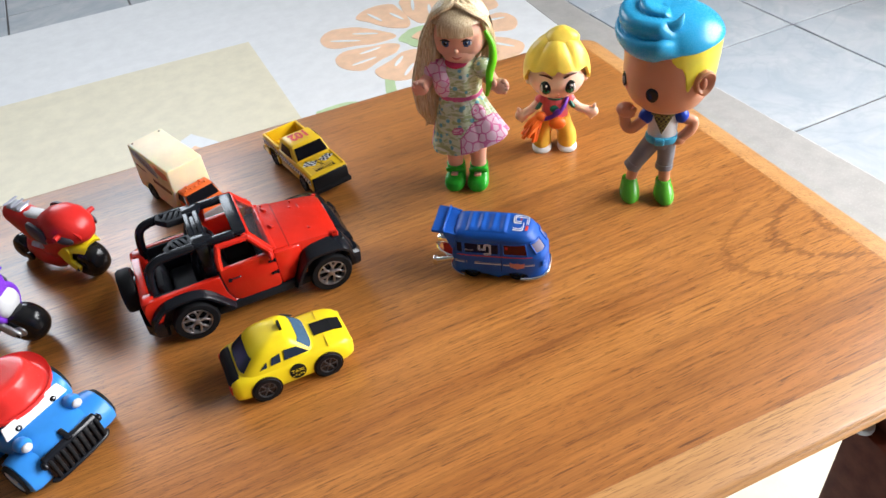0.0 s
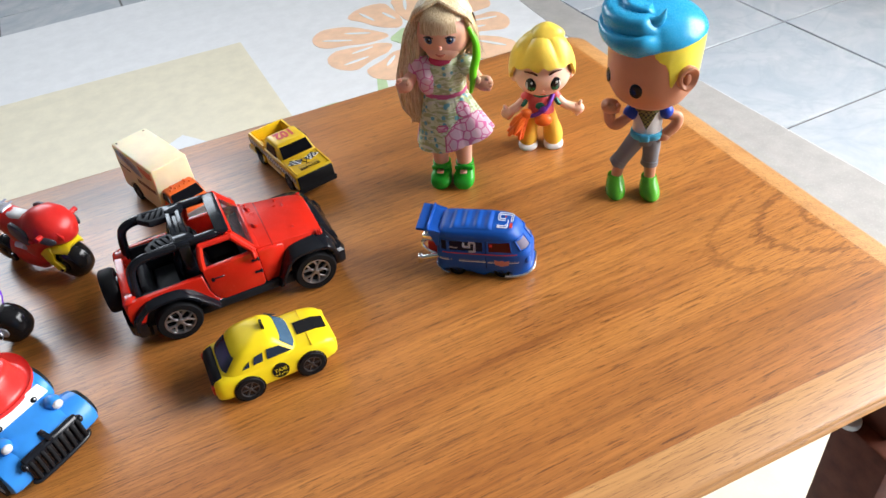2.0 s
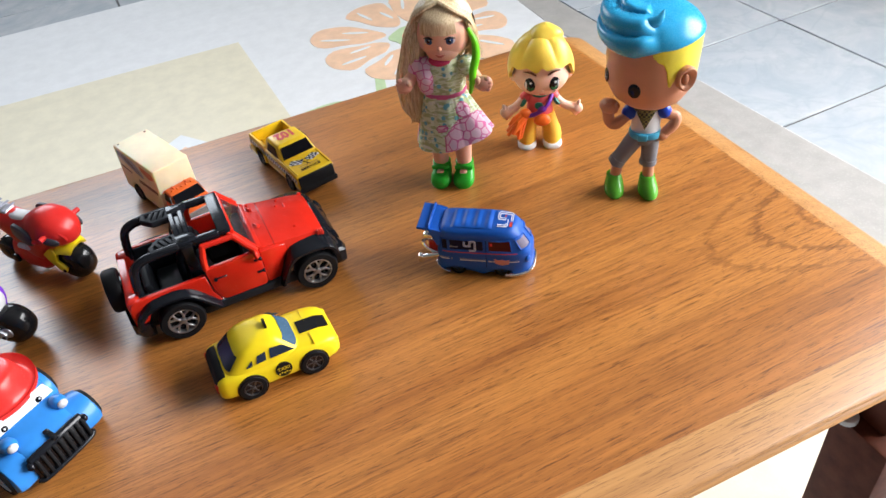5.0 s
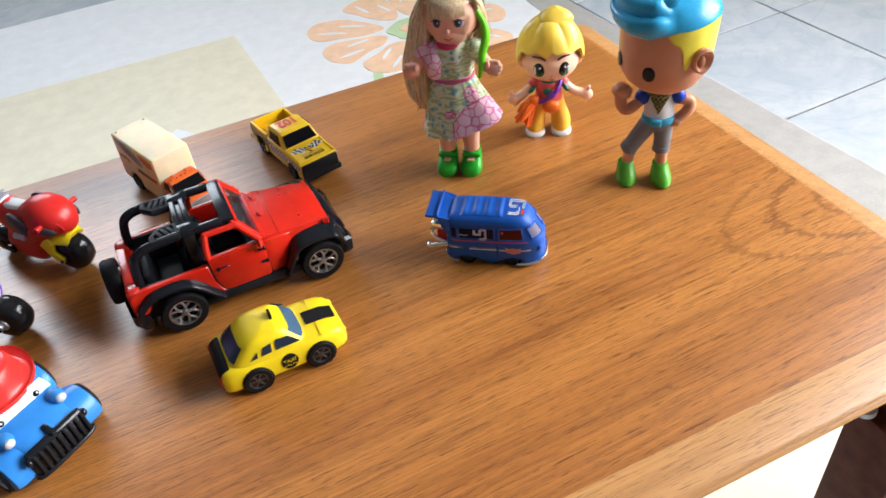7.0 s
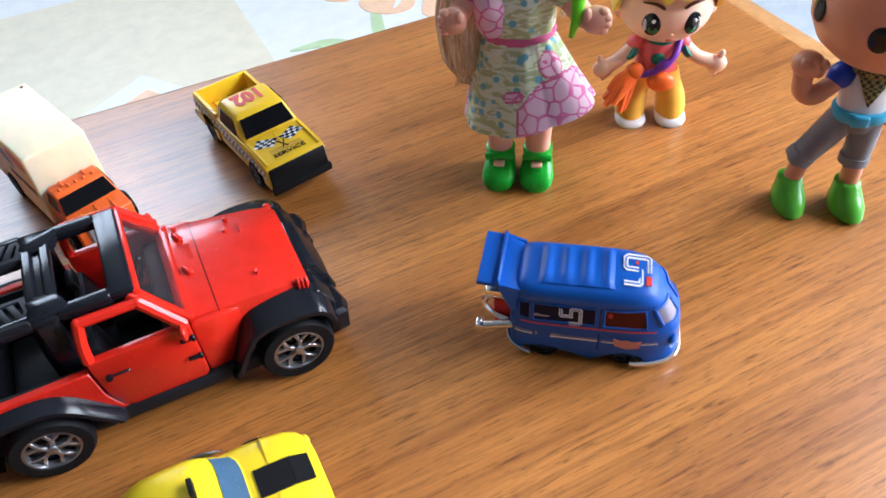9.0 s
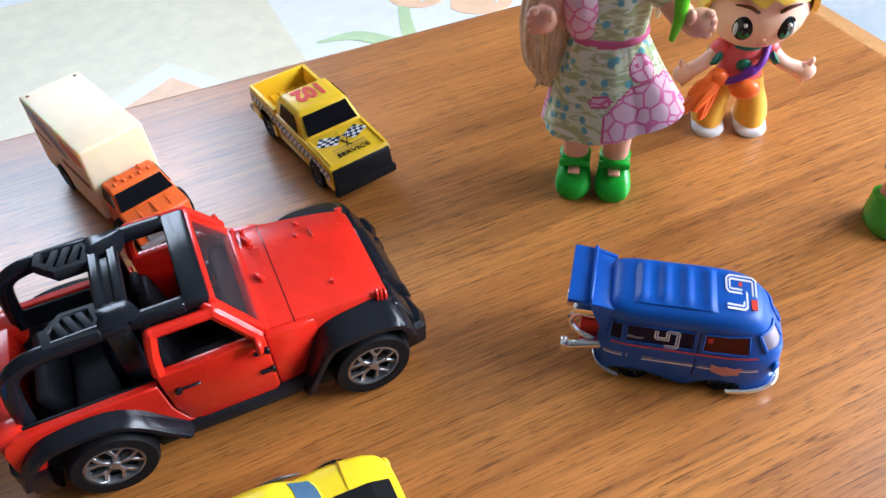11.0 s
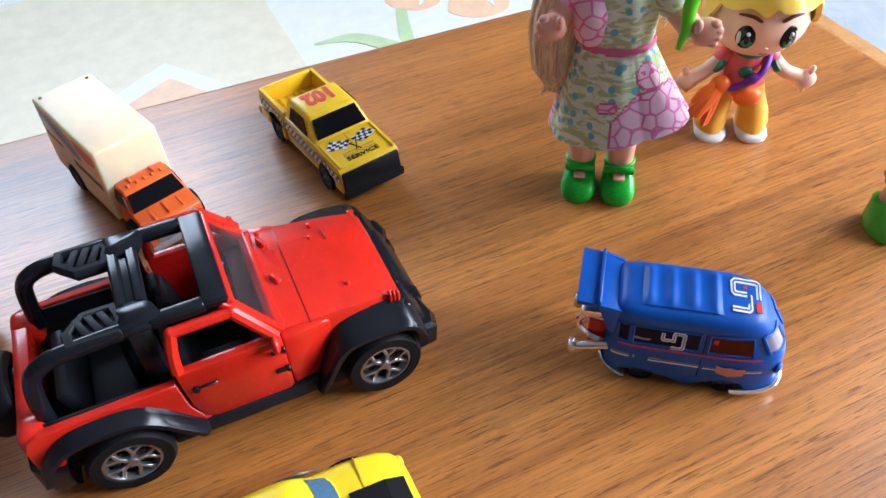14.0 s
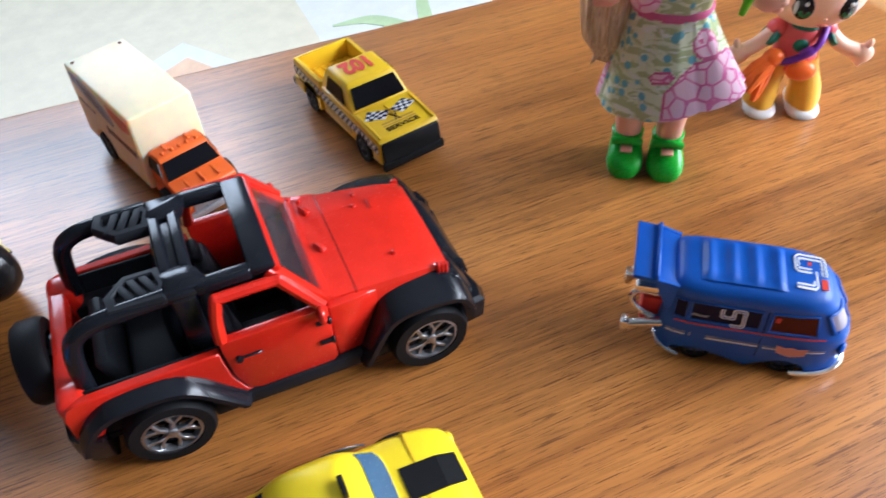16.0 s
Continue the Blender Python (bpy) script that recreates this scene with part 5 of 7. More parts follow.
# ---- cream box lorry with an orange cab ----
def lorry():
    car = thing("toy_truck", pose(0.0268, 0.4935, TOP, 0, 0, -68.8) @ Matrix.Diagonal((1.0, 1.04, 0.92, 1.0)), "toy box truck with a cream body and an orange cab", "toy truck")
    P = lambda n, bm, m, parent=car, label="", sharp=40.0: part(n, bm, m, parent, label, sharp)
    hw = 0.0129
    prof = wheel_cut([(-0.0260, 0.0060), (-0.0265, 0.0398), (0.0268, 0.0398), (0.0265, 0.0052), (0.0000, 0.0052)], (-0.0095,), 0.0078, 0.0060, 0.0055)
    bx = P("cargo_box", prism(prof, -hw, hw, 0.0012, 3, lean=0.025, zlean=0.006), M_CREAM, label="cream cargo box with faded prints")
    for s in (-1, 1):
        y = lambda z: s * (hw + 0.00012 - 0.025 * (z - 0.006))
        q = lambda pts, m, lab="": part("print", plate([(x, y(z + 0.003), z + 0.003) for x, z in pts][::-s], 0.00015), m, bx, lab)
        q([(-0.0240, 0.0345), (-0.0150, 0.0352), (-0.0020, 0.0335), (0.0070, 0.0290), (0.0090, 0.0240), (0.0030, 0.0236), (-0.0080, 0.0262), (-0.0225, 0.0300)], M_PRINTBLUE, "faded blue-grey picture print")
        q([(0.0075, 0.0338), (0.0238, 0.0332), (0.0240, 0.0285), (0.0175, 0.0268), (0.0085, 0.0296)], M_PRINTORANGE, "orange-red print")
        rnd = random.Random(5)
        for i in range(9):
            x, z = -0.0165 + 0.0024 * i, 0.0338 - 0.0007 * i
            h = rnd.uniform(0.0020, 0.0038)
            q([(x, z), (x + 0.0016, z - 0.0003), (x + 0.0016, z - h), (x, z - h + 0.0003)], M_PRINTBROWN)
        for i in range(10):
            x, z = -0.0130 + 0.0021 * i, 0.0290 - 0.0005 * i
            q([(x, z), (x + rnd.uniform(0.0010, 0.0018), z + 0.0004), (x + 0.0017, z - 0.0014), (x + 0.0003, z - rnd.uniform(0.0008, 0.0022))], M_PRINTSLATE)
        for i in range(6):
            q([(-0.0228 + 0.0024 * i, 0.0228 - 0.0002 * i), (-0.0210 + 0.0024 * i, 0.0226 - 0.0002 * i), (-0.0210 + 0.0024 * i, 0.0212 - 0.0002 * i), (-0.0228 + 0.0024 * i, 0.0214 - 0.0002 * i)], M_PRINTBROWN)
        for i in range(9):
            q([(-0.0005 + 0.0027 * i, 0.0192), (0.0016 + 0.0027 * i, 0.0191), (0.0016 + 0.0027 * i, 0.0162), (-0.0005 + 0.0027 * i, 0.0163)], M_PRINTBROWN)
        part("rivet", cyl((-0.0235, s * 0.0095, 0.0396), (-0.0235, s * 0.0095, 0.0402), 0.0007, seg=10, bev=0.0002), M_PRINTBROWN, bx)
    # cab
    prof = wheel_cut([(0.0255, 0.0045), (0.0255, 0.0220), (0.0272, 0.0232), (0.0332, 0.0234), (0.0345, 0.0228), (0.0402, 0.0156), (0.0475, 0.0148), (0.0492, 0.0138), (0.0496, 0.0045)], (0.0395,), 0.0070, 0.0058, 0.0045)
    cab = P("cab", prism(prof, -0.0112, 0.0112, 0.0008, 2, lean=0.22, zlean=0.0150), M_ORANGE, label="orange cab with small roof lamps")
    part("windscreen", plate([(0.0402, -0.0102, 0.0164), (0.0402, 0.0102, 0.0164), (0.0357, 0.0089, 0.0221), (0.0357, -0.0089, 0.0221)], 0.0004), M_SMOKE, cab, "black windscreen")
    for s in (-1, 1):
        yy = lambda z: s * (0.0113 - 0.22 * (z - 0.015))
        part("side_window", plate([(x, yy(z), z) for x, z in ((0.0278, 0.0172), (0.0376, 0.0172), (0.0345, 0.0218), (0.0278, 0.0218))][::-s], 0.0003), M_SMOKE, cab)
    for i, y in enumerate((-0.0066, -0.0030, 0, 0.0030, 0.0066)):
        part("roof_lamp", ball((0.0322, y, 0.0234), (0.0011, 0.0007, 0.0010), 10, 6), M_ORANGE, cab)
    for y in (-0.0045, 0.0045):
        part("roof_horn", box(0.0275, 0.0310, y - 0.0006, y + 0.0006, 0.0230, 0.0242, 0.0003, 1), M_ORANGE, cab)
    for y in (-0.0056, 0.0, 0.0056):
        part("bonnet_crease", box(0.0406, 0.0474, y - 0.0005, y + 0.0005, 0.0142, 0.0158 if y == 0 else 0.0155, 0.0002, 1), M_ORANGE, cab)
    g = part("grille", box(0.0490, 0.0502, -0.0080, 0.0080, 0.0062, 0.0132, 0.0003), M_SILVER, cab, "silver ribbed grille")
    for i in range(9):
        P("grille_rib", box(0.0501, 0.0506, -0.0074 + 0.0018 * i, -0.0068 + 0.0018 * i, 0.0066, 0.0128), M_SILVER, cab)
    P("front_bumper", box(0.0492, 0.0512, -0.0115, 0.0115, 0.0030, 0.0058, 0.0005), M_SILVER)
    P("chassis", box(-0.0250, 0.0480, -0.0095, 0.0095, 0.0030, 0.0062), M_BLACK)
    for x in (-0.0095, 0.0395):
        for s in (-1, 1):
            wheel(car, x, s * 0.0108, 0.0064, 0.0064, 0.0046, s, 0.0038, M_RIMD, spokes=5, twin=False)


lorry()


# ---- small yellow taxi ----
def taxi():
    car = thing("toy_taxi", pose(0.0558, 0.3064, TOP, 0, 0, 2.0) @ Matrix.Diagonal((1.0, 0.94, 1.07, 1.0)), "bright yellow toy taxi with black bonnet stripe and boot", "toy car")
    P = lambda n, bm, m, parent=car, label="", sharp=40.0: part(n, bm, m, parent, label, sharp)

    def ring(x, w, zb, zt):
        h = zt - zb
        half = [(w * 0.90, zb), (w * 0.97, zb + 0.0008), (w * 0.995, zb + 0.0026), (w, zb + h * 0.42), (w * 0.985, zb + h * 0.66), (w * 0.955, zb + h * 0.82), (w * 0.90, zb + h * 0.93), (w * 0.82, zb + h * 0.985), (w * 0.6, zt), (w * 0.3, zt + 0.0002)]
        return [(x, -y, z) for y, z in half] + [(x, 0, zt + 0.0002)] + [(x, y, z) for y, z in half[::-1]]

    hw = 0.0172
    st = [(-0.0318, 0.0120, 0.0066, 0.0108), (-0.0312, 0.0146, 0.0054, 0.0136), (-0.0300, 0.0160, 0.0048, 0.0154), (-0.0270, 0.0168, 0.0045, 0.0164), (-0.0200, 0.0172, 0.0045, 0.0168), (-0.0120, 0.0172, 0.0045, 0.0170), (-0.0040, 0.0170, 0.0045, 0.0171), (0.0060, 0.0170, 0.0045, 0.0172), (0.0140, 0.0172, 0.0045, 0.0172), (0.0200, 0.0170, 0.0045, 0.0169), (0.0250, 0.0163, 0.0045, 0.0163), (0.0285, 0.0152, 0.0047, 0.0150), (0.0305, 0.0136, 0.0050, 0.0132), (0.0315, 0.0112, 0.0058, 0.0110), (0.0318, 0.0080, 0.0068, 0.0098)]
    body = P("body", loft([ring(*q) for q in st]), M_YELLOWT, label="bright yellow moulded taxi body", sharp=60)
    roof = [(0.0140, -0.0276, 0.0140, 0.0160), (0.0160, -0.0268, 0.0134, 0.0157), (0.0172, -0.0257, 0.0123, 0.0152), (0.0200, -0.0224, 0.0093, 0.0141), (0.0228, -0.0190, 0.0062, 0.0131), (0.0244, -0.0166, 0.0044, 0.0123), (0.0256, -0.0138, 0.0030, 0.0112), (0.0265, -0.0104, 0.0014, 0.0092), (0.0270, -0.0070, -0.0008, 0.0060), (0.0272, -0.0048, -0.0024, 0.0024)]
    part("cabin", loft([oval(((x0 + x1) / 2, 0, z), (x1 - x0) / 2, w, 40, 4.6) for z, x0, x1, w in roof]), M_YELLOWT, body, sharp=60)
    lean = lambda z, s: s * (0.0152 - 0.381 * (z - 0.0172) + 0.0001)

    def glaze(z0, z1, w0, w1, front):
        """A curved pane laid on the slope of the cabin."""
        rows = []
        for i in range(9):
            z = z0 + (z1 - z0) * i / 8
            k = max(j for j in range(len(roof) - 1) if roof[j][0] <= z)
            f = (z - roof[k][0]) / (roof[k + 1][0] - roof[k][0])
            a, b, w = [roof[k][j] + (roof[k + 1][j] - roof[k][j]) * f for j in (1, 2, 3)]
            half = w0 + (w1 - w0) * i / 8
            rows.append([((a + b) / 2 + front * ((b - a) / 2 * (1 - abs(y / w) ** 4.6) ** (1 / 4.6) + 0.00022), y, z + 0.00012) for y in [half * (j / 6 - 1) for j in range(13)]])
        return mesh_grid(rows, False)

    part("windscreen", glaze(0.0179, 0.0232, 0.0122, 0.0104, 1), M_TAXIGLASS, body, "windscreen with a blue-grey sky sheen painted in")
    part("rear_window", glaze(0.0176, 0.0230, 0.0122, 0.0102, -1), M_BOOTGLASS, body)
    part("boot_lid", prism([(-0.0262, 0.0160), (-0.0262, 0.0170), (-0.0285, 0.0166), (-0.0303, 0.0156), (-0.0318, 0.0134), (-0.0323, 0.0100), (-0.0310, 0.0098)], -0.0126, 0.0126, 0.0005, 2), M_PRINTBLK, body, "black boot lid")
    for s in (-1, 1):
        q = lambda n, pts: part(n, plate([(x, lean(z, s), z) for x, z in pts][::-s], 0.0003), M_BOOTGLASS, body, "dark painted side window")
        q("side_window", [(-0.0036, 0.0186), (0.0088, 0.0186), (0.0036, 0.0228), (-0.0026, 0.0232)])
        q("side_window", [(-0.0106, 0.0184), (-0.0056, 0.0186), (-0.0048, 0.0226), (-0.0092, 0.0218)])
        q("quarter_window", [(-0.0162, 0.0180), (-0.0126, 0.0182), (-0.0120, 0.0208)])
        d = cyl((0.0008, s * (hw - 0.0020), 0.0106), (0.0008, s * (hw + 0.00005), 0.0106), 0.0042, seg=26)
        part("door_badge", d, M_PRINTBLK, body, "round black badge")
        part("lettering", moved(letters("TAXI", 0.0029), Matrix.Translation((0.0008, s * (hw + 0.0001), 0.0112)) @ Matrix.Rotation(radians(90), 4, "X") @ Matrix.Rotation(radians(0 if s < 0 else 180), 4, "Y")), M_YELLOWT, body)
        for i in range(5):
            part("badge_dash", box(-0.0022 + 0.0013 * i, -0.0015 + 0.0013 * i, s * (hw - 0.0001), s * (hw + 0.00015), 0.0082 + 0.0004 * (i % 2), 0.0088 + 0.0004 * (i % 2)), M_YELLOWT, body)
        part("tail_lamp", box(-0.0324, -0.0300, s * 0.0108, s * 0.0140, 0.0085, 0.0135, 0.0008), M_PRINTRED, body, "red tail lamp")
        part("headlamp", ball((0.0302, s * 0.0112, 0.0118), (0.0014, 0.0022, 0.0017), 14, 8), M_YELLOWT, body)
    part("bonnet_stripe", plate([(0.0142, -0.0048, 0.01745), (0.0142, 0.0048, 0.01745), (0.0240, 0.0048, 0.01690), (0.0240, -0.0048, 0.01690)][::-1], 0.0003), M_PRINTBLK, body, "black bonnet stripe")
    part("bonnet_stripe", plate([(0.0240, -0.0048, 0.01690), (0.0240, 0.0048, 0.01690), (0.0292, 0.0045, 0.01525), (0.0292, -0.0045, 0.01525)][::-1], 0.0003), M_PRINTBLK, body, "black bonnet stripe")
    part("bonnet_seam", box(0.0186, 0.0189, -0.0150, 0.0150, 0.0160, 0.01735), M_YELLOW, body)
    part("roof_sign", box(-0.0010, 0.0004, -0.0027, 0.0027, 0.0266, 0.0293, 0.0003), M_PRINTBLK, body, "small black roof sign")
    for x in (-0.0158, 0.0160):
        for s in (-1, 1):
            # solid black disc in place of the shade in an open wheel well
            part("wheel_arch", cyl((x, s * 0.0120, 0.0070), (x, s * 0.01730, 0.0068), 0.0077, seg=32), M_BLACK, body, "black disc standing for the shaded wheel opening")
            wheel(car, x, s * 0.0152, 0.0071, 0.0071, 0.0056, s, 0.0047, M_RIMD, spokes=6, twin=False)


taxi()


# ---- blue car with a face and a red hat ----
def hat_car():
    car = thing("toy_character_car", pose(-0.0655, 0.3192, TOP, 0, 0, -54) @ Matrix.Diagonal((1.0, 1.1, 1.0, 1.0)), "rounded sky-blue toy car wearing a red plastic hat", "toy car")
    P = lambda n, bm, m, parent=car, label="", sharp=45.0: part(n, bm, m, parent, label, sharp)

    def ring(x, w, zb, zt, k=3.2):
        return oval((x, 0, (zb + zt) / 2), w, (zt - zb) / 2, 24, k, "x")

    body = P("body", loft([ring(-0.0300, 0.008, 0.007, 0.018), ring(-0.0285, 0.0155, 0.005, 0.0235), ring(-0.022, 0.0175, 0.004, 0.0275), ring(-0.010, 0.0178, 0.004, 0.0285), ring(0.000, 0.0170, 0.004, 0.0275), ring(0.0040, 0.0160, 0.004, 0.0245), ring(0.012, 0.0148, 0.004, 0.0225), ring(0.021, 0.0140, 0.004, 0.0200), ring(0.0265, 0.0130, 0.0045, 0.0170), ring(0.0285, 0.0105, 0.006, 0.0140)]), M_SKYBLUE, label="rounded sky-blue body")
    part("windscreen", plate([(0.0090, -0.0152, 0.0225), (0.0090, 0.0152, 0.0225), (0.0060, 0.0138, 0.0279), (0.0060, -0.0138, 0.0279)], 0.0010, 0.0004), M_WHITE, body, "white windscreen")
    for s in (-1, 1):
        part("eye_print", ball((0.0092, s * 0.0085, 0.0244), (0.0007, 0.0014, 0.0014), 14, 8, (0, -30, 0)), M_EYE, body, "small dark round print")
        part("eye_glint", ball((0.0099, s * 0.0088, 0.0250), 0.0005, 8, 6), M_WHITE, body)
    part("cabin", loft([oval((-0.0125, 0, 0.0270), 0.0118, 0.0125, 24, 3), oval((-0.0125, 0, 0.0335), 0.0095, 0.0105, 24, 3)]), M_SKYBLUE, body)
    # bulging mudguards with lamps on top
    for s in (-1, 1):
        for x, w in ((0.0168, 0.0095), (-0.0165, 0.0100)):
            part("mudguard", loft([[(x + w * 1.25 * math.cos(a) * k, s * y, 0.0072 + (0.0114 * math.sin(a) if math.sin(a) > 0 else 0.0058 * math.sin(a)) * k) for a in [2 * math.pi * j / 22 for j in range(22)]] for y, k in ((0.0110, 1.0), (0.0185, 1.0), (0.0212, 0.93), (0.0222, 0.75))]), M_SKYBLUE, body)
        part("headlamp_pod", ball((0.0150, s * 0.0125, 0.0208), (0.0050, 0.0036, 0.0034), 16, 10, (0, -8, 0)), M_SKYBLUE, body)
        part("headlamp", ball((0.0190, s * 0.0126, 0.0214), (0.0018, 0.0024, 0.0022), 14, 8), M_GREYWHITE, body, "white headlamp")
        for x in (0.0168, -0.0165):
            wheel(car, x, s * 0.0202, 0.0086, 0.0086, 0.0060, s, 0.0064, M_GREYWHITE, spokes=0)
    # slatted black grille with a bumper
    g = P("grille", prism([(0.0275, 0.0050), (0.0308, 0.0050), (0.0294, 0.0166), (0.0276, 0.0186), (0.0258, 0.0178)], -0.0134, 0.0134, 0.0010, 2), M_BLACK, label="black slatted grille")
    for i in range(9):
        part("slat", prism([(0.0300, 0.0058), (0.0322, 0.0058), (0.0312, 0.0150), (0.0296, 0.0168)], -0.0120 + 0.0029 * i, -0.0105 + 0.0029 * i, 0.0003, 1), M_TYRE, g)
    part("bonnet_emblem", moved(box(-0.0045, 0.0030, -0.0013, 0.0013, 0, 0.0024, 0.0007), pose(0.0262, 0, 0.0170, 0, 10)), M_BLACK, g)
    part("bumper", tube(bend([(0.0290, -0.0140, 0.0052), (0.0306, -0.0125, 0.0046), (0.0312, -0.0070, 0.0044), (0.0313, 0, 0.0044), (0.0312, 0.0070, 0.0044), (0.0306, 0.0125, 0.0046), (0.0290, 0.0140, 0.0052)], 4), 0.0012, 10), M_BLACK, g)
    for s in (-1, 1):
        part("grille_horn", ball((0.0286, s * 0.0136, 0.0150), (0.0024, 0.0016, 0.0020), 12, 8), M_BLACK, g)
    # the hat: crown with a dented top and a curled brim
    seg = 48
    # (radius, height, how far the brim reaches out at the back)
    prof = [(0.0004, 0.0126, 0), (0.0050, 0.0127, 0), (0.0100, 0.0128, 0), (0.0128, 0.0126, 0), (0.0142, 0.0119, 0), (0.0150, 0.0106, 0), (0.0164, 0.0060, 0), (0.0176, 0.0022, 0), (0.0182, 0.0012, 0.15), (0.0190, 0.0008, 0.5), (0.0202, 0.0010, 0.9), (0.0208, 0.0016, 1.0), (0.0207, 0.0004, 1.0), (0.0210, -0.0004, 0.8), (0.0192, -0.0006, 0.3), (0.0170, -0.0006, 0)]
    rows = []
    for r, z, c in prof:
        row = []
        for a in [2 * math.pi * j / seg for j in range(seg)]:
            back = (0.5 - 0.5 * math.cos(a)) ** 1.5
            rr = r * 0.89 + c * 0.0048 * back
            row.append((rr * math.cos(a) * 1.04, rr * math.sin(a), z + c * (0.0034 * math.sin(a) ** 2 * back + 0.0026 * back - 0.0006)))
        rows.append(row)
    hat = P("hat", moved(loft(rows), pose(-0.0106, 0, 0.0272, 0, -3)), M_HAT, label="glossy red plastic hat", sharp=60)


hat_car()


# ---- toy motorbikes ----
def bike(name, m, label, c_body, c_fork, c_lamp, dark, rake=0.0, hood=14):
    """rake: how far the front wheel stands ahead of the fairing."""
    b = thing(name, m @ Matrix.Translation((-rake, 0, 0)), label, "toy motorbike")
    P = lambda n, bm, mm, parent=b, lab="", sharp=45.0: part(n, bm, mm, parent, lab, sharp)

    def fat(x, r, w, n):
        e = P(n, spin([(r * 0.30, -w), (r * 0.66, -w * 0.95), (r * 0.88, -w * 0.70), (r * 0.98, -w * 0.3), (r, 0), (r * 0.98, w * 0.3), (r * 0.88, w * 0.70), (r * 0.66, w * 0.95), (r * 0.30, w)], 32), M_GLOSSBLACK, lab="fat black toy wheel")
        e.matrix_basis = pose(x, 0, r, 90)
        for s in (-1, 1):
            part("hub_cap", cyl((0, 0, s * w * 0.9), (0, 0, s * w * 1.10), r * 0.28, seg=14, bev=0.0004), dark, e)
        return e

    R = 0.0117
    fat(rake, R, 0.0074, "front_wheel")
    fat(-0.0535, 0.0088, 0.0052, "rear_wheel")
    st = [(-0.0500, 0.0372, 0.0030, 0.0030), (-0.0488, 0.0374, 0.0066, 0.0060), (-0.0445, 0.0356, 0.0074, 0.0080), (-0.0380, 0.0315, 0.0078, 0.0108), (-0.0310, 0.0270, 0.0086, 0.0138), (-0.0235, 0.0245, 0.0098, 0.0165), (-0.0165, 0.0275, 0.0118, 0.0180), (-0.0090, 0.0338, 0.0130, 0.0145), (-0.0020, 0.0362, 0.0124, 0.0112), (0.0045, 0.0358, 0.0102, 0.0088), (0.0085, 0.0345, 0.0062, 0.0056), (0.0100, 0.0338, 0.0022, 0.0024)]
    body = P("fairing", loft([oval((x, 0, z), w, h, 26, 2.3, "x") for x, z, w, h in st]), c_body, lab="glossy moulded fairing")
    part("belly", loft([oval((x, 0, z), w, h, 20, 2.3, "x") for x, z, w, h in ((-0.0470, 0.0140, 0.0030, 0.0040), (-0.0420, 0.0130, 0.0074, 0.0085), (-0.0320, 0.0122, 0.0096, 0.0096), (-0.0200, 0.0130, 0.0102, 0.0100), (-0.0130, 0.0165, 0.0080, 0.0085), (-0.0105, 0.0180, 0.0040, 0.0050))]), c_body, body)
    part("fairing_ridge", tube(bend([(-0.0060, -0.0060, 0.0452), (0.0040, -0.0070, 0.0395), (0.0080, -0.0062, 0.0350), (0.0078, -0.0055, 0.0310)], 4), [0.0004, 0.0007, 0.0008, 0.0009, 0.0009, 0.0010, 0.0010, 0.0010, 0.0010, 0.0009, 0.0008, 0.0006, 0.0004], 8), c_body, body)
    part("seat", box(-0.0380, -0.0200, -0.0054, 0.0054, 0.0372, 0.0412, 0.0016, 2, (0.9, 0.7)), M_GREYWHITE, body, "pale grey seat")
    t = part("tail_panel", moved(box(-0.0052, 0.0062, -0.0044, 0.0044, -0.0004, 0.0015, 0.0009, 2, (0.9, 0.8)), pose(-0.0420, 0, 0.0422, 0, 8)), M_SILVER, body, "silver tail panel with dark bands")
    for k in (-0.0042, 0.0010, 0.0054):
        part("dark_band", moved(box(k - 0.0010, k + 0.0008, -0.0048, 0.0048, 0.0020, 0.0025, 0.0002, 1), pose(-0.0420, 0, 0.0422, 0, 8)), M_PRINTGREY, t)
    for s in (-1, 1):
        part("side_panel", moved(loft([oval((0, 0, 0), 0.0086, 0.0058, 20, 3.0, "y"), oval((0, s * 0.0016, 0), 0.0084, 0.0056, 20, 3.0, "y"), oval((0, s * 0.0024, 0), 0.0074, 0.0046, 20, 3.0, "y")]), pose(-0.0190, s * 0.0104, 0.0350, 0, 16, s * 10)), M_PANEL, body, "dark grey side panel")
        part("exhaust_pipe", tube([(-0.0290, s * 0.0096, 0.0240), (-0.0205, s * 0.0108, 0.0250)], 0.0019, 12), M_GREYWHITE, body, "pale pipe")
        part("lamp_print", ball((0.0016, s * 0.0112, 0.0340), (0.0052, 0.0014, 0.0028), 18, 10, (0, 14, s * -20)), M_PANEL, body, "dark lamp print")
        part("handle_grip", tube([(-0.0010, s * 0.0100, 0.0372), (0.0000, s * 0.0158, 0.0378)], 0.0016, 10), c_body, body)
        part("handle_knob", ball((-0.0085, s * 0.0128, 0.0330), (0.0028, 0.0018, 0.0018), 12, 8), c_body, body)
        part("footrest", box(-0.0430, -0.0385, s * 0.0075, s * 0.0100, 0.0080, 0.0130, 0.0008), dark, body)
        fk = [(-0.0125, 0.0260), (-0.0040, 0.0262), (-0.0020, 0.0215), (-0.0040, 0.0165), (0.0012, 0.0120), (-0.0010, 0.0082), (-0.0048, 0.0094), (-0.0095, 0.0140), (-0.0130, 0.0200)]
        fk = [(x + rake * (1.0 if z < 0.02 else 0.35), z) for x, z in fk]
        part("fork", prism(fk, s * 0.0078, s * 0.0100, 0.0007, 2), c_fork, body, "moulded front fork")
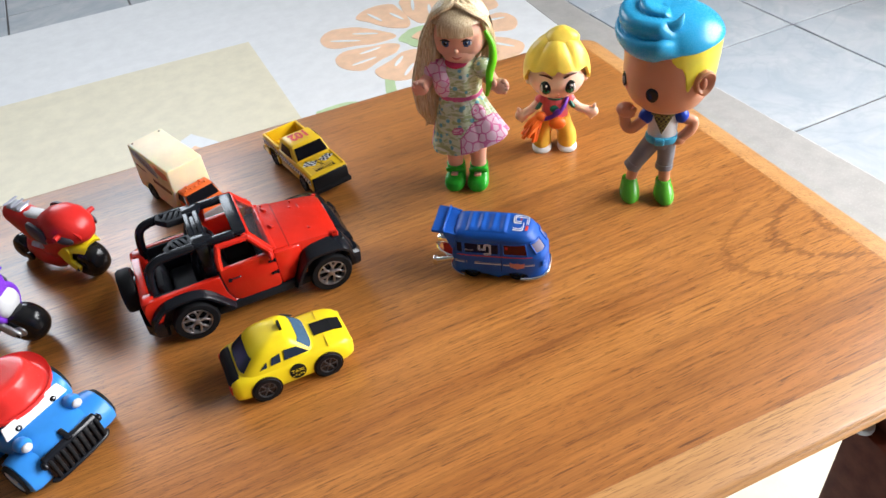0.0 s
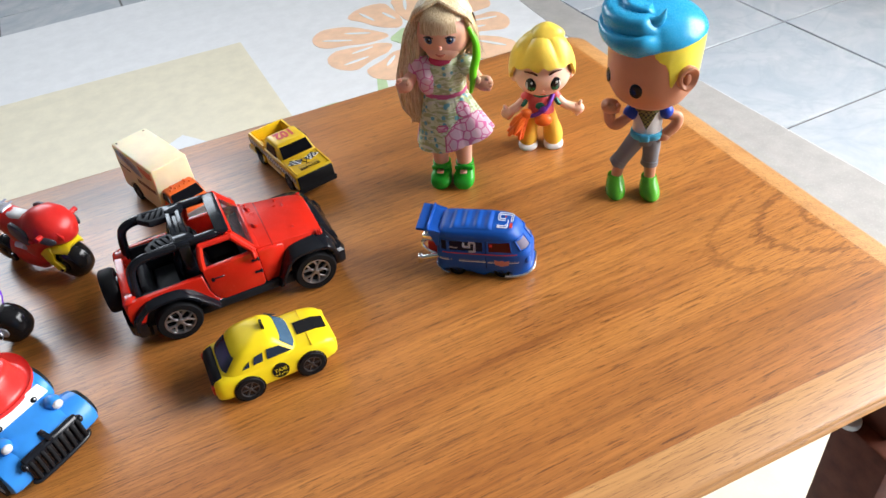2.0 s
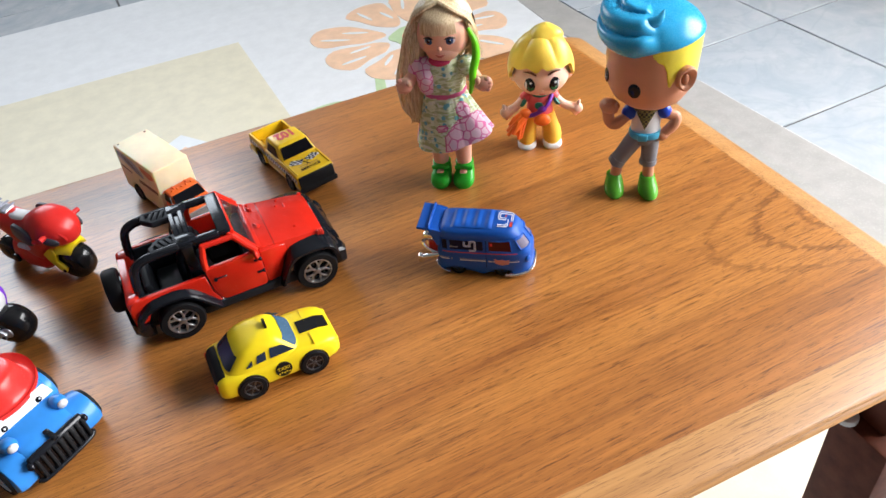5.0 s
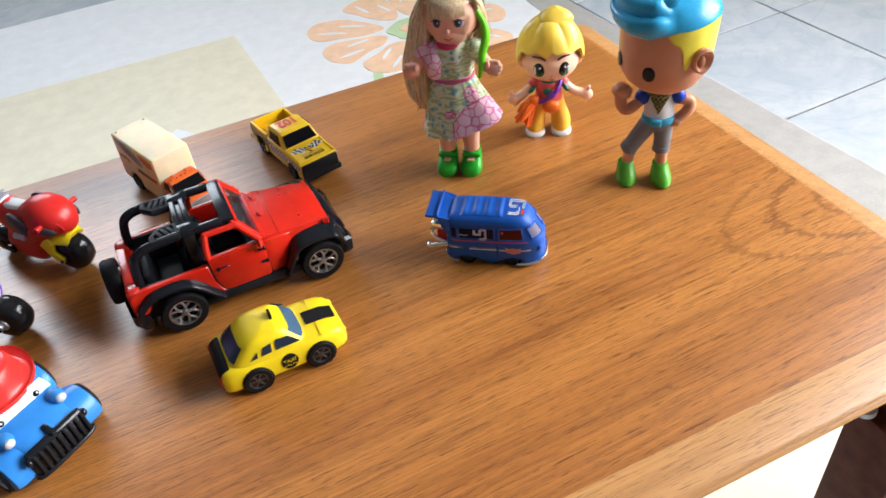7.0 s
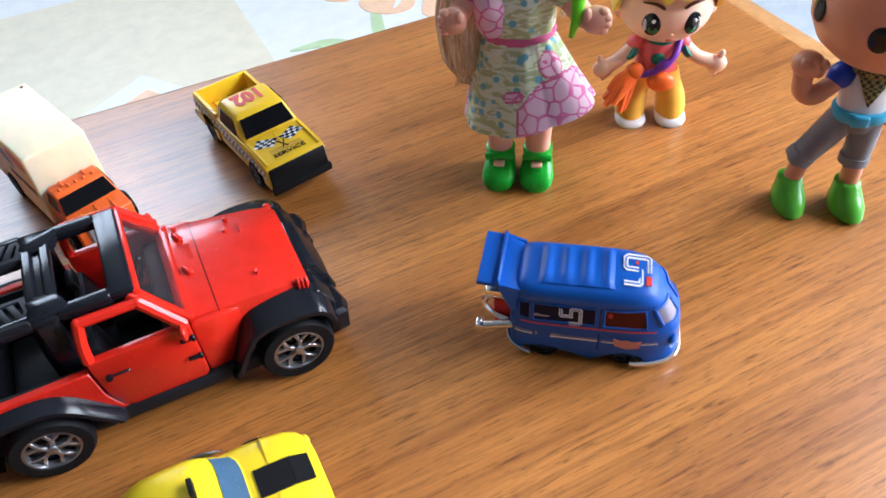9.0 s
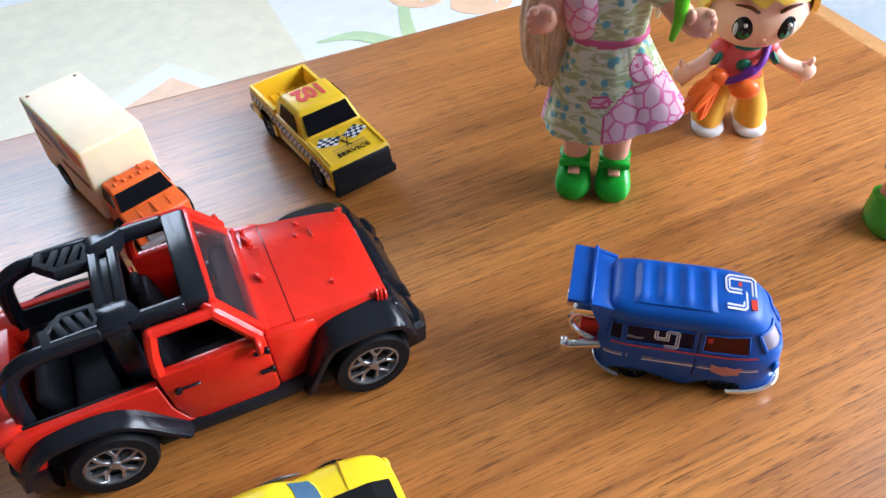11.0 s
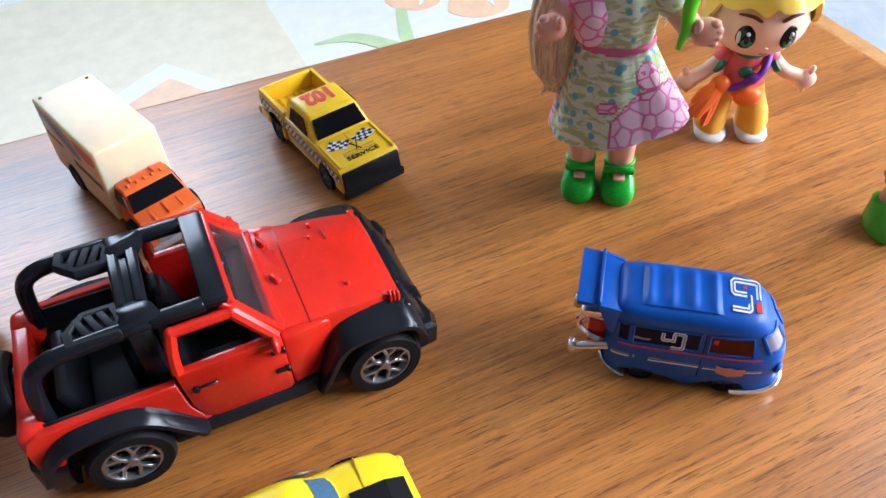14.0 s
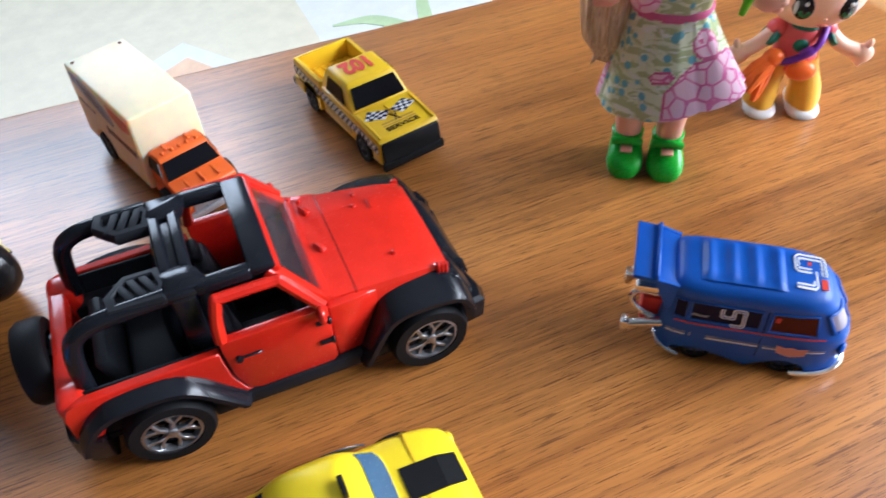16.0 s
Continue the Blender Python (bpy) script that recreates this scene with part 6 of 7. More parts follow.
        part("axle_bolt", cyl((rake - 0.0008, s * 0.0100, 0.0105), (rake - 0.0008, s * 0.0106, 0.0105), 0.0011, seg=10), M_BLACK, body)
    guard = []
    for i in range(hood):
        a = radians(185 - 9.4 * (hood - 1 - i))
        k = 0.55 + 0.45 * math.sin(math.pi * (i + 1.5) / (hood + 2))
        guard.append([(rake + (R + 0.0012 + d) * math.cos(a), y * k, R + (R + 0.0012 + d - 0.0022 * (abs(y) > 0.006)) * math.sin(a)) for y, d in ((-0.0100, 0.0), (-0.0092, 0.0022), (-0.0040, 0.0034), (0.0040, 0.0034), (0.0092, 0.0022), (0.0100, 0.0), (0.0040, 0.0008), (-0.0040, 0.0008))])
    part("front_mudguard", loft(guard), c_fork, body)
    if c_lamp:
        part("headlamp", ball((0.0080, 0, 0.0262), (0.0050, 0.0086, 0.0084), 24, 14), c_lamp, body, "round white headlamp")
        ringp = [(0.0070, 0.0098 * math.cos(a), 0.0262 + 0.0096 * math.sin(a)) for a in [2 * math.pi * j / 28 for j in range(29)]]
        part("lamp_rim", tube(ringp, 0.0020, 10, False), c_body, body)


M_PANEL = toy("dark_grey_panel_paint", (0.055, 0.055, 0.068), 0.4)
bike("toy_motorbike", pose(-0.0318, 0.4368, TOP, 0, 0, -46), "red toy motorbike with a yellow fork and fat black wheels", M_REDP, M_YELLOWT, None, M_BLACK)
bike("toy_motorbike", pose(-0.0680, 0.3965, TOP, 0, 0, -30), "purple toy motorbike with a white headlamp and silver fork", M_PURPLE, M_SILVER, M_GREYWHITE, M_SILVER, 0.014, 8)


# ---- the three plastic dolls: each one mesh ----
class Figure:
    """Collects shapes with their materials into one mesh. The figure looks along -y."""

    def __init__(self):
        self.bm, self.mats = B(), []

    def add(self, sub, material, m=None):
        if material not in self.mats:
            self.mats.append(material)
        join(self.bm, sub, self.mats.index(material), m)

    def limb(self, pts, radii, material, seg=12, m=None):
        line = bend(pts, 4)
        n = len(line) - 1
        rs = []
        for i in range(n + 1):
            f = i / n * (len(radii) - 1)
            k = min(int(f), len(radii) - 2)
            rs.append(radii[k] + (radii[k + 1] - radii[k]) * (f - k))
        self.add(tube(line, rs, seg), material, m)
        self.add(ball(pts[0], radii[0], 12, 8), material, m)
        self.add(ball(pts[-1], radii[-1], 12, 8), material, m)

    def done(self, name, m, label, category, group=""):
        ob = new(name, finish(self.bm, name, self.mats, 50))
        ob.matrix_world = m
        return tagged(ob, label, category, group)


def shell(c, r, keep, seg=40, rings=28, swell=None):
    """Part of a ball: the faces for which keep(direction) holds, pushed out by swell(direction)."""
    bm = B()
    bmesh.ops.create_uvsphere(bm, u_segments=seg, v_segments=rings, radius=1.0)
    bad = [f for f in bm.faces if not keep(f.calc_center_median().normalized())]
    bmesh.ops.delete(bm, geom=bad, context="FACES")
    for v in bm.verts:
        d = v.co.normalized()
        k = 1.0 + (swell(d) if swell else 0.0)
        v.co = Vector((c[0] + d.x * r[0] * k, c[1] + d.y * r[1] * k, c[2] + d.z * r[2] * k))
    return bm


def shoe(w, length, h, bar=True):
    """A rounded doll shoe pointing along -y from the heel at y = 0."""
    rows = []
    for y, ww, hh in ((0.0, 0.55, 0.85), (-0.06, 0.80, 1.0), (-0.25, 0.88, 0.98), (-0.45, 0.93, 0.80), (-0.65, 1.0, 0.68), (-0.82, 0.94, 0.56), (-0.94, 0.72, 0.42), (-1.0, 0.36, 0.26)):
        rows.append([(x, y * length, max(0.0, z)) for x, _, z in oval((0, 0, h * hh * 0.42), w / 2 * ww, h * hh * 0.55, 18, 2.5, "y")])
    return loft(rows)


def doll_girl():
    f = Figure()
    cx = -0.0025
    # shoes, legs
    for s, x in ((-1, -0.0098), (1, 0.0052)):
        f.add(shoe(0.0138, 0.0200, 0.0125), M_GREENSHOE, pose(x, 0.0092, 0))
        f.add(tube([(x - 0.0052, -0.001, 0.0102), (x, -0.0026, 0.0122), (x + 0.0052, -0.001, 0.0102)], 0.0016, 8), M_GREENSHOE)
        f.add(box(x - 0.0022, x + 0.0022, -0.0058, -0.0020, 0.0084, 0.0096, 0.0005), M_SKIN)
        f.add(loft([oval((x, 0.0030, z), r, r, 16) for z, r in ((0.008, 0.0048), (0.016, 0.0050), (0.026, 0.0058), (0.040, 0.0064))]), M_SKIN)
        f.add(loft([oval((x, 0.0035, z), r, r * 1.02, 16) for z, r in ((0.0085, 0.0058), (0.0128, 0.0060), (0.0133, 0.0054))]), M_GREENSHOE)
    # skirt: pleated, flared to one side, with a pink printed panel
    n, rows = 168, 40
    def skirt(i, j):
        a = 2 * math.pi * i / n                  # 0 along +x, -90 degrees to the front
        t = j / rows
        flare = 0.5 + 0.5 * math.cos(a - radians(-22))
        r = 0.0118 + (0.0205 - 0.0118) * t ** 0.85 + 0.0090 * flare ** 3 * t ** 1.5
        r *= 1 + 0.10 * (abs(math.sin(3.5 * a + 0.5)) ** 0.6 - 0.6) * (1 - 0.25 * t) * min(1, t * 5 + 0.35) + 0.02 * math.sin(17 * a) * (1 - t)
        hem = 0.0300 + 0.0110 * flare ** 3
        z = 0.0665 + (hem - 0.0665) * t
        return (cx + r * math.cos(a), 0.001 + r * math.sin(a) * 0.86, z)
    bm = B()
    vs = [[bm.verts.new(skirt(i, j)) for i in range(n)] for j in range(rows + 1)]
    inner = [[bm.verts.new((cx + (v.co.x - cx) * 0.96, v.co.y * 0.96, v.co.z + 0.0004)) for v in vs[j]] for j in (rows, rows - 14)]
    faces = []
    for j in range(rows):
        for i in range(n):
            faces.append((bm.faces.new((vs[j][i], vs[j][(i + 1) % n], vs[j + 1][(i + 1) % n], vs[j + 1][i])), i, j))
    for a, b in ((vs[rows], inner[0]), (inner[0], inner[1])):
        for i in range(n):
            bm.faces.new((a[i], a[(i + 1) % n], b[(i + 1) % n], b[i]))
    f.mats += [M_DRESS, M_PINK, M_PINKBAND]
    base = {M_DRESS: f.mats.index(M_DRESS), M_PINK: f.mats.index(M_PINK), M_PINKBAND: f.mats.index(M_PINKBAND)}
    sub = bm
    for g in sub.faces:
        g.material_index = base[M_DRESS]
    def printed(a, t):
        on = False
        if -88 < a < 12:
            u = (a + 88) / 100
            on = t > 0.46 + 0.26 * abs(2 * u - 1.0) ** 3
        head = ((a + 44) / 16) ** 2 + ((t - 0.315) / 0.165) ** 2 < 1
        foot = ((a + 92) / 12) ** 2 + ((t - 0.56) / 0.07) ** 2 < 1
        return (1 if head else 2 if on else 3 if foot else 0), (150 < a or a < -170) and t > 0.6

    for g, i, j in faces:
        a = (math.degrees(2 * math.pi * (i + 0.5) / n) + 180) % 360 - 180
        t = (j + 0.5) / rows
        k, back = printed(a, t)
        if k or back:
            g.material_index = base[M_PINK]
        if k and any(printed(a + da, t + dt)[0] != k for da, dt in ((2.2, 0), (-2.2, 0), (0, 0.026), (0, -0.026))) and t < 0.97:
            g.material_index = base[M_PINKBAND]
        if any(((a + c) / 2.6) ** 2 + ((t - 0.27) / 0.03) ** 2 < 1 for c in (38, 50)):
            g.material_index = base[M_PINKBAND]
        if t < 0.06:
            g.material_index = base[M_PINKBAND]
    me = bpy.data.meshes.new("t")
    sub.to_mesh(me)
    sub.free()
    f.bm.from_mesh(me)
    bpy.data.meshes.remove(me)
    # bodice, sleeves, collar
    def trunk(z, rx, ry, fold):
        return [(cx + rx * math.cos(a) * (1 + fold * math.sin(9 * a)), 0.0012 + ry * math.sin(a) * (1 + fold * math.sin(9 * a)), z) for a in [2 * math.pi * i / 48 for i in range(48)]]
    f.add(loft([trunk(0.0645, 0.0124, 0.0108, 0.01), trunk(0.070, 0.0128, 0.0112, 0.035), trunk(0.078, 0.0134, 0.0114, 0.04), trunk(0.0845, 0.0130, 0.0104, 0.03), trunk(0.0885, 0.0092, 0.0080, 0.01), trunk(0.0900, 0.0060, 0.0056, 0.0)]), M_DRESS)
    f.add(loft([trunk(0.0655, 0.0131, 0.0114, 0.0), trunk(0.0665, 0.0135, 0.0118, 0.0), trunk(0.0678, 0.0131, 0.0114, 0.0)]), M_PINKBAND)
    f.add(shell((cx - 0.0082, -0.0022, 0.0765), (0.0072, 0.0098, 0.0122), lambda d: True, 24, 16, lambda d: 0.03 * math.sin(9 * d.z)), M_PINK)
    f.add(ball((cx, -0.0035, 0.0882), (0.0070, 0.0068, 0.0036), 18, 8), M_MAGENTA)
    f.add(ball((cx - 0.0152, -0.0005, 0.0830), (0.0062, 0.0066, 0.0070), 18, 10, (0, 25, 0)), M_PINK)
    f.add(ball((cx + 0.0155, -0.0020, 0.0830), (0.0062, 0.0066, 0.0068), 18, 10, (0, -25, 0)), M_DRESS)
    # arms with stubby open palms
    f.limb([(cx - 0.0165, -0.0015, 0.0795), (cx - 0.0195, -0.0055, 0.0755), (cx - 0.0200, -0.0095, 0.0752)], [0.0042, 0.0040, 0.0034], M_SKIN)
    f.limb([(cx + 0.0180, -0.0040, 0.0795), (cx + 0.0220, -0.0095, 0.0770), (cx + 0.0240, -0.0125, 0.0775)], [0.0042, 0.0040, 0.0034], M_SKIN)
    for sx, px, py, pz in ((-1, -0.0240, -0.0105, 0.0748), (1, 0.0238, -0.0145, 0.0782)):
        f.add(ball((px, py, pz), (0.0052, 0.0036, 0.0048), 16, 10), M_SKIN)
        for k in range(4):
            f.add(ball((px + sx * (0.0022 + 0.0010 * (1.5 - abs(k - 1.5))), py - 0.0012, pz + 0.0036 - 0.0022 * k), (0.0019, 0.0018, 0.0014), 10, 6), M_SKIN)
        f.add(ball((px - sx * 0.0030, py - 0.0024, pz + 0.0030), (0.0016, 0.0018, 0.0024), 10, 6), M_SKIN)
    # head with a small printed face
    hx, hy, hz = cx + 0.0018, 0.0034, 0.1022
    f.limb([(cx, 0.002, 0.086), (hx, hy, 0.096)], [0.0050, 0.0050], M_SKIN)
    f.add(shell((hx, hy, hz), (0.0156, 0.0144, 0.0160), lambda d: True, 40, 28, lambda d: 0.05 * max(0, -d.y) * max(0, 0.25 - abs(d.z + 0.45)) * 4 * min(1, abs(d.x) * 1.6) - 0.05 * max(0, -d.z - 0.6)), M_SKIN)
    f.add(ball((hx, hy - 0.0048, hz - 0.0078), (0.0104, 0.0094, 0.0080), 28, 16), M_SKIN)
    f.add(ball((hx, hy - 0.0148, hz - 0.0040), (0.0015, 0.0016, 0.0013), 14, 8), M_SKIN)
    for s in (-1, 1):
        f.add(ball((hx + s * 0.0063, hy - 0.0124, hz - 0.0002), (0.0029, 0.0011, 0.0020), 18, 10, (0, s * 6, s * 24)), M_EYEPALE)
        f.add(ball((hx + s * 0.0061, hy - 0.0131, hz + 0.0001), (0.0023, 0.0008, 0.0023), 16, 10, (0, 0, s * 24)), M_EYEBLUE)
        f.add(ball((hx + s * 0.0061, hy - 0.0137, hz + 0.0002), (0.0011, 0.0004, 0.0011), 12, 8, (0, 0, s * 24)), M_EYE)
        f.add(ball((hx + s * 0.0061 + 0.0006, hy - 0.0141, hz + 0.0010), 0.0004, 8, 6), M_WHITE)
        f.add(tube(bend([(hx + s * 0.0034, hy - 0.0139, hz + 0.0014), (hx + s * 0.0062, hy - 0.0137, hz + 0.0024), (hx + s * 0.0092, hy - 0.0120, hz + 0.0012)], 4), [0.0003, 0.0004, 0.0005, 0.0006, 0.0006, 0.0006, 0.0005, 0.0004, 0.0002], 6), M_LASH)
    f.add(tube(bend([(hx - 0.0028, hy - 0.0138, hz - 0.0080), (hx, hy - 0.0145, hz - 0.0088), (hx + 0.0028, hy - 0.0138, hz - 0.0080)], 4), [0.0002, 0.0004, 0.0006, 0.0007, 0.0008, 0.0007, 0.0006, 0.0004, 0.0002], 6), M_LIP)
    # hair: skull cap, fringe, crown twist and long locks at one side
    f.add(shell((hx, hy + 0.0018, hz + 0.0028), (0.0186, 0.0172, 0.0186), lambda d: d.z > 0.42 or d.y > -0.05 + 0.45 * max(0, -d.z) * 0, 36, 24, lambda d: 0.03 * math.sin(13 * math.atan2(d.x, d.y))), M_HAIR)
    rnd = random.Random(11)
    def lock(pts, r0, seg=6):
        line = bend(pts, 5)
        k = len(line) - 1
        f.add(tube(line, [r0 * (0.9 if i == 0 else 1.0) * (1 - 0.62 * (i / k) ** 2.2) for i in range(k + 1)], seg), M_HAIR)
    for i in range(34):                          # fringe, cut straight
        x = -0.0100 + 0.0200 * i / 33
        yy = -0.0146 * math.sqrt(max(0.05, 1 - (x / 0.0168) ** 2))
        lock([(hx + x * 0.55, hy + yy * 0.62, hz + 0.0176), (hx + x * 0.90, hy + yy - 0.0014, hz + 0.0122), (hx + x * 1.02, hy + yy - 0.0020, hz + 0.0046 + rnd.uniform(-0.0003, 0.0003))], 0.0008, 6)
    for s in (-1, 1):                            # twist over the crown
        for i in range(7):
            lock([(hx, hy - 0.0078 + 0.0008 * i, hz + 0.0208 - 0.0003 * i), (hx + s * 0.0088, hy - 0.0108 + 0.0010 * i, hz + 0.0170), (hx + s * 0.0160, hy - 0.0064 + 0.0008 * i, hz + 0.0100), (hx + s * 0.0190, hy + 0.0005, hz - 0.001)], 0.0012)
    mass = bend([(hx - 0.0130, 0.0040, hz + 0.0110), (hx - 0.0168, 0.0036, hz - 0.0010), (hx - 0.0196, 0.0034, hz - 0.0150), (hx - 0.0222, 0.0034, hz - 0.0310), (hx - 0.0224, 0.0030, hz - 0.0460), (hx - 0.0200, 0.0024, hz - 0.0590)], 6)
    rings = []
    for i, q in enumerate(mass):
        w = i / (len(mass) - 1)
        rx, ry = between(w, [(0, 0.0040), (0.25, 0.0066), (0.6, 0.0090), (0.85, 0.0078), (1, 0.0042)]), between(w, [(0, 0.0060), (0.3, 0.0092), (0.6, 0.0086), (0.85, 0.0062), (1, 0.0028)])
        rings.append([(q.x + rx * math.cos(a) * (1 + 0.05 * math.sin(13 * a + 2 * w) + 0.03 * math.sin(29 * a)), q.y + ry * math.sin(a) * (1 + 0.05 * math.sin(13 * a + 2 * w) + 0.03 * math.sin(29 * a)), q.z) for a in [2 * math.pi * k / 96 for k in range(96)]])
    f.add(loft(rings), M_HAIR)
    for i in range(80):                          # finer locks over the mass
        u, w = rnd.random(), rnd.random()
        a = radians(140 + 75 * u)
        x0, y0 = hx + 0.0186 * math.cos(a), hy + 0.0162 * math.sin(a) * 0.8 + 0.001
        ex, ey = -0.0290 + 0.0110 * u + rnd.uniform(-0.0008, 0.0008), 0.0085 - 0.0110 * w
        lock([(hx + (x0 - hx) * 0.80, y0, hz + 0.012), (x0 - 0.0014, y0 + 0.0002, hz - 0.002), (x0 - 0.0030 - 0.0010 * w, y0 + 0.001, hz - 0.016), (ex * 0.98 - 0.0006, ey, hz - 0.032), (-0.0215 + rnd.uniform(-0.006, 0.006), 0.0028 + 0.3 * ey, 0.0400 + 0.012 * rnd.random())], 0.00055)
    for i in range(70):                          # locks down the back and the other side
        a = radians(rnd.uniform(-22, 150))
        x0, y0 = hx + 0.0184 * math.cos(a), hy + 0.0165 * math.sin(a)
        lock([(hx + (x0 - hx) * 0.80, hy + (y0 - hy) * 0.8, hz + 0.012), (x0 + 0.0006, y0 + 0.001, hz - 0.002), (x0 * 1.02, y0 + 0.002, hz - 0.016), (x0 * 0.9 - 0.003, y0 + 0.003, 0.074 + rnd.uniform(-0.006, 0.006))], 0.0013)
    for i in range(12):                          # loose wisps
        s = 1 if i % 4 else -1
        lock([(hx + s * 0.013, hy - 0.004, hz + 0.008), (hx + s * (0.0180 + rnd.uniform(0, 0.002)), hy - 0.004, hz + 0.001), (hx + s * (0.0205 + rnd.uniform(-0.001, 0.004)), hy - 0.005, hz - 0.006 - rnd.uniform(0, 0.010))], 0.00016, 5)
    # lime comb held against the hair
    comb = bend([(cx + 0.0180, -0.0060, 0.1080), (cx + 0.0216, -0.0082, 0.1010), (cx + 0.0222, -0.0105, 0.0930), (cx + 0.0204, -0.0135, 0.0860), (cx + 0.0200, -0.0165, 0.0800), (cx + 0.0186, -0.0175, 0.0735)], 4)
    k = len(comb) - 1
    f.add(tube(comb, [0.0008 + 0.0016 * math.sin(math.pi * min(1, (i + 1.5) / (k + 2))) for i in range(k + 1)], 10), M_LIME)
    f.done("doll", pose(0.2045, 0.4050, TOP, 0, 0, -33), "long-haired blonde doll in a green and pink printed dress", "doll", "dolls on the table")


def doll_small():
    f = Figure()
    for s, x in ((-1, -0.0090), (1, 0.0080)):
        f.add(shoe(0.0132, 0.0180, 0.0070), M_WHITE, pose(x, 0.0085, 0))
        f.add(loft([oval((x, 0.0004, 0.0030), 0.0062, 0.0082, 18), oval((x, 0.0006, 0.0062), 0.0066, 0.0080, 18), oval((x * 0.96, 0.0012, 0.0110), 0.0062, 0.0070, 18), oval((x * 0.72, 0.0018, 0.0180), 0.0054, 0.0060, 18), oval((x * 0.48, 0.0022, 0.0240), 0.0056, 0.0062, 18)]), M_PANTS)
    f.add(loft([oval((0, 0.0022, z), rx, ry, 22) for z, rx, ry in ((0.0200, 0.0086, 0.0070), (0.0240, 0.0088, 0.0072), (0.0310, 0.0082, 0.0068), (0.0360, 0.0080, 0.0064), (0.0385, 0.0048, 0.0045))]), M_CORAL)
    f.add(loft([oval((0.0004, 0.0015, z), rx, ry, 22) for z, rx, ry in ((0.0372, 0.0060, 0.0058), (0.0382, 0.0058, 0.0056), (0.0390, 0.0050, 0.0048))]), M_TEAL)
    f.add(ball((-0.0008, -0.0044, 0.0312), (0.0030, 0.0016, 0.0026), 14, 8), M_TEAL)
    # strap and pouch
    strap = bend([(0.0078, -0.0006, 0.0372), (0.0052, -0.0062, 0.0335), (0.0010, -0.0078, 0.0295), (-0.0060, -0.0068, 0.0255), (-0.0102, -0.0020, 0.0240)], 4)
    f.add(tube(strap, 0.0014, 8), M_VIOLET)
    f.add(ball((0.0012, -0.0074, 0.0300), (0.0036, 0.0020, 0.0022), 14, 8, (0, -32, 0)), M_VIOLET)
    f.add(ball((0.0012, -0.0070, 0.0218), (0.0058, 0.0034, 0.0042), 18, 10), M_ORANGEP)
    # orange pompom of flat tongues at one hip
    rnd = random.Random(4)
    for i in range(26):
        a = rnd.uniform(-1.1, 0.8)
        b = rnd.uniform(-0.7, 0.6)
        L = rnd.uniform(0.010, 0.0170)
        p = Vector((-0.0100 + rnd.uniform(-0.002, 0.002), -0.0050, 0.0252 + rnd.uniform(-0.002, 0.003)))
        d = Vector((-0.60 + 0.55 * a, -0.35 + 0.4 * b, -0.75)).normalized()
        f.add(tube([p, p + d * L * 0.55 + Vector((-0.0008, -0.001, 0.0006)), p + d * L], [0.0011, 0.0020, 0.0011], 7), M_ORANGEP)
    f.add(ball((-0.0098, -0.0050, 0.0262), (0.0042, 0.0034, 0.0036), 14, 8), M_ORANGEP)
    # arms spread out, open palms
    for s, hx_, hz_ in ((-1, -0.0205, 0.0262), (1, 0.0222, 0.0268)):
        f.add(ball((s * 0.0092, 0.0022, 0.0350), (0.0042, 0.0040, 0.0036), 14, 8, (0, s * 35, 0)), M_CORAL)
        f.add(tube([(s * 0.0108, 0.0008, 0.0322), (s * 0.0124, 0.0002, 0.0334)], 0.0040, 12), M_TEAL)
        f.limb([(s * 0.0100, 0.0018, 0.0338), (s * 0.0155, 0.0000, 0.0292), (hx_, -0.0006, hz_)], [0.0030, 0.0029, 0.0030], M_SKINP)
        f.add(ball((hx_ + s * 0.0016, -0.0010, hz_ - 0.0008), (0.0046, 0.0028, 0.0042), 14, 8), M_SKINP)
        f.add(ball((hx_ + s * 0.0030, -0.0014, hz_ + 0.0034), (0.0014, 0.0014, 0.0026), 10, 6, (0, s * 20, 0)), M_SKINP)
        f.add(ball((hx_ + s * 0.0010, -0.0014, hz_ - 0.0038), (0.0015, 0.0014, 0.0026), 10, 6, (0, -s * 20, 0)), M_SKINP)
    # head
    hx, hy, hz = 0.0012, 0.0040, 0.0515
    f.limb([(0.0006, 0.002, 0.036), (hx * 0.6, hy, 0.041)], [0.0034, 0.0034], M_SKINP)
    f.add(shell((hx, hy, hz), (0.0178, 0.0162, 0.0164), lambda d: True, 36, 24, lambda d: -0.10 * max(0, -d.z) ** 2 + 0.03 * (1 - abs(d.z))), M_SKINP)
    for s in (-1, 1):
        f.add(ball((hx + s * 0.0178, hy + 0.0008, hz - 0.0025), (0.0026, 0.0020, 0.0036), 14, 8), M_SKINP)
        e = (hx + s * 0.0078, hy - 0.0143, hz - 0.0012)
        f.add(ball((e[0], e[1], e[2]), (0.0038, 0.0011, 0.0048), 22, 12, (0, 0, s * 25)), M_EYE)
        f.add(ball((e[0] + s * 0.0023, e[1] + 0.0005, e[2] - 0.0004), (0.0009, 0.0010, 0.0027), 18, 10, (0, 0, s * 27)), M_WHITE)
        f.add(ball((e[0] - s * 0.0004, e[1] - 0.0006, e[2] - 0.0003), (0.0028, 0.0009, 0.0040), 18, 10, (0, 0, s * 22)), M_EYE)
        f.add(ball((e[0] - s * 0.0004, e[1] - 0.0010, e[2] - 0.0019), (0.0021, 0.0007, 0.0018), 16, 8, (0, 0, s * 22)), M_EYEGREEN)
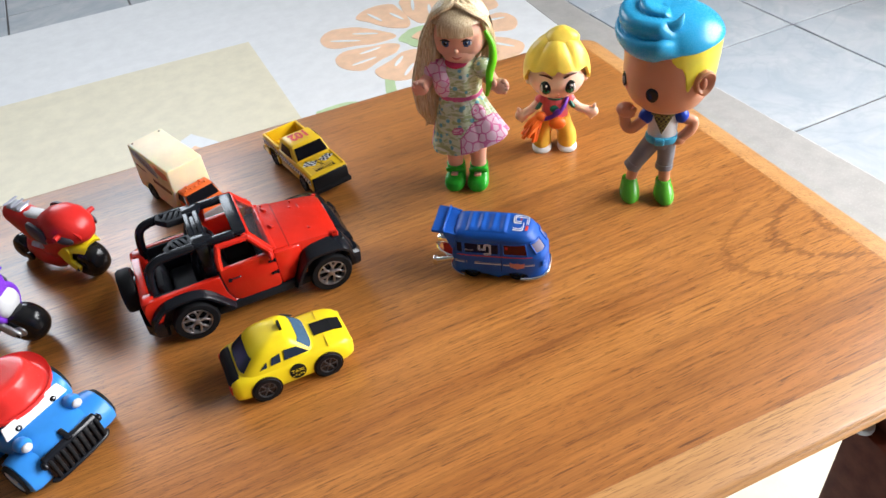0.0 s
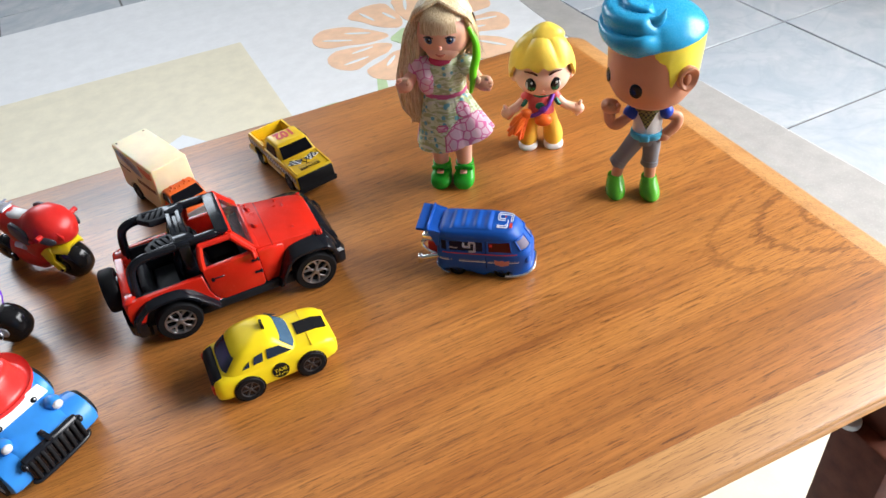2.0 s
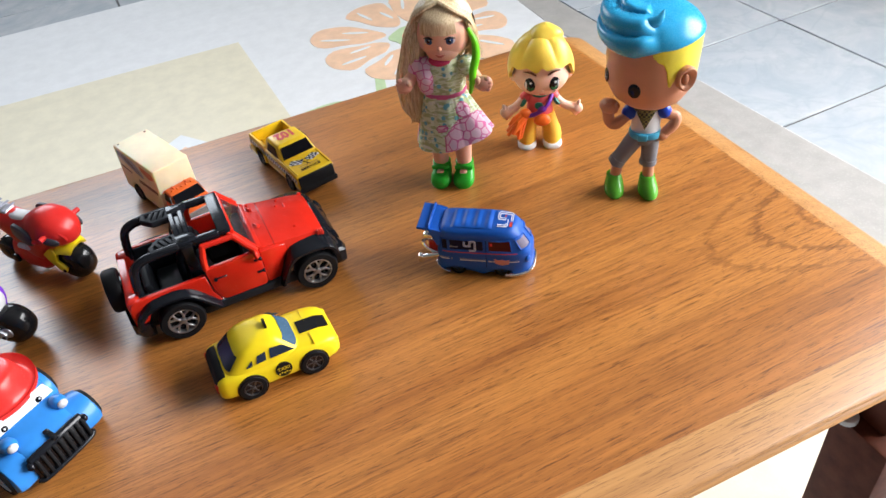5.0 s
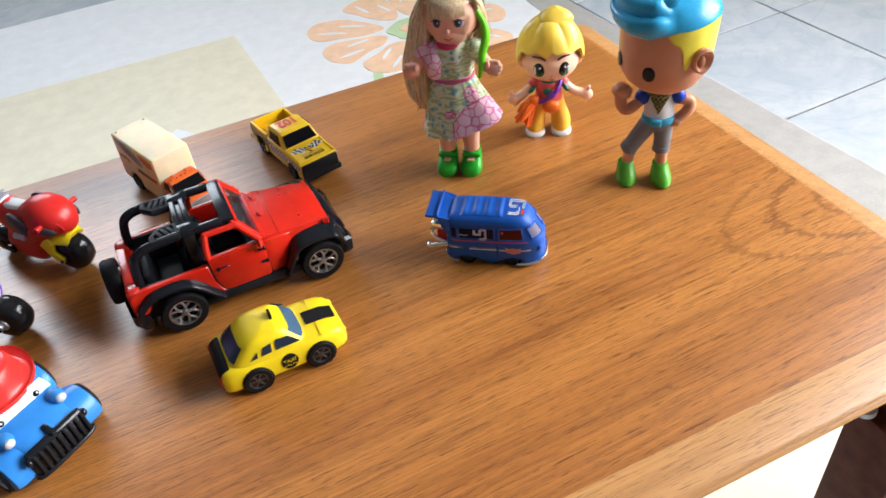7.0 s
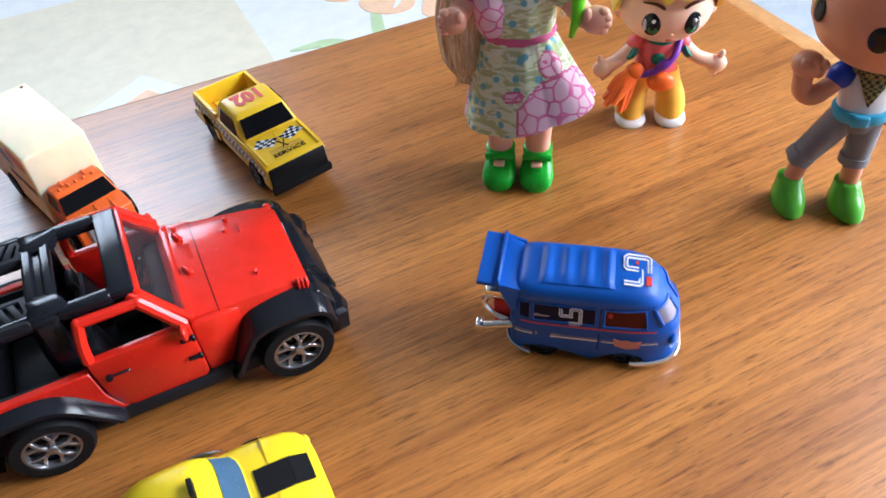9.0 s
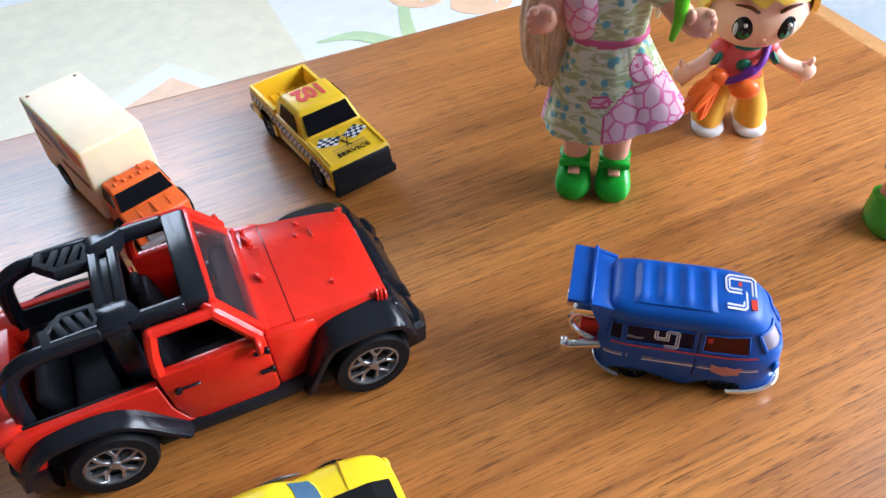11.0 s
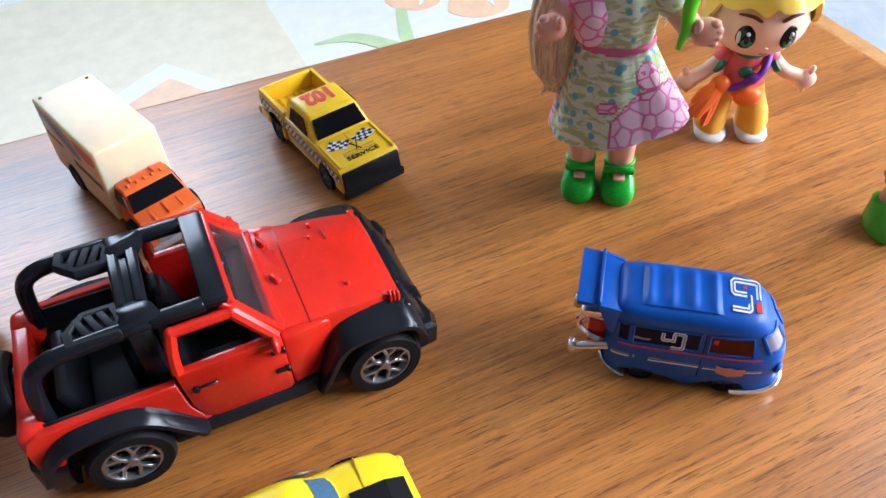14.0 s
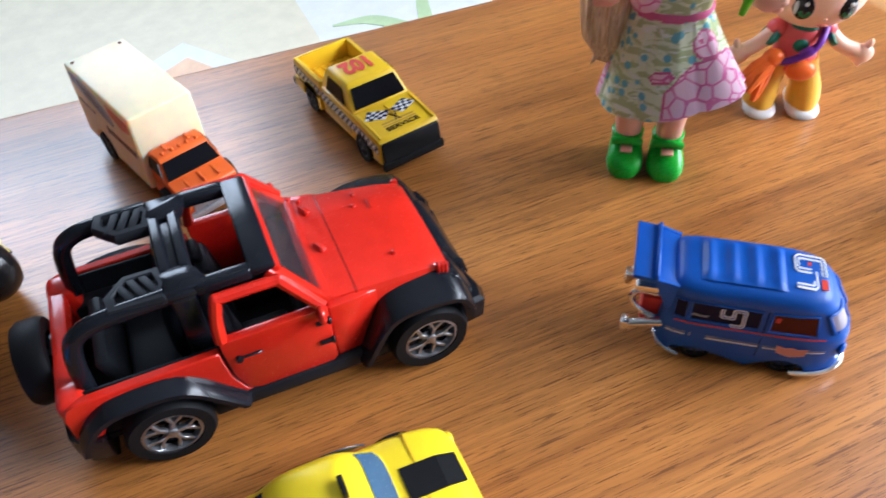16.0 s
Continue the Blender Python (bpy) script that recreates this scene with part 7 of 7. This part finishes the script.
        f.add(ball((e[0] - s * 0.0004, e[1] - 0.0013, e[2] - 0.0009), (0.0011, 0.0007, 0.0016), 12, 8, (0, 0, s * 22)), M_EYE)
        f.add(ball((e[0] + 0.0005, e[1] - 0.0015, e[2] + 0.0018), 0.0008, 8, 6), M_WHITE)
        f.add(tube(bend([(hx + s * 0.0036, hy - 0.0160, hz + 0.0056), (hx + s * 0.0070, hy - 0.0152, hz + 0.0074), (hx + s * 0.0116, hy - 0.0126, hz + 0.0072)], 3), [0.0005, 0.0007, 0.0007, 0.0007, 0.0006, 0.0005, 0.0003], 6), M_BROW)
    f.add(ball((hx, hy - 0.0160, hz - 0.0076), (0.0022, 0.0008, 0.0004), 10, 6), M_LIP)
    f.add(ball((hx, hy - 0.0172, hz - 0.0046), (0.0007, 0.0007, 0.0005), 8, 6), M_SKINP)
    # moulded hair: a smooth helmet with a fringe, side locks, a centre ridge and a soft knot on top
    rows = []
    N, V = 120, 34
    for j in range(V + 1):
        v = j / V
        row = []
        for i in range(N):
            g = 360 * i / N
            m = min(g, 360 - g)
            a = radians(g)
            edge = between(m, [(0, 0.0118), (9, 0.0096), (24, 0.0112), (40, 0.0098), (58, 0.0100), (68, 0.0040), (78, -0.0012), (88, -0.0016), (96, 0.0020), (108, 0.0022), (124, -0.0050), (180, -0.0090)]) + 0.0005 * math.sin(9 * a)
            low_ = math.asin(max(-1, min(1, (edge - 0.0040) / 0.0232)))
            el = low_ + (math.pi / 2 - low_) * v
            r = max(0.0, math.cos(el)) ** 0.86
            ridge = (abs(math.sin(2.5 * a + 1.2 * math.pi * 0.5)) ** 0.7 - 0.6) * 0.0018 * math.sin(math.pi * v) ** 0.7
            flick = 0.0010 * (1 - v) ** 6
            z = 0.0040 + 0.0232 * math.sin(el) + 0.4 * ridge
            row.append((hx + (0.0208 * r + ridge + flick) * math.sin(a), hy + 0.0008 - (0.0186 * r + ridge + flick + 0.0010 * (m < 60) * (1 - v)) * math.cos(a), hz + z))
        rows.append(row)
    rows.insert(0, [(hx + (x - hx) * 0.90, hy + (y - hy) * 0.90, z) for x, y, z in rows[0]])
    f.add(mesh_grid(rows), M_BLOND)
    knot = []
    for j in range(17):
        v = j / 16
        el = -0.6 + (math.pi / 2 + 0.6) * v
        knot.append([(hx + 0.0016 + 0.0022 * v + (0.0112 * math.cos(el)) * (1 + 0.10 * math.sin(3 * a + 4 * v)) * math.cos(a), hy + 0.0028 + 0.0104 * math.cos(el) * (1 + 0.10 * math.sin(3 * a + 4 * v)) * math.sin(a), hz + 0.0246 + 0.0072 * math.sin(el) - 0.0016 * math.cos(el)) for a in [2 * math.pi * k / 30 for k in range(30)]])
    f.add(mesh_grid(knot), M_BLOND)
    f.done("doll", pose(0.2722, 0.4142, TOP, 0, 0, -27), "small blonde plastic doll with amber trousers and violet bag", "doll", "dolls on the table")


def doll_boy():
    f = Figure()
    # boots
    for x, y, turn in ((-0.0080, -0.0010, 10), (0.0122, -0.0010, 14)):
        f.add(loft([oval((dx, dy, z), rx, ry, 20) for dx, dy, z, rx, ry in ((0, -0.0022, 0, 0.0050, 0.0086), (0, -0.0024, 0.0016, 0.0060, 0.0096), (0, -0.0018, 0.0046, 0.0059, 0.0088), (0, -0.0002, 0.0076, 0.0053, 0.0066), (0, 0.0012, 0.0098, 0.0047, 0.0050), (0, 0.0016, 0.0112, 0.0046, 0.0048), (0, 0.0016, 0.0116, 0.0036, 0.0038))]), M_GREENBOOT, pose(x, y + 0.0015, 0, 0, 0, turn))
    f.limb([(-0.0078, 0.0020, 0.009), (-0.0054, 0.0030, 0.022)], [0.0033, 0.0036], M_SKINT)
    f.limb([(0.0122, 0.0020, 0.009), (0.0118, 0.0030, 0.024)], [0.0034, 0.0036], M_SKINT)
    # trousers, one leg set wide
    f.limb([(-0.0066, 0.0030, 0.0205), (-0.0020, 0.0036, 0.0280), (0.0040, 0.0050, 0.0375)], [0.0048, 0.0052, 0.0058], M_GREY, 16)
    f.limb([(0.0114, 0.0034, 0.0205), (0.0118, 0.0042, 0.0280), (0.0112, 0.0050, 0.0375)], [0.0046, 0.0050, 0.0056], M_GREY, 16)
    for a, b in (((-0.0078, 0.0028, 0.0188), (-0.0058, 0.0031, 0.0220)), ((0.0113, 0.0033, 0.0190), (0.0115, 0.0036, 0.0222))):
        f.add(tube([a, b], 0.0052, 16), M_GREY)
    f.add(loft([oval((0.0080, 0.0050, z), rx, ry, 22) for z, rx, ry in ((0.0340, 0.0078, 0.0060), (0.0380, 0.0088, 0.0066), (0.0400, 0.0086, 0.0064))]), M_GREY)
    # belt, shirt
    f.add(loft([oval((0.0082, 0.0050, z), rx, ry, 24, 2.4) for z, rx, ry in ((0.0382, 0.0090, 0.0070), (0.0390, 0.0094, 0.0074), (0.0415, 0.0094, 0.0074), (0.0422, 0.0088, 0.0070))]), M_BELT)
    f.add(box(0.0040, 0.0098, -0.0036, -0.0018, 0.0380, 0.0424, 0.0008), M_BELT)
    f.add(loft([oval((0.0082 + dx, 0.0056 + dy, z), rx, ry, 24) for dx, dy, z, rx, ry in ((0, 0, 0.0415, 0.0084, 0.0066), (0, 0.001, 0.0480, 0.0084, 0.0068), (0, 0.0024, 0.0540, 0.0088, 0.0068), (0, 0.0036, 0.0580, 0.0072, 0.0056))]), M_WHITE)
    f.add(plate([(0.0024, -0.0008, 0.0562), (0.0128, -0.0008, 0.0562), (0.0076, -0.0030, 0.0458)], 0.0018, 0.0005), M_NECKCHIEF)
    f.add(ball((0.0078, 0.0040, 0.0575), (0.0074, 0.0064, 0.0034), 20, 8), M_NECKCHIEF)
    f.add(ball((-0.0012, 0.0060, 0.0530), (0.0046, 0.0044, 0.0054), 16, 10, (0, 35, 0)), M_ROYAL)
    f.add(ball((0.0178, 0.0064, 0.0540), (0.0044, 0.0044, 0.0052), 16, 10, (0, -35, 0)), M_ROYAL)
    # raised fist, and a hand on the hip
    f.limb([(-0.0030, 0.0050, 0.0505), (-0.0090, 0.0030, 0.0462), (-0.0128, 0.0036, 0.0478), (-0.0140, 0.0040, 0.0545)], [0.0032, 0.0035, 0.0034, 0.0034], M_SKINT)
    f.add(ball((-0.0134, 0.0034, 0.0580), (0.0056, 0.0050, 0.0046), 18, 10, (0, 15, 0)), M_SKINT)
    f.add(ball((-0.0098, 0.0016, 0.0570), (0.0020, 0.0022, 0.0030), 12, 8), M_SKINT)
    for k in range(3):
        f.add(ball((-0.0150 + 0.0030 * k, 0.0010, 0.0602 - 0.0004 * k), (0.0018, 0.0024, 0.0018), 10, 6), M_SKINT)
    f.limb([(0.0195, 0.0062, 0.0520), (0.0248, 0.0070, 0.0500), (0.0240, 0.0056, 0.0450), (0.0190, 0.0040, 0.0402)], [0.0031, 0.0033, 0.0033, 0.0030], M_SKINT)
    f.add(ball((0.0178, 0.0034, 0.0390), (0.0040, 0.0032, 0.0032), 14, 8), M_SKINT)
    # head, turned to one side: a tall rounded block, deeper at the back; angle 0 is the face, 90 one ear
    H = pose(0.0082, 0.0085, 0.0830, 0, 3, -47)
    f.limb([(0.0078, 0.0060, 0.055), (0.0080, 0.0080, 0.064)], [0.0040, 0.0042], M_SKINT)
    girth = [(-0.0250, 0.0), (-0.0247, 0.0060), (-0.0235, 0.0110), (-0.0210, 0.0160), (-0.0170, 0.0205), (-0.0110, 0.0236), (-0.0040, 0.0248), (0.0060, 0.0252), (0.0140, 0.0254), (0.0200, 0.0254), (0.0240, 0.0250), (0.0275, 0.0215), (0.0295, 0.0120), (0.0300, 0.0)]

    def skull(ang, z, off=0.0):
        a = radians(ang)
        r = between(z, girth) + off
        back = 0.5 - 0.5 * math.cos(a)
        return (r * math.sin(a), -r * math.cos(a) * (0.98 + 0.02 * back), z)

    levels = [-0.0249, -0.0247, -0.0243, -0.0235, -0.0223, -0.0210, -0.0192, -0.0170, -0.0140, -0.0110, -0.0075, -0.0040, 0.0, 0.0050, 0.0100, 0.0150, 0.0200, 0.0230, 0.0255]
    f.add(loft([[skull(7.5 * i, z) for i in range(48)] for z in levels]), M_SKINT, H)

    def on_face(ang, z, rx, rz, thick, material):
        p = Vector(skull(ang, z))
        f.add(ball(p, (rx, thick, rz), 24, 12, (0, 0, ang)), material, H)

    for s in (-1, 1):
        on_face(s * 27, -0.0048, 0.0036, 0.0044, 0.0009, M_EYE)
        p = skull(s * 86, 0.0030)
        ear = []
        for k, (off, g) in enumerate(((-0.002, 0.92), (0.0012, 1.0), (0.0030, 1.0), (0.0036, 0.86), (0.0028, 0.62), (0.0012, 0.45), (0.0006, 0.2))):
            q = []
            for j in range(24):
                t = 2 * math.pi * j / 24
                q.append((p[0] + s * (off - 0.0012 * max(0, -math.cos(t)) + 0.0008 * (math.cos(t) + 1)), p[1] + 0.0010 + 0.0054 * g * math.cos(t) * (1 + 0.12 * math.sin(t)), p[2] + 0.0002 + 0.0074 * g * math.sin(t)))
            ear.append(q)
        f.add(loft(ear), M_SKINT, H)
        f.add(ball((p[0] + s * 0.0022, p[1] + 0.0006, p[2] - 0.0004), (0.0016, 0.0022, 0.0034), 14, 8), M_EARIN, H)
    # shaved yellow sides: hairline dropping in steps to a pointed sideburn
    low = [(42, 0.0200), (47, 0.0160), (53, 0.0138), (58, 0.0128), (63, 0.0095), (66, 0.0030), (69, -0.0015), (71, -0.0022), (74, 0.0005), (78, 0.0045), (84, 0.0040), (92, -0.0010), (108, -0.0050), (180, -0.0062)]
    rows = []
    cols = [42 + 276 * i / 138 for i in range(139)]
    for j in range(15):
        row = []
        for g in cols:
            z0 = between(min(g, 360 - g), low)
            row.append(skull(g, z0 + (0.0250 - z0) * j / 14, 0.0004 if j else 0.0))
        rows.append(row)
    f.add(mesh_grid(rows, False), M_HAIRYEL, H)

    # turquoise hair: overlapping swept lobes with sharp creases, rolled over the forehead
    rows = []
    N, V = 120, 40
    for j in range(V + 1):
        v = j / V
        row = []
        for i in range(N):
            g = 360 * i / N
            m = min(g, 360 - g)
            edge = between(m, [(0, 0.0162), (25, 0.0168), (42, 0.0190), (60, 0.0205), (100, 0.0222), (180, 0.0226)])
            q = g if g < 180 else g - 360
            front = between(q, [(-150, 0.0), (-70, 1.0), (30, 1.0), (54, 0.0)])
            dome = math.sin(v * math.pi / 2)
            z = edge + (0.0352 - edge) * dome
            r = (0.0266 + 0.0036 * front * math.sin(math.pi * min(1.0, v * 1.25 + 0.12))) * (math.cos(v * math.pi / 2) ** 0.72 if v < 1 else 0.0)
            if v < 0.08:
                r -= 0.0014 * (1 - v / 0.08) ** 2
            phase = math.pi * 2.7 * v - radians(q) * 0.75 + 0.5
            crease = abs(math.sin(phase)) ** 0.65
            amp = 0.0040 * front * math.sin(math.pi * min(1, v * 1.02)) ** 0.5 if 0 < v < 0.98 else 0.0
            r = max(0.0, r + amp * (crease - 0.62))
            z += 0.8 * amp * (crease - 0.45) + 0.0030 * front * math.sin(math.pi * v)
            a = radians(g)
            row.append((r * math.sin(a) - 0.0030 * v, -r * math.cos(a) * 0.99 - 0.0022 * front * (1 - v) - 0.0030 * v, z))
        rows.append(row)
    f.add(mesh_grid(rows), M_HAIRBLUE, H)
    # the roll's free end, a curl standing up at its side
    f.limb([(0.0020, -0.0180, 0.0290), (0.0090, -0.0160, 0.0318), (0.0130, -0.0120, 0.0345), (0.0126, -0.0085, 0.0392)], [0.0036, 0.0036, 0.0026, 0.0004], M_HAIRBLUE, 14, H)
    f.done("doll", pose(0.2900, 0.3380, TOP, 0, 0, -36), "big-headed plastic boy doll with turquoise hair and green boots", "doll", "dolls on the table")


M_EYEPALE = toy("pale_eye_print", (0.55, 0.50, 0.52), 0.3, wear=0.03)
M_LASH = toy("dark_lash_print", (0.03, 0.014, 0.012), 0.4, wear=0.05)
M_NECKCHIEF = checker_mat("checked_neckerchief", (0.02, 0.02, 0.018), (0.24, 0.22, 0.06), 0.0013)
# darker copy of the tan skin, painting the shade in the ear's hollow
M_EARIN = toy("ear_shade_plastic", (0.44, 0.17, 0.09), 0.45)
doll_girl()
doll_small()
doll_boy()

# ---- floor tiles ----
PITCH, TURN = 0.302, radians(2.4)
tile_mesh = None
for i in range(-13, 7):
    for j in range(-11, 8):
        cx, cy = (i + 0.5) * PITCH, (j + 0.5) * PITCH
        x = 1.262 + cx * math.cos(TURN) - cy * math.sin(TURN)
        y = 1.150 + cx * math.sin(TURN) + cy * math.cos(TURN)
        if not (RX0 < x < RX1 and RY0 < y < RY1):
            continue
        m = Matrix.Translation((x, y, 0)) @ Matrix.Rotation(TURN, 4, "Z")
        if tile_mesh is None:
            tile = part("tile", box(-PITCH / 2 + 0.0022, PITCH / 2 - 0.0022, -PITCH / 2 + 0.0022, PITCH / 2 - 0.0022, -0.006, 0.0, 0.0012, 1), M_TILE, floor)
            tile.matrix_basis = m
            tile_mesh = tile
        else:
            again(tile_mesh, floor, m)
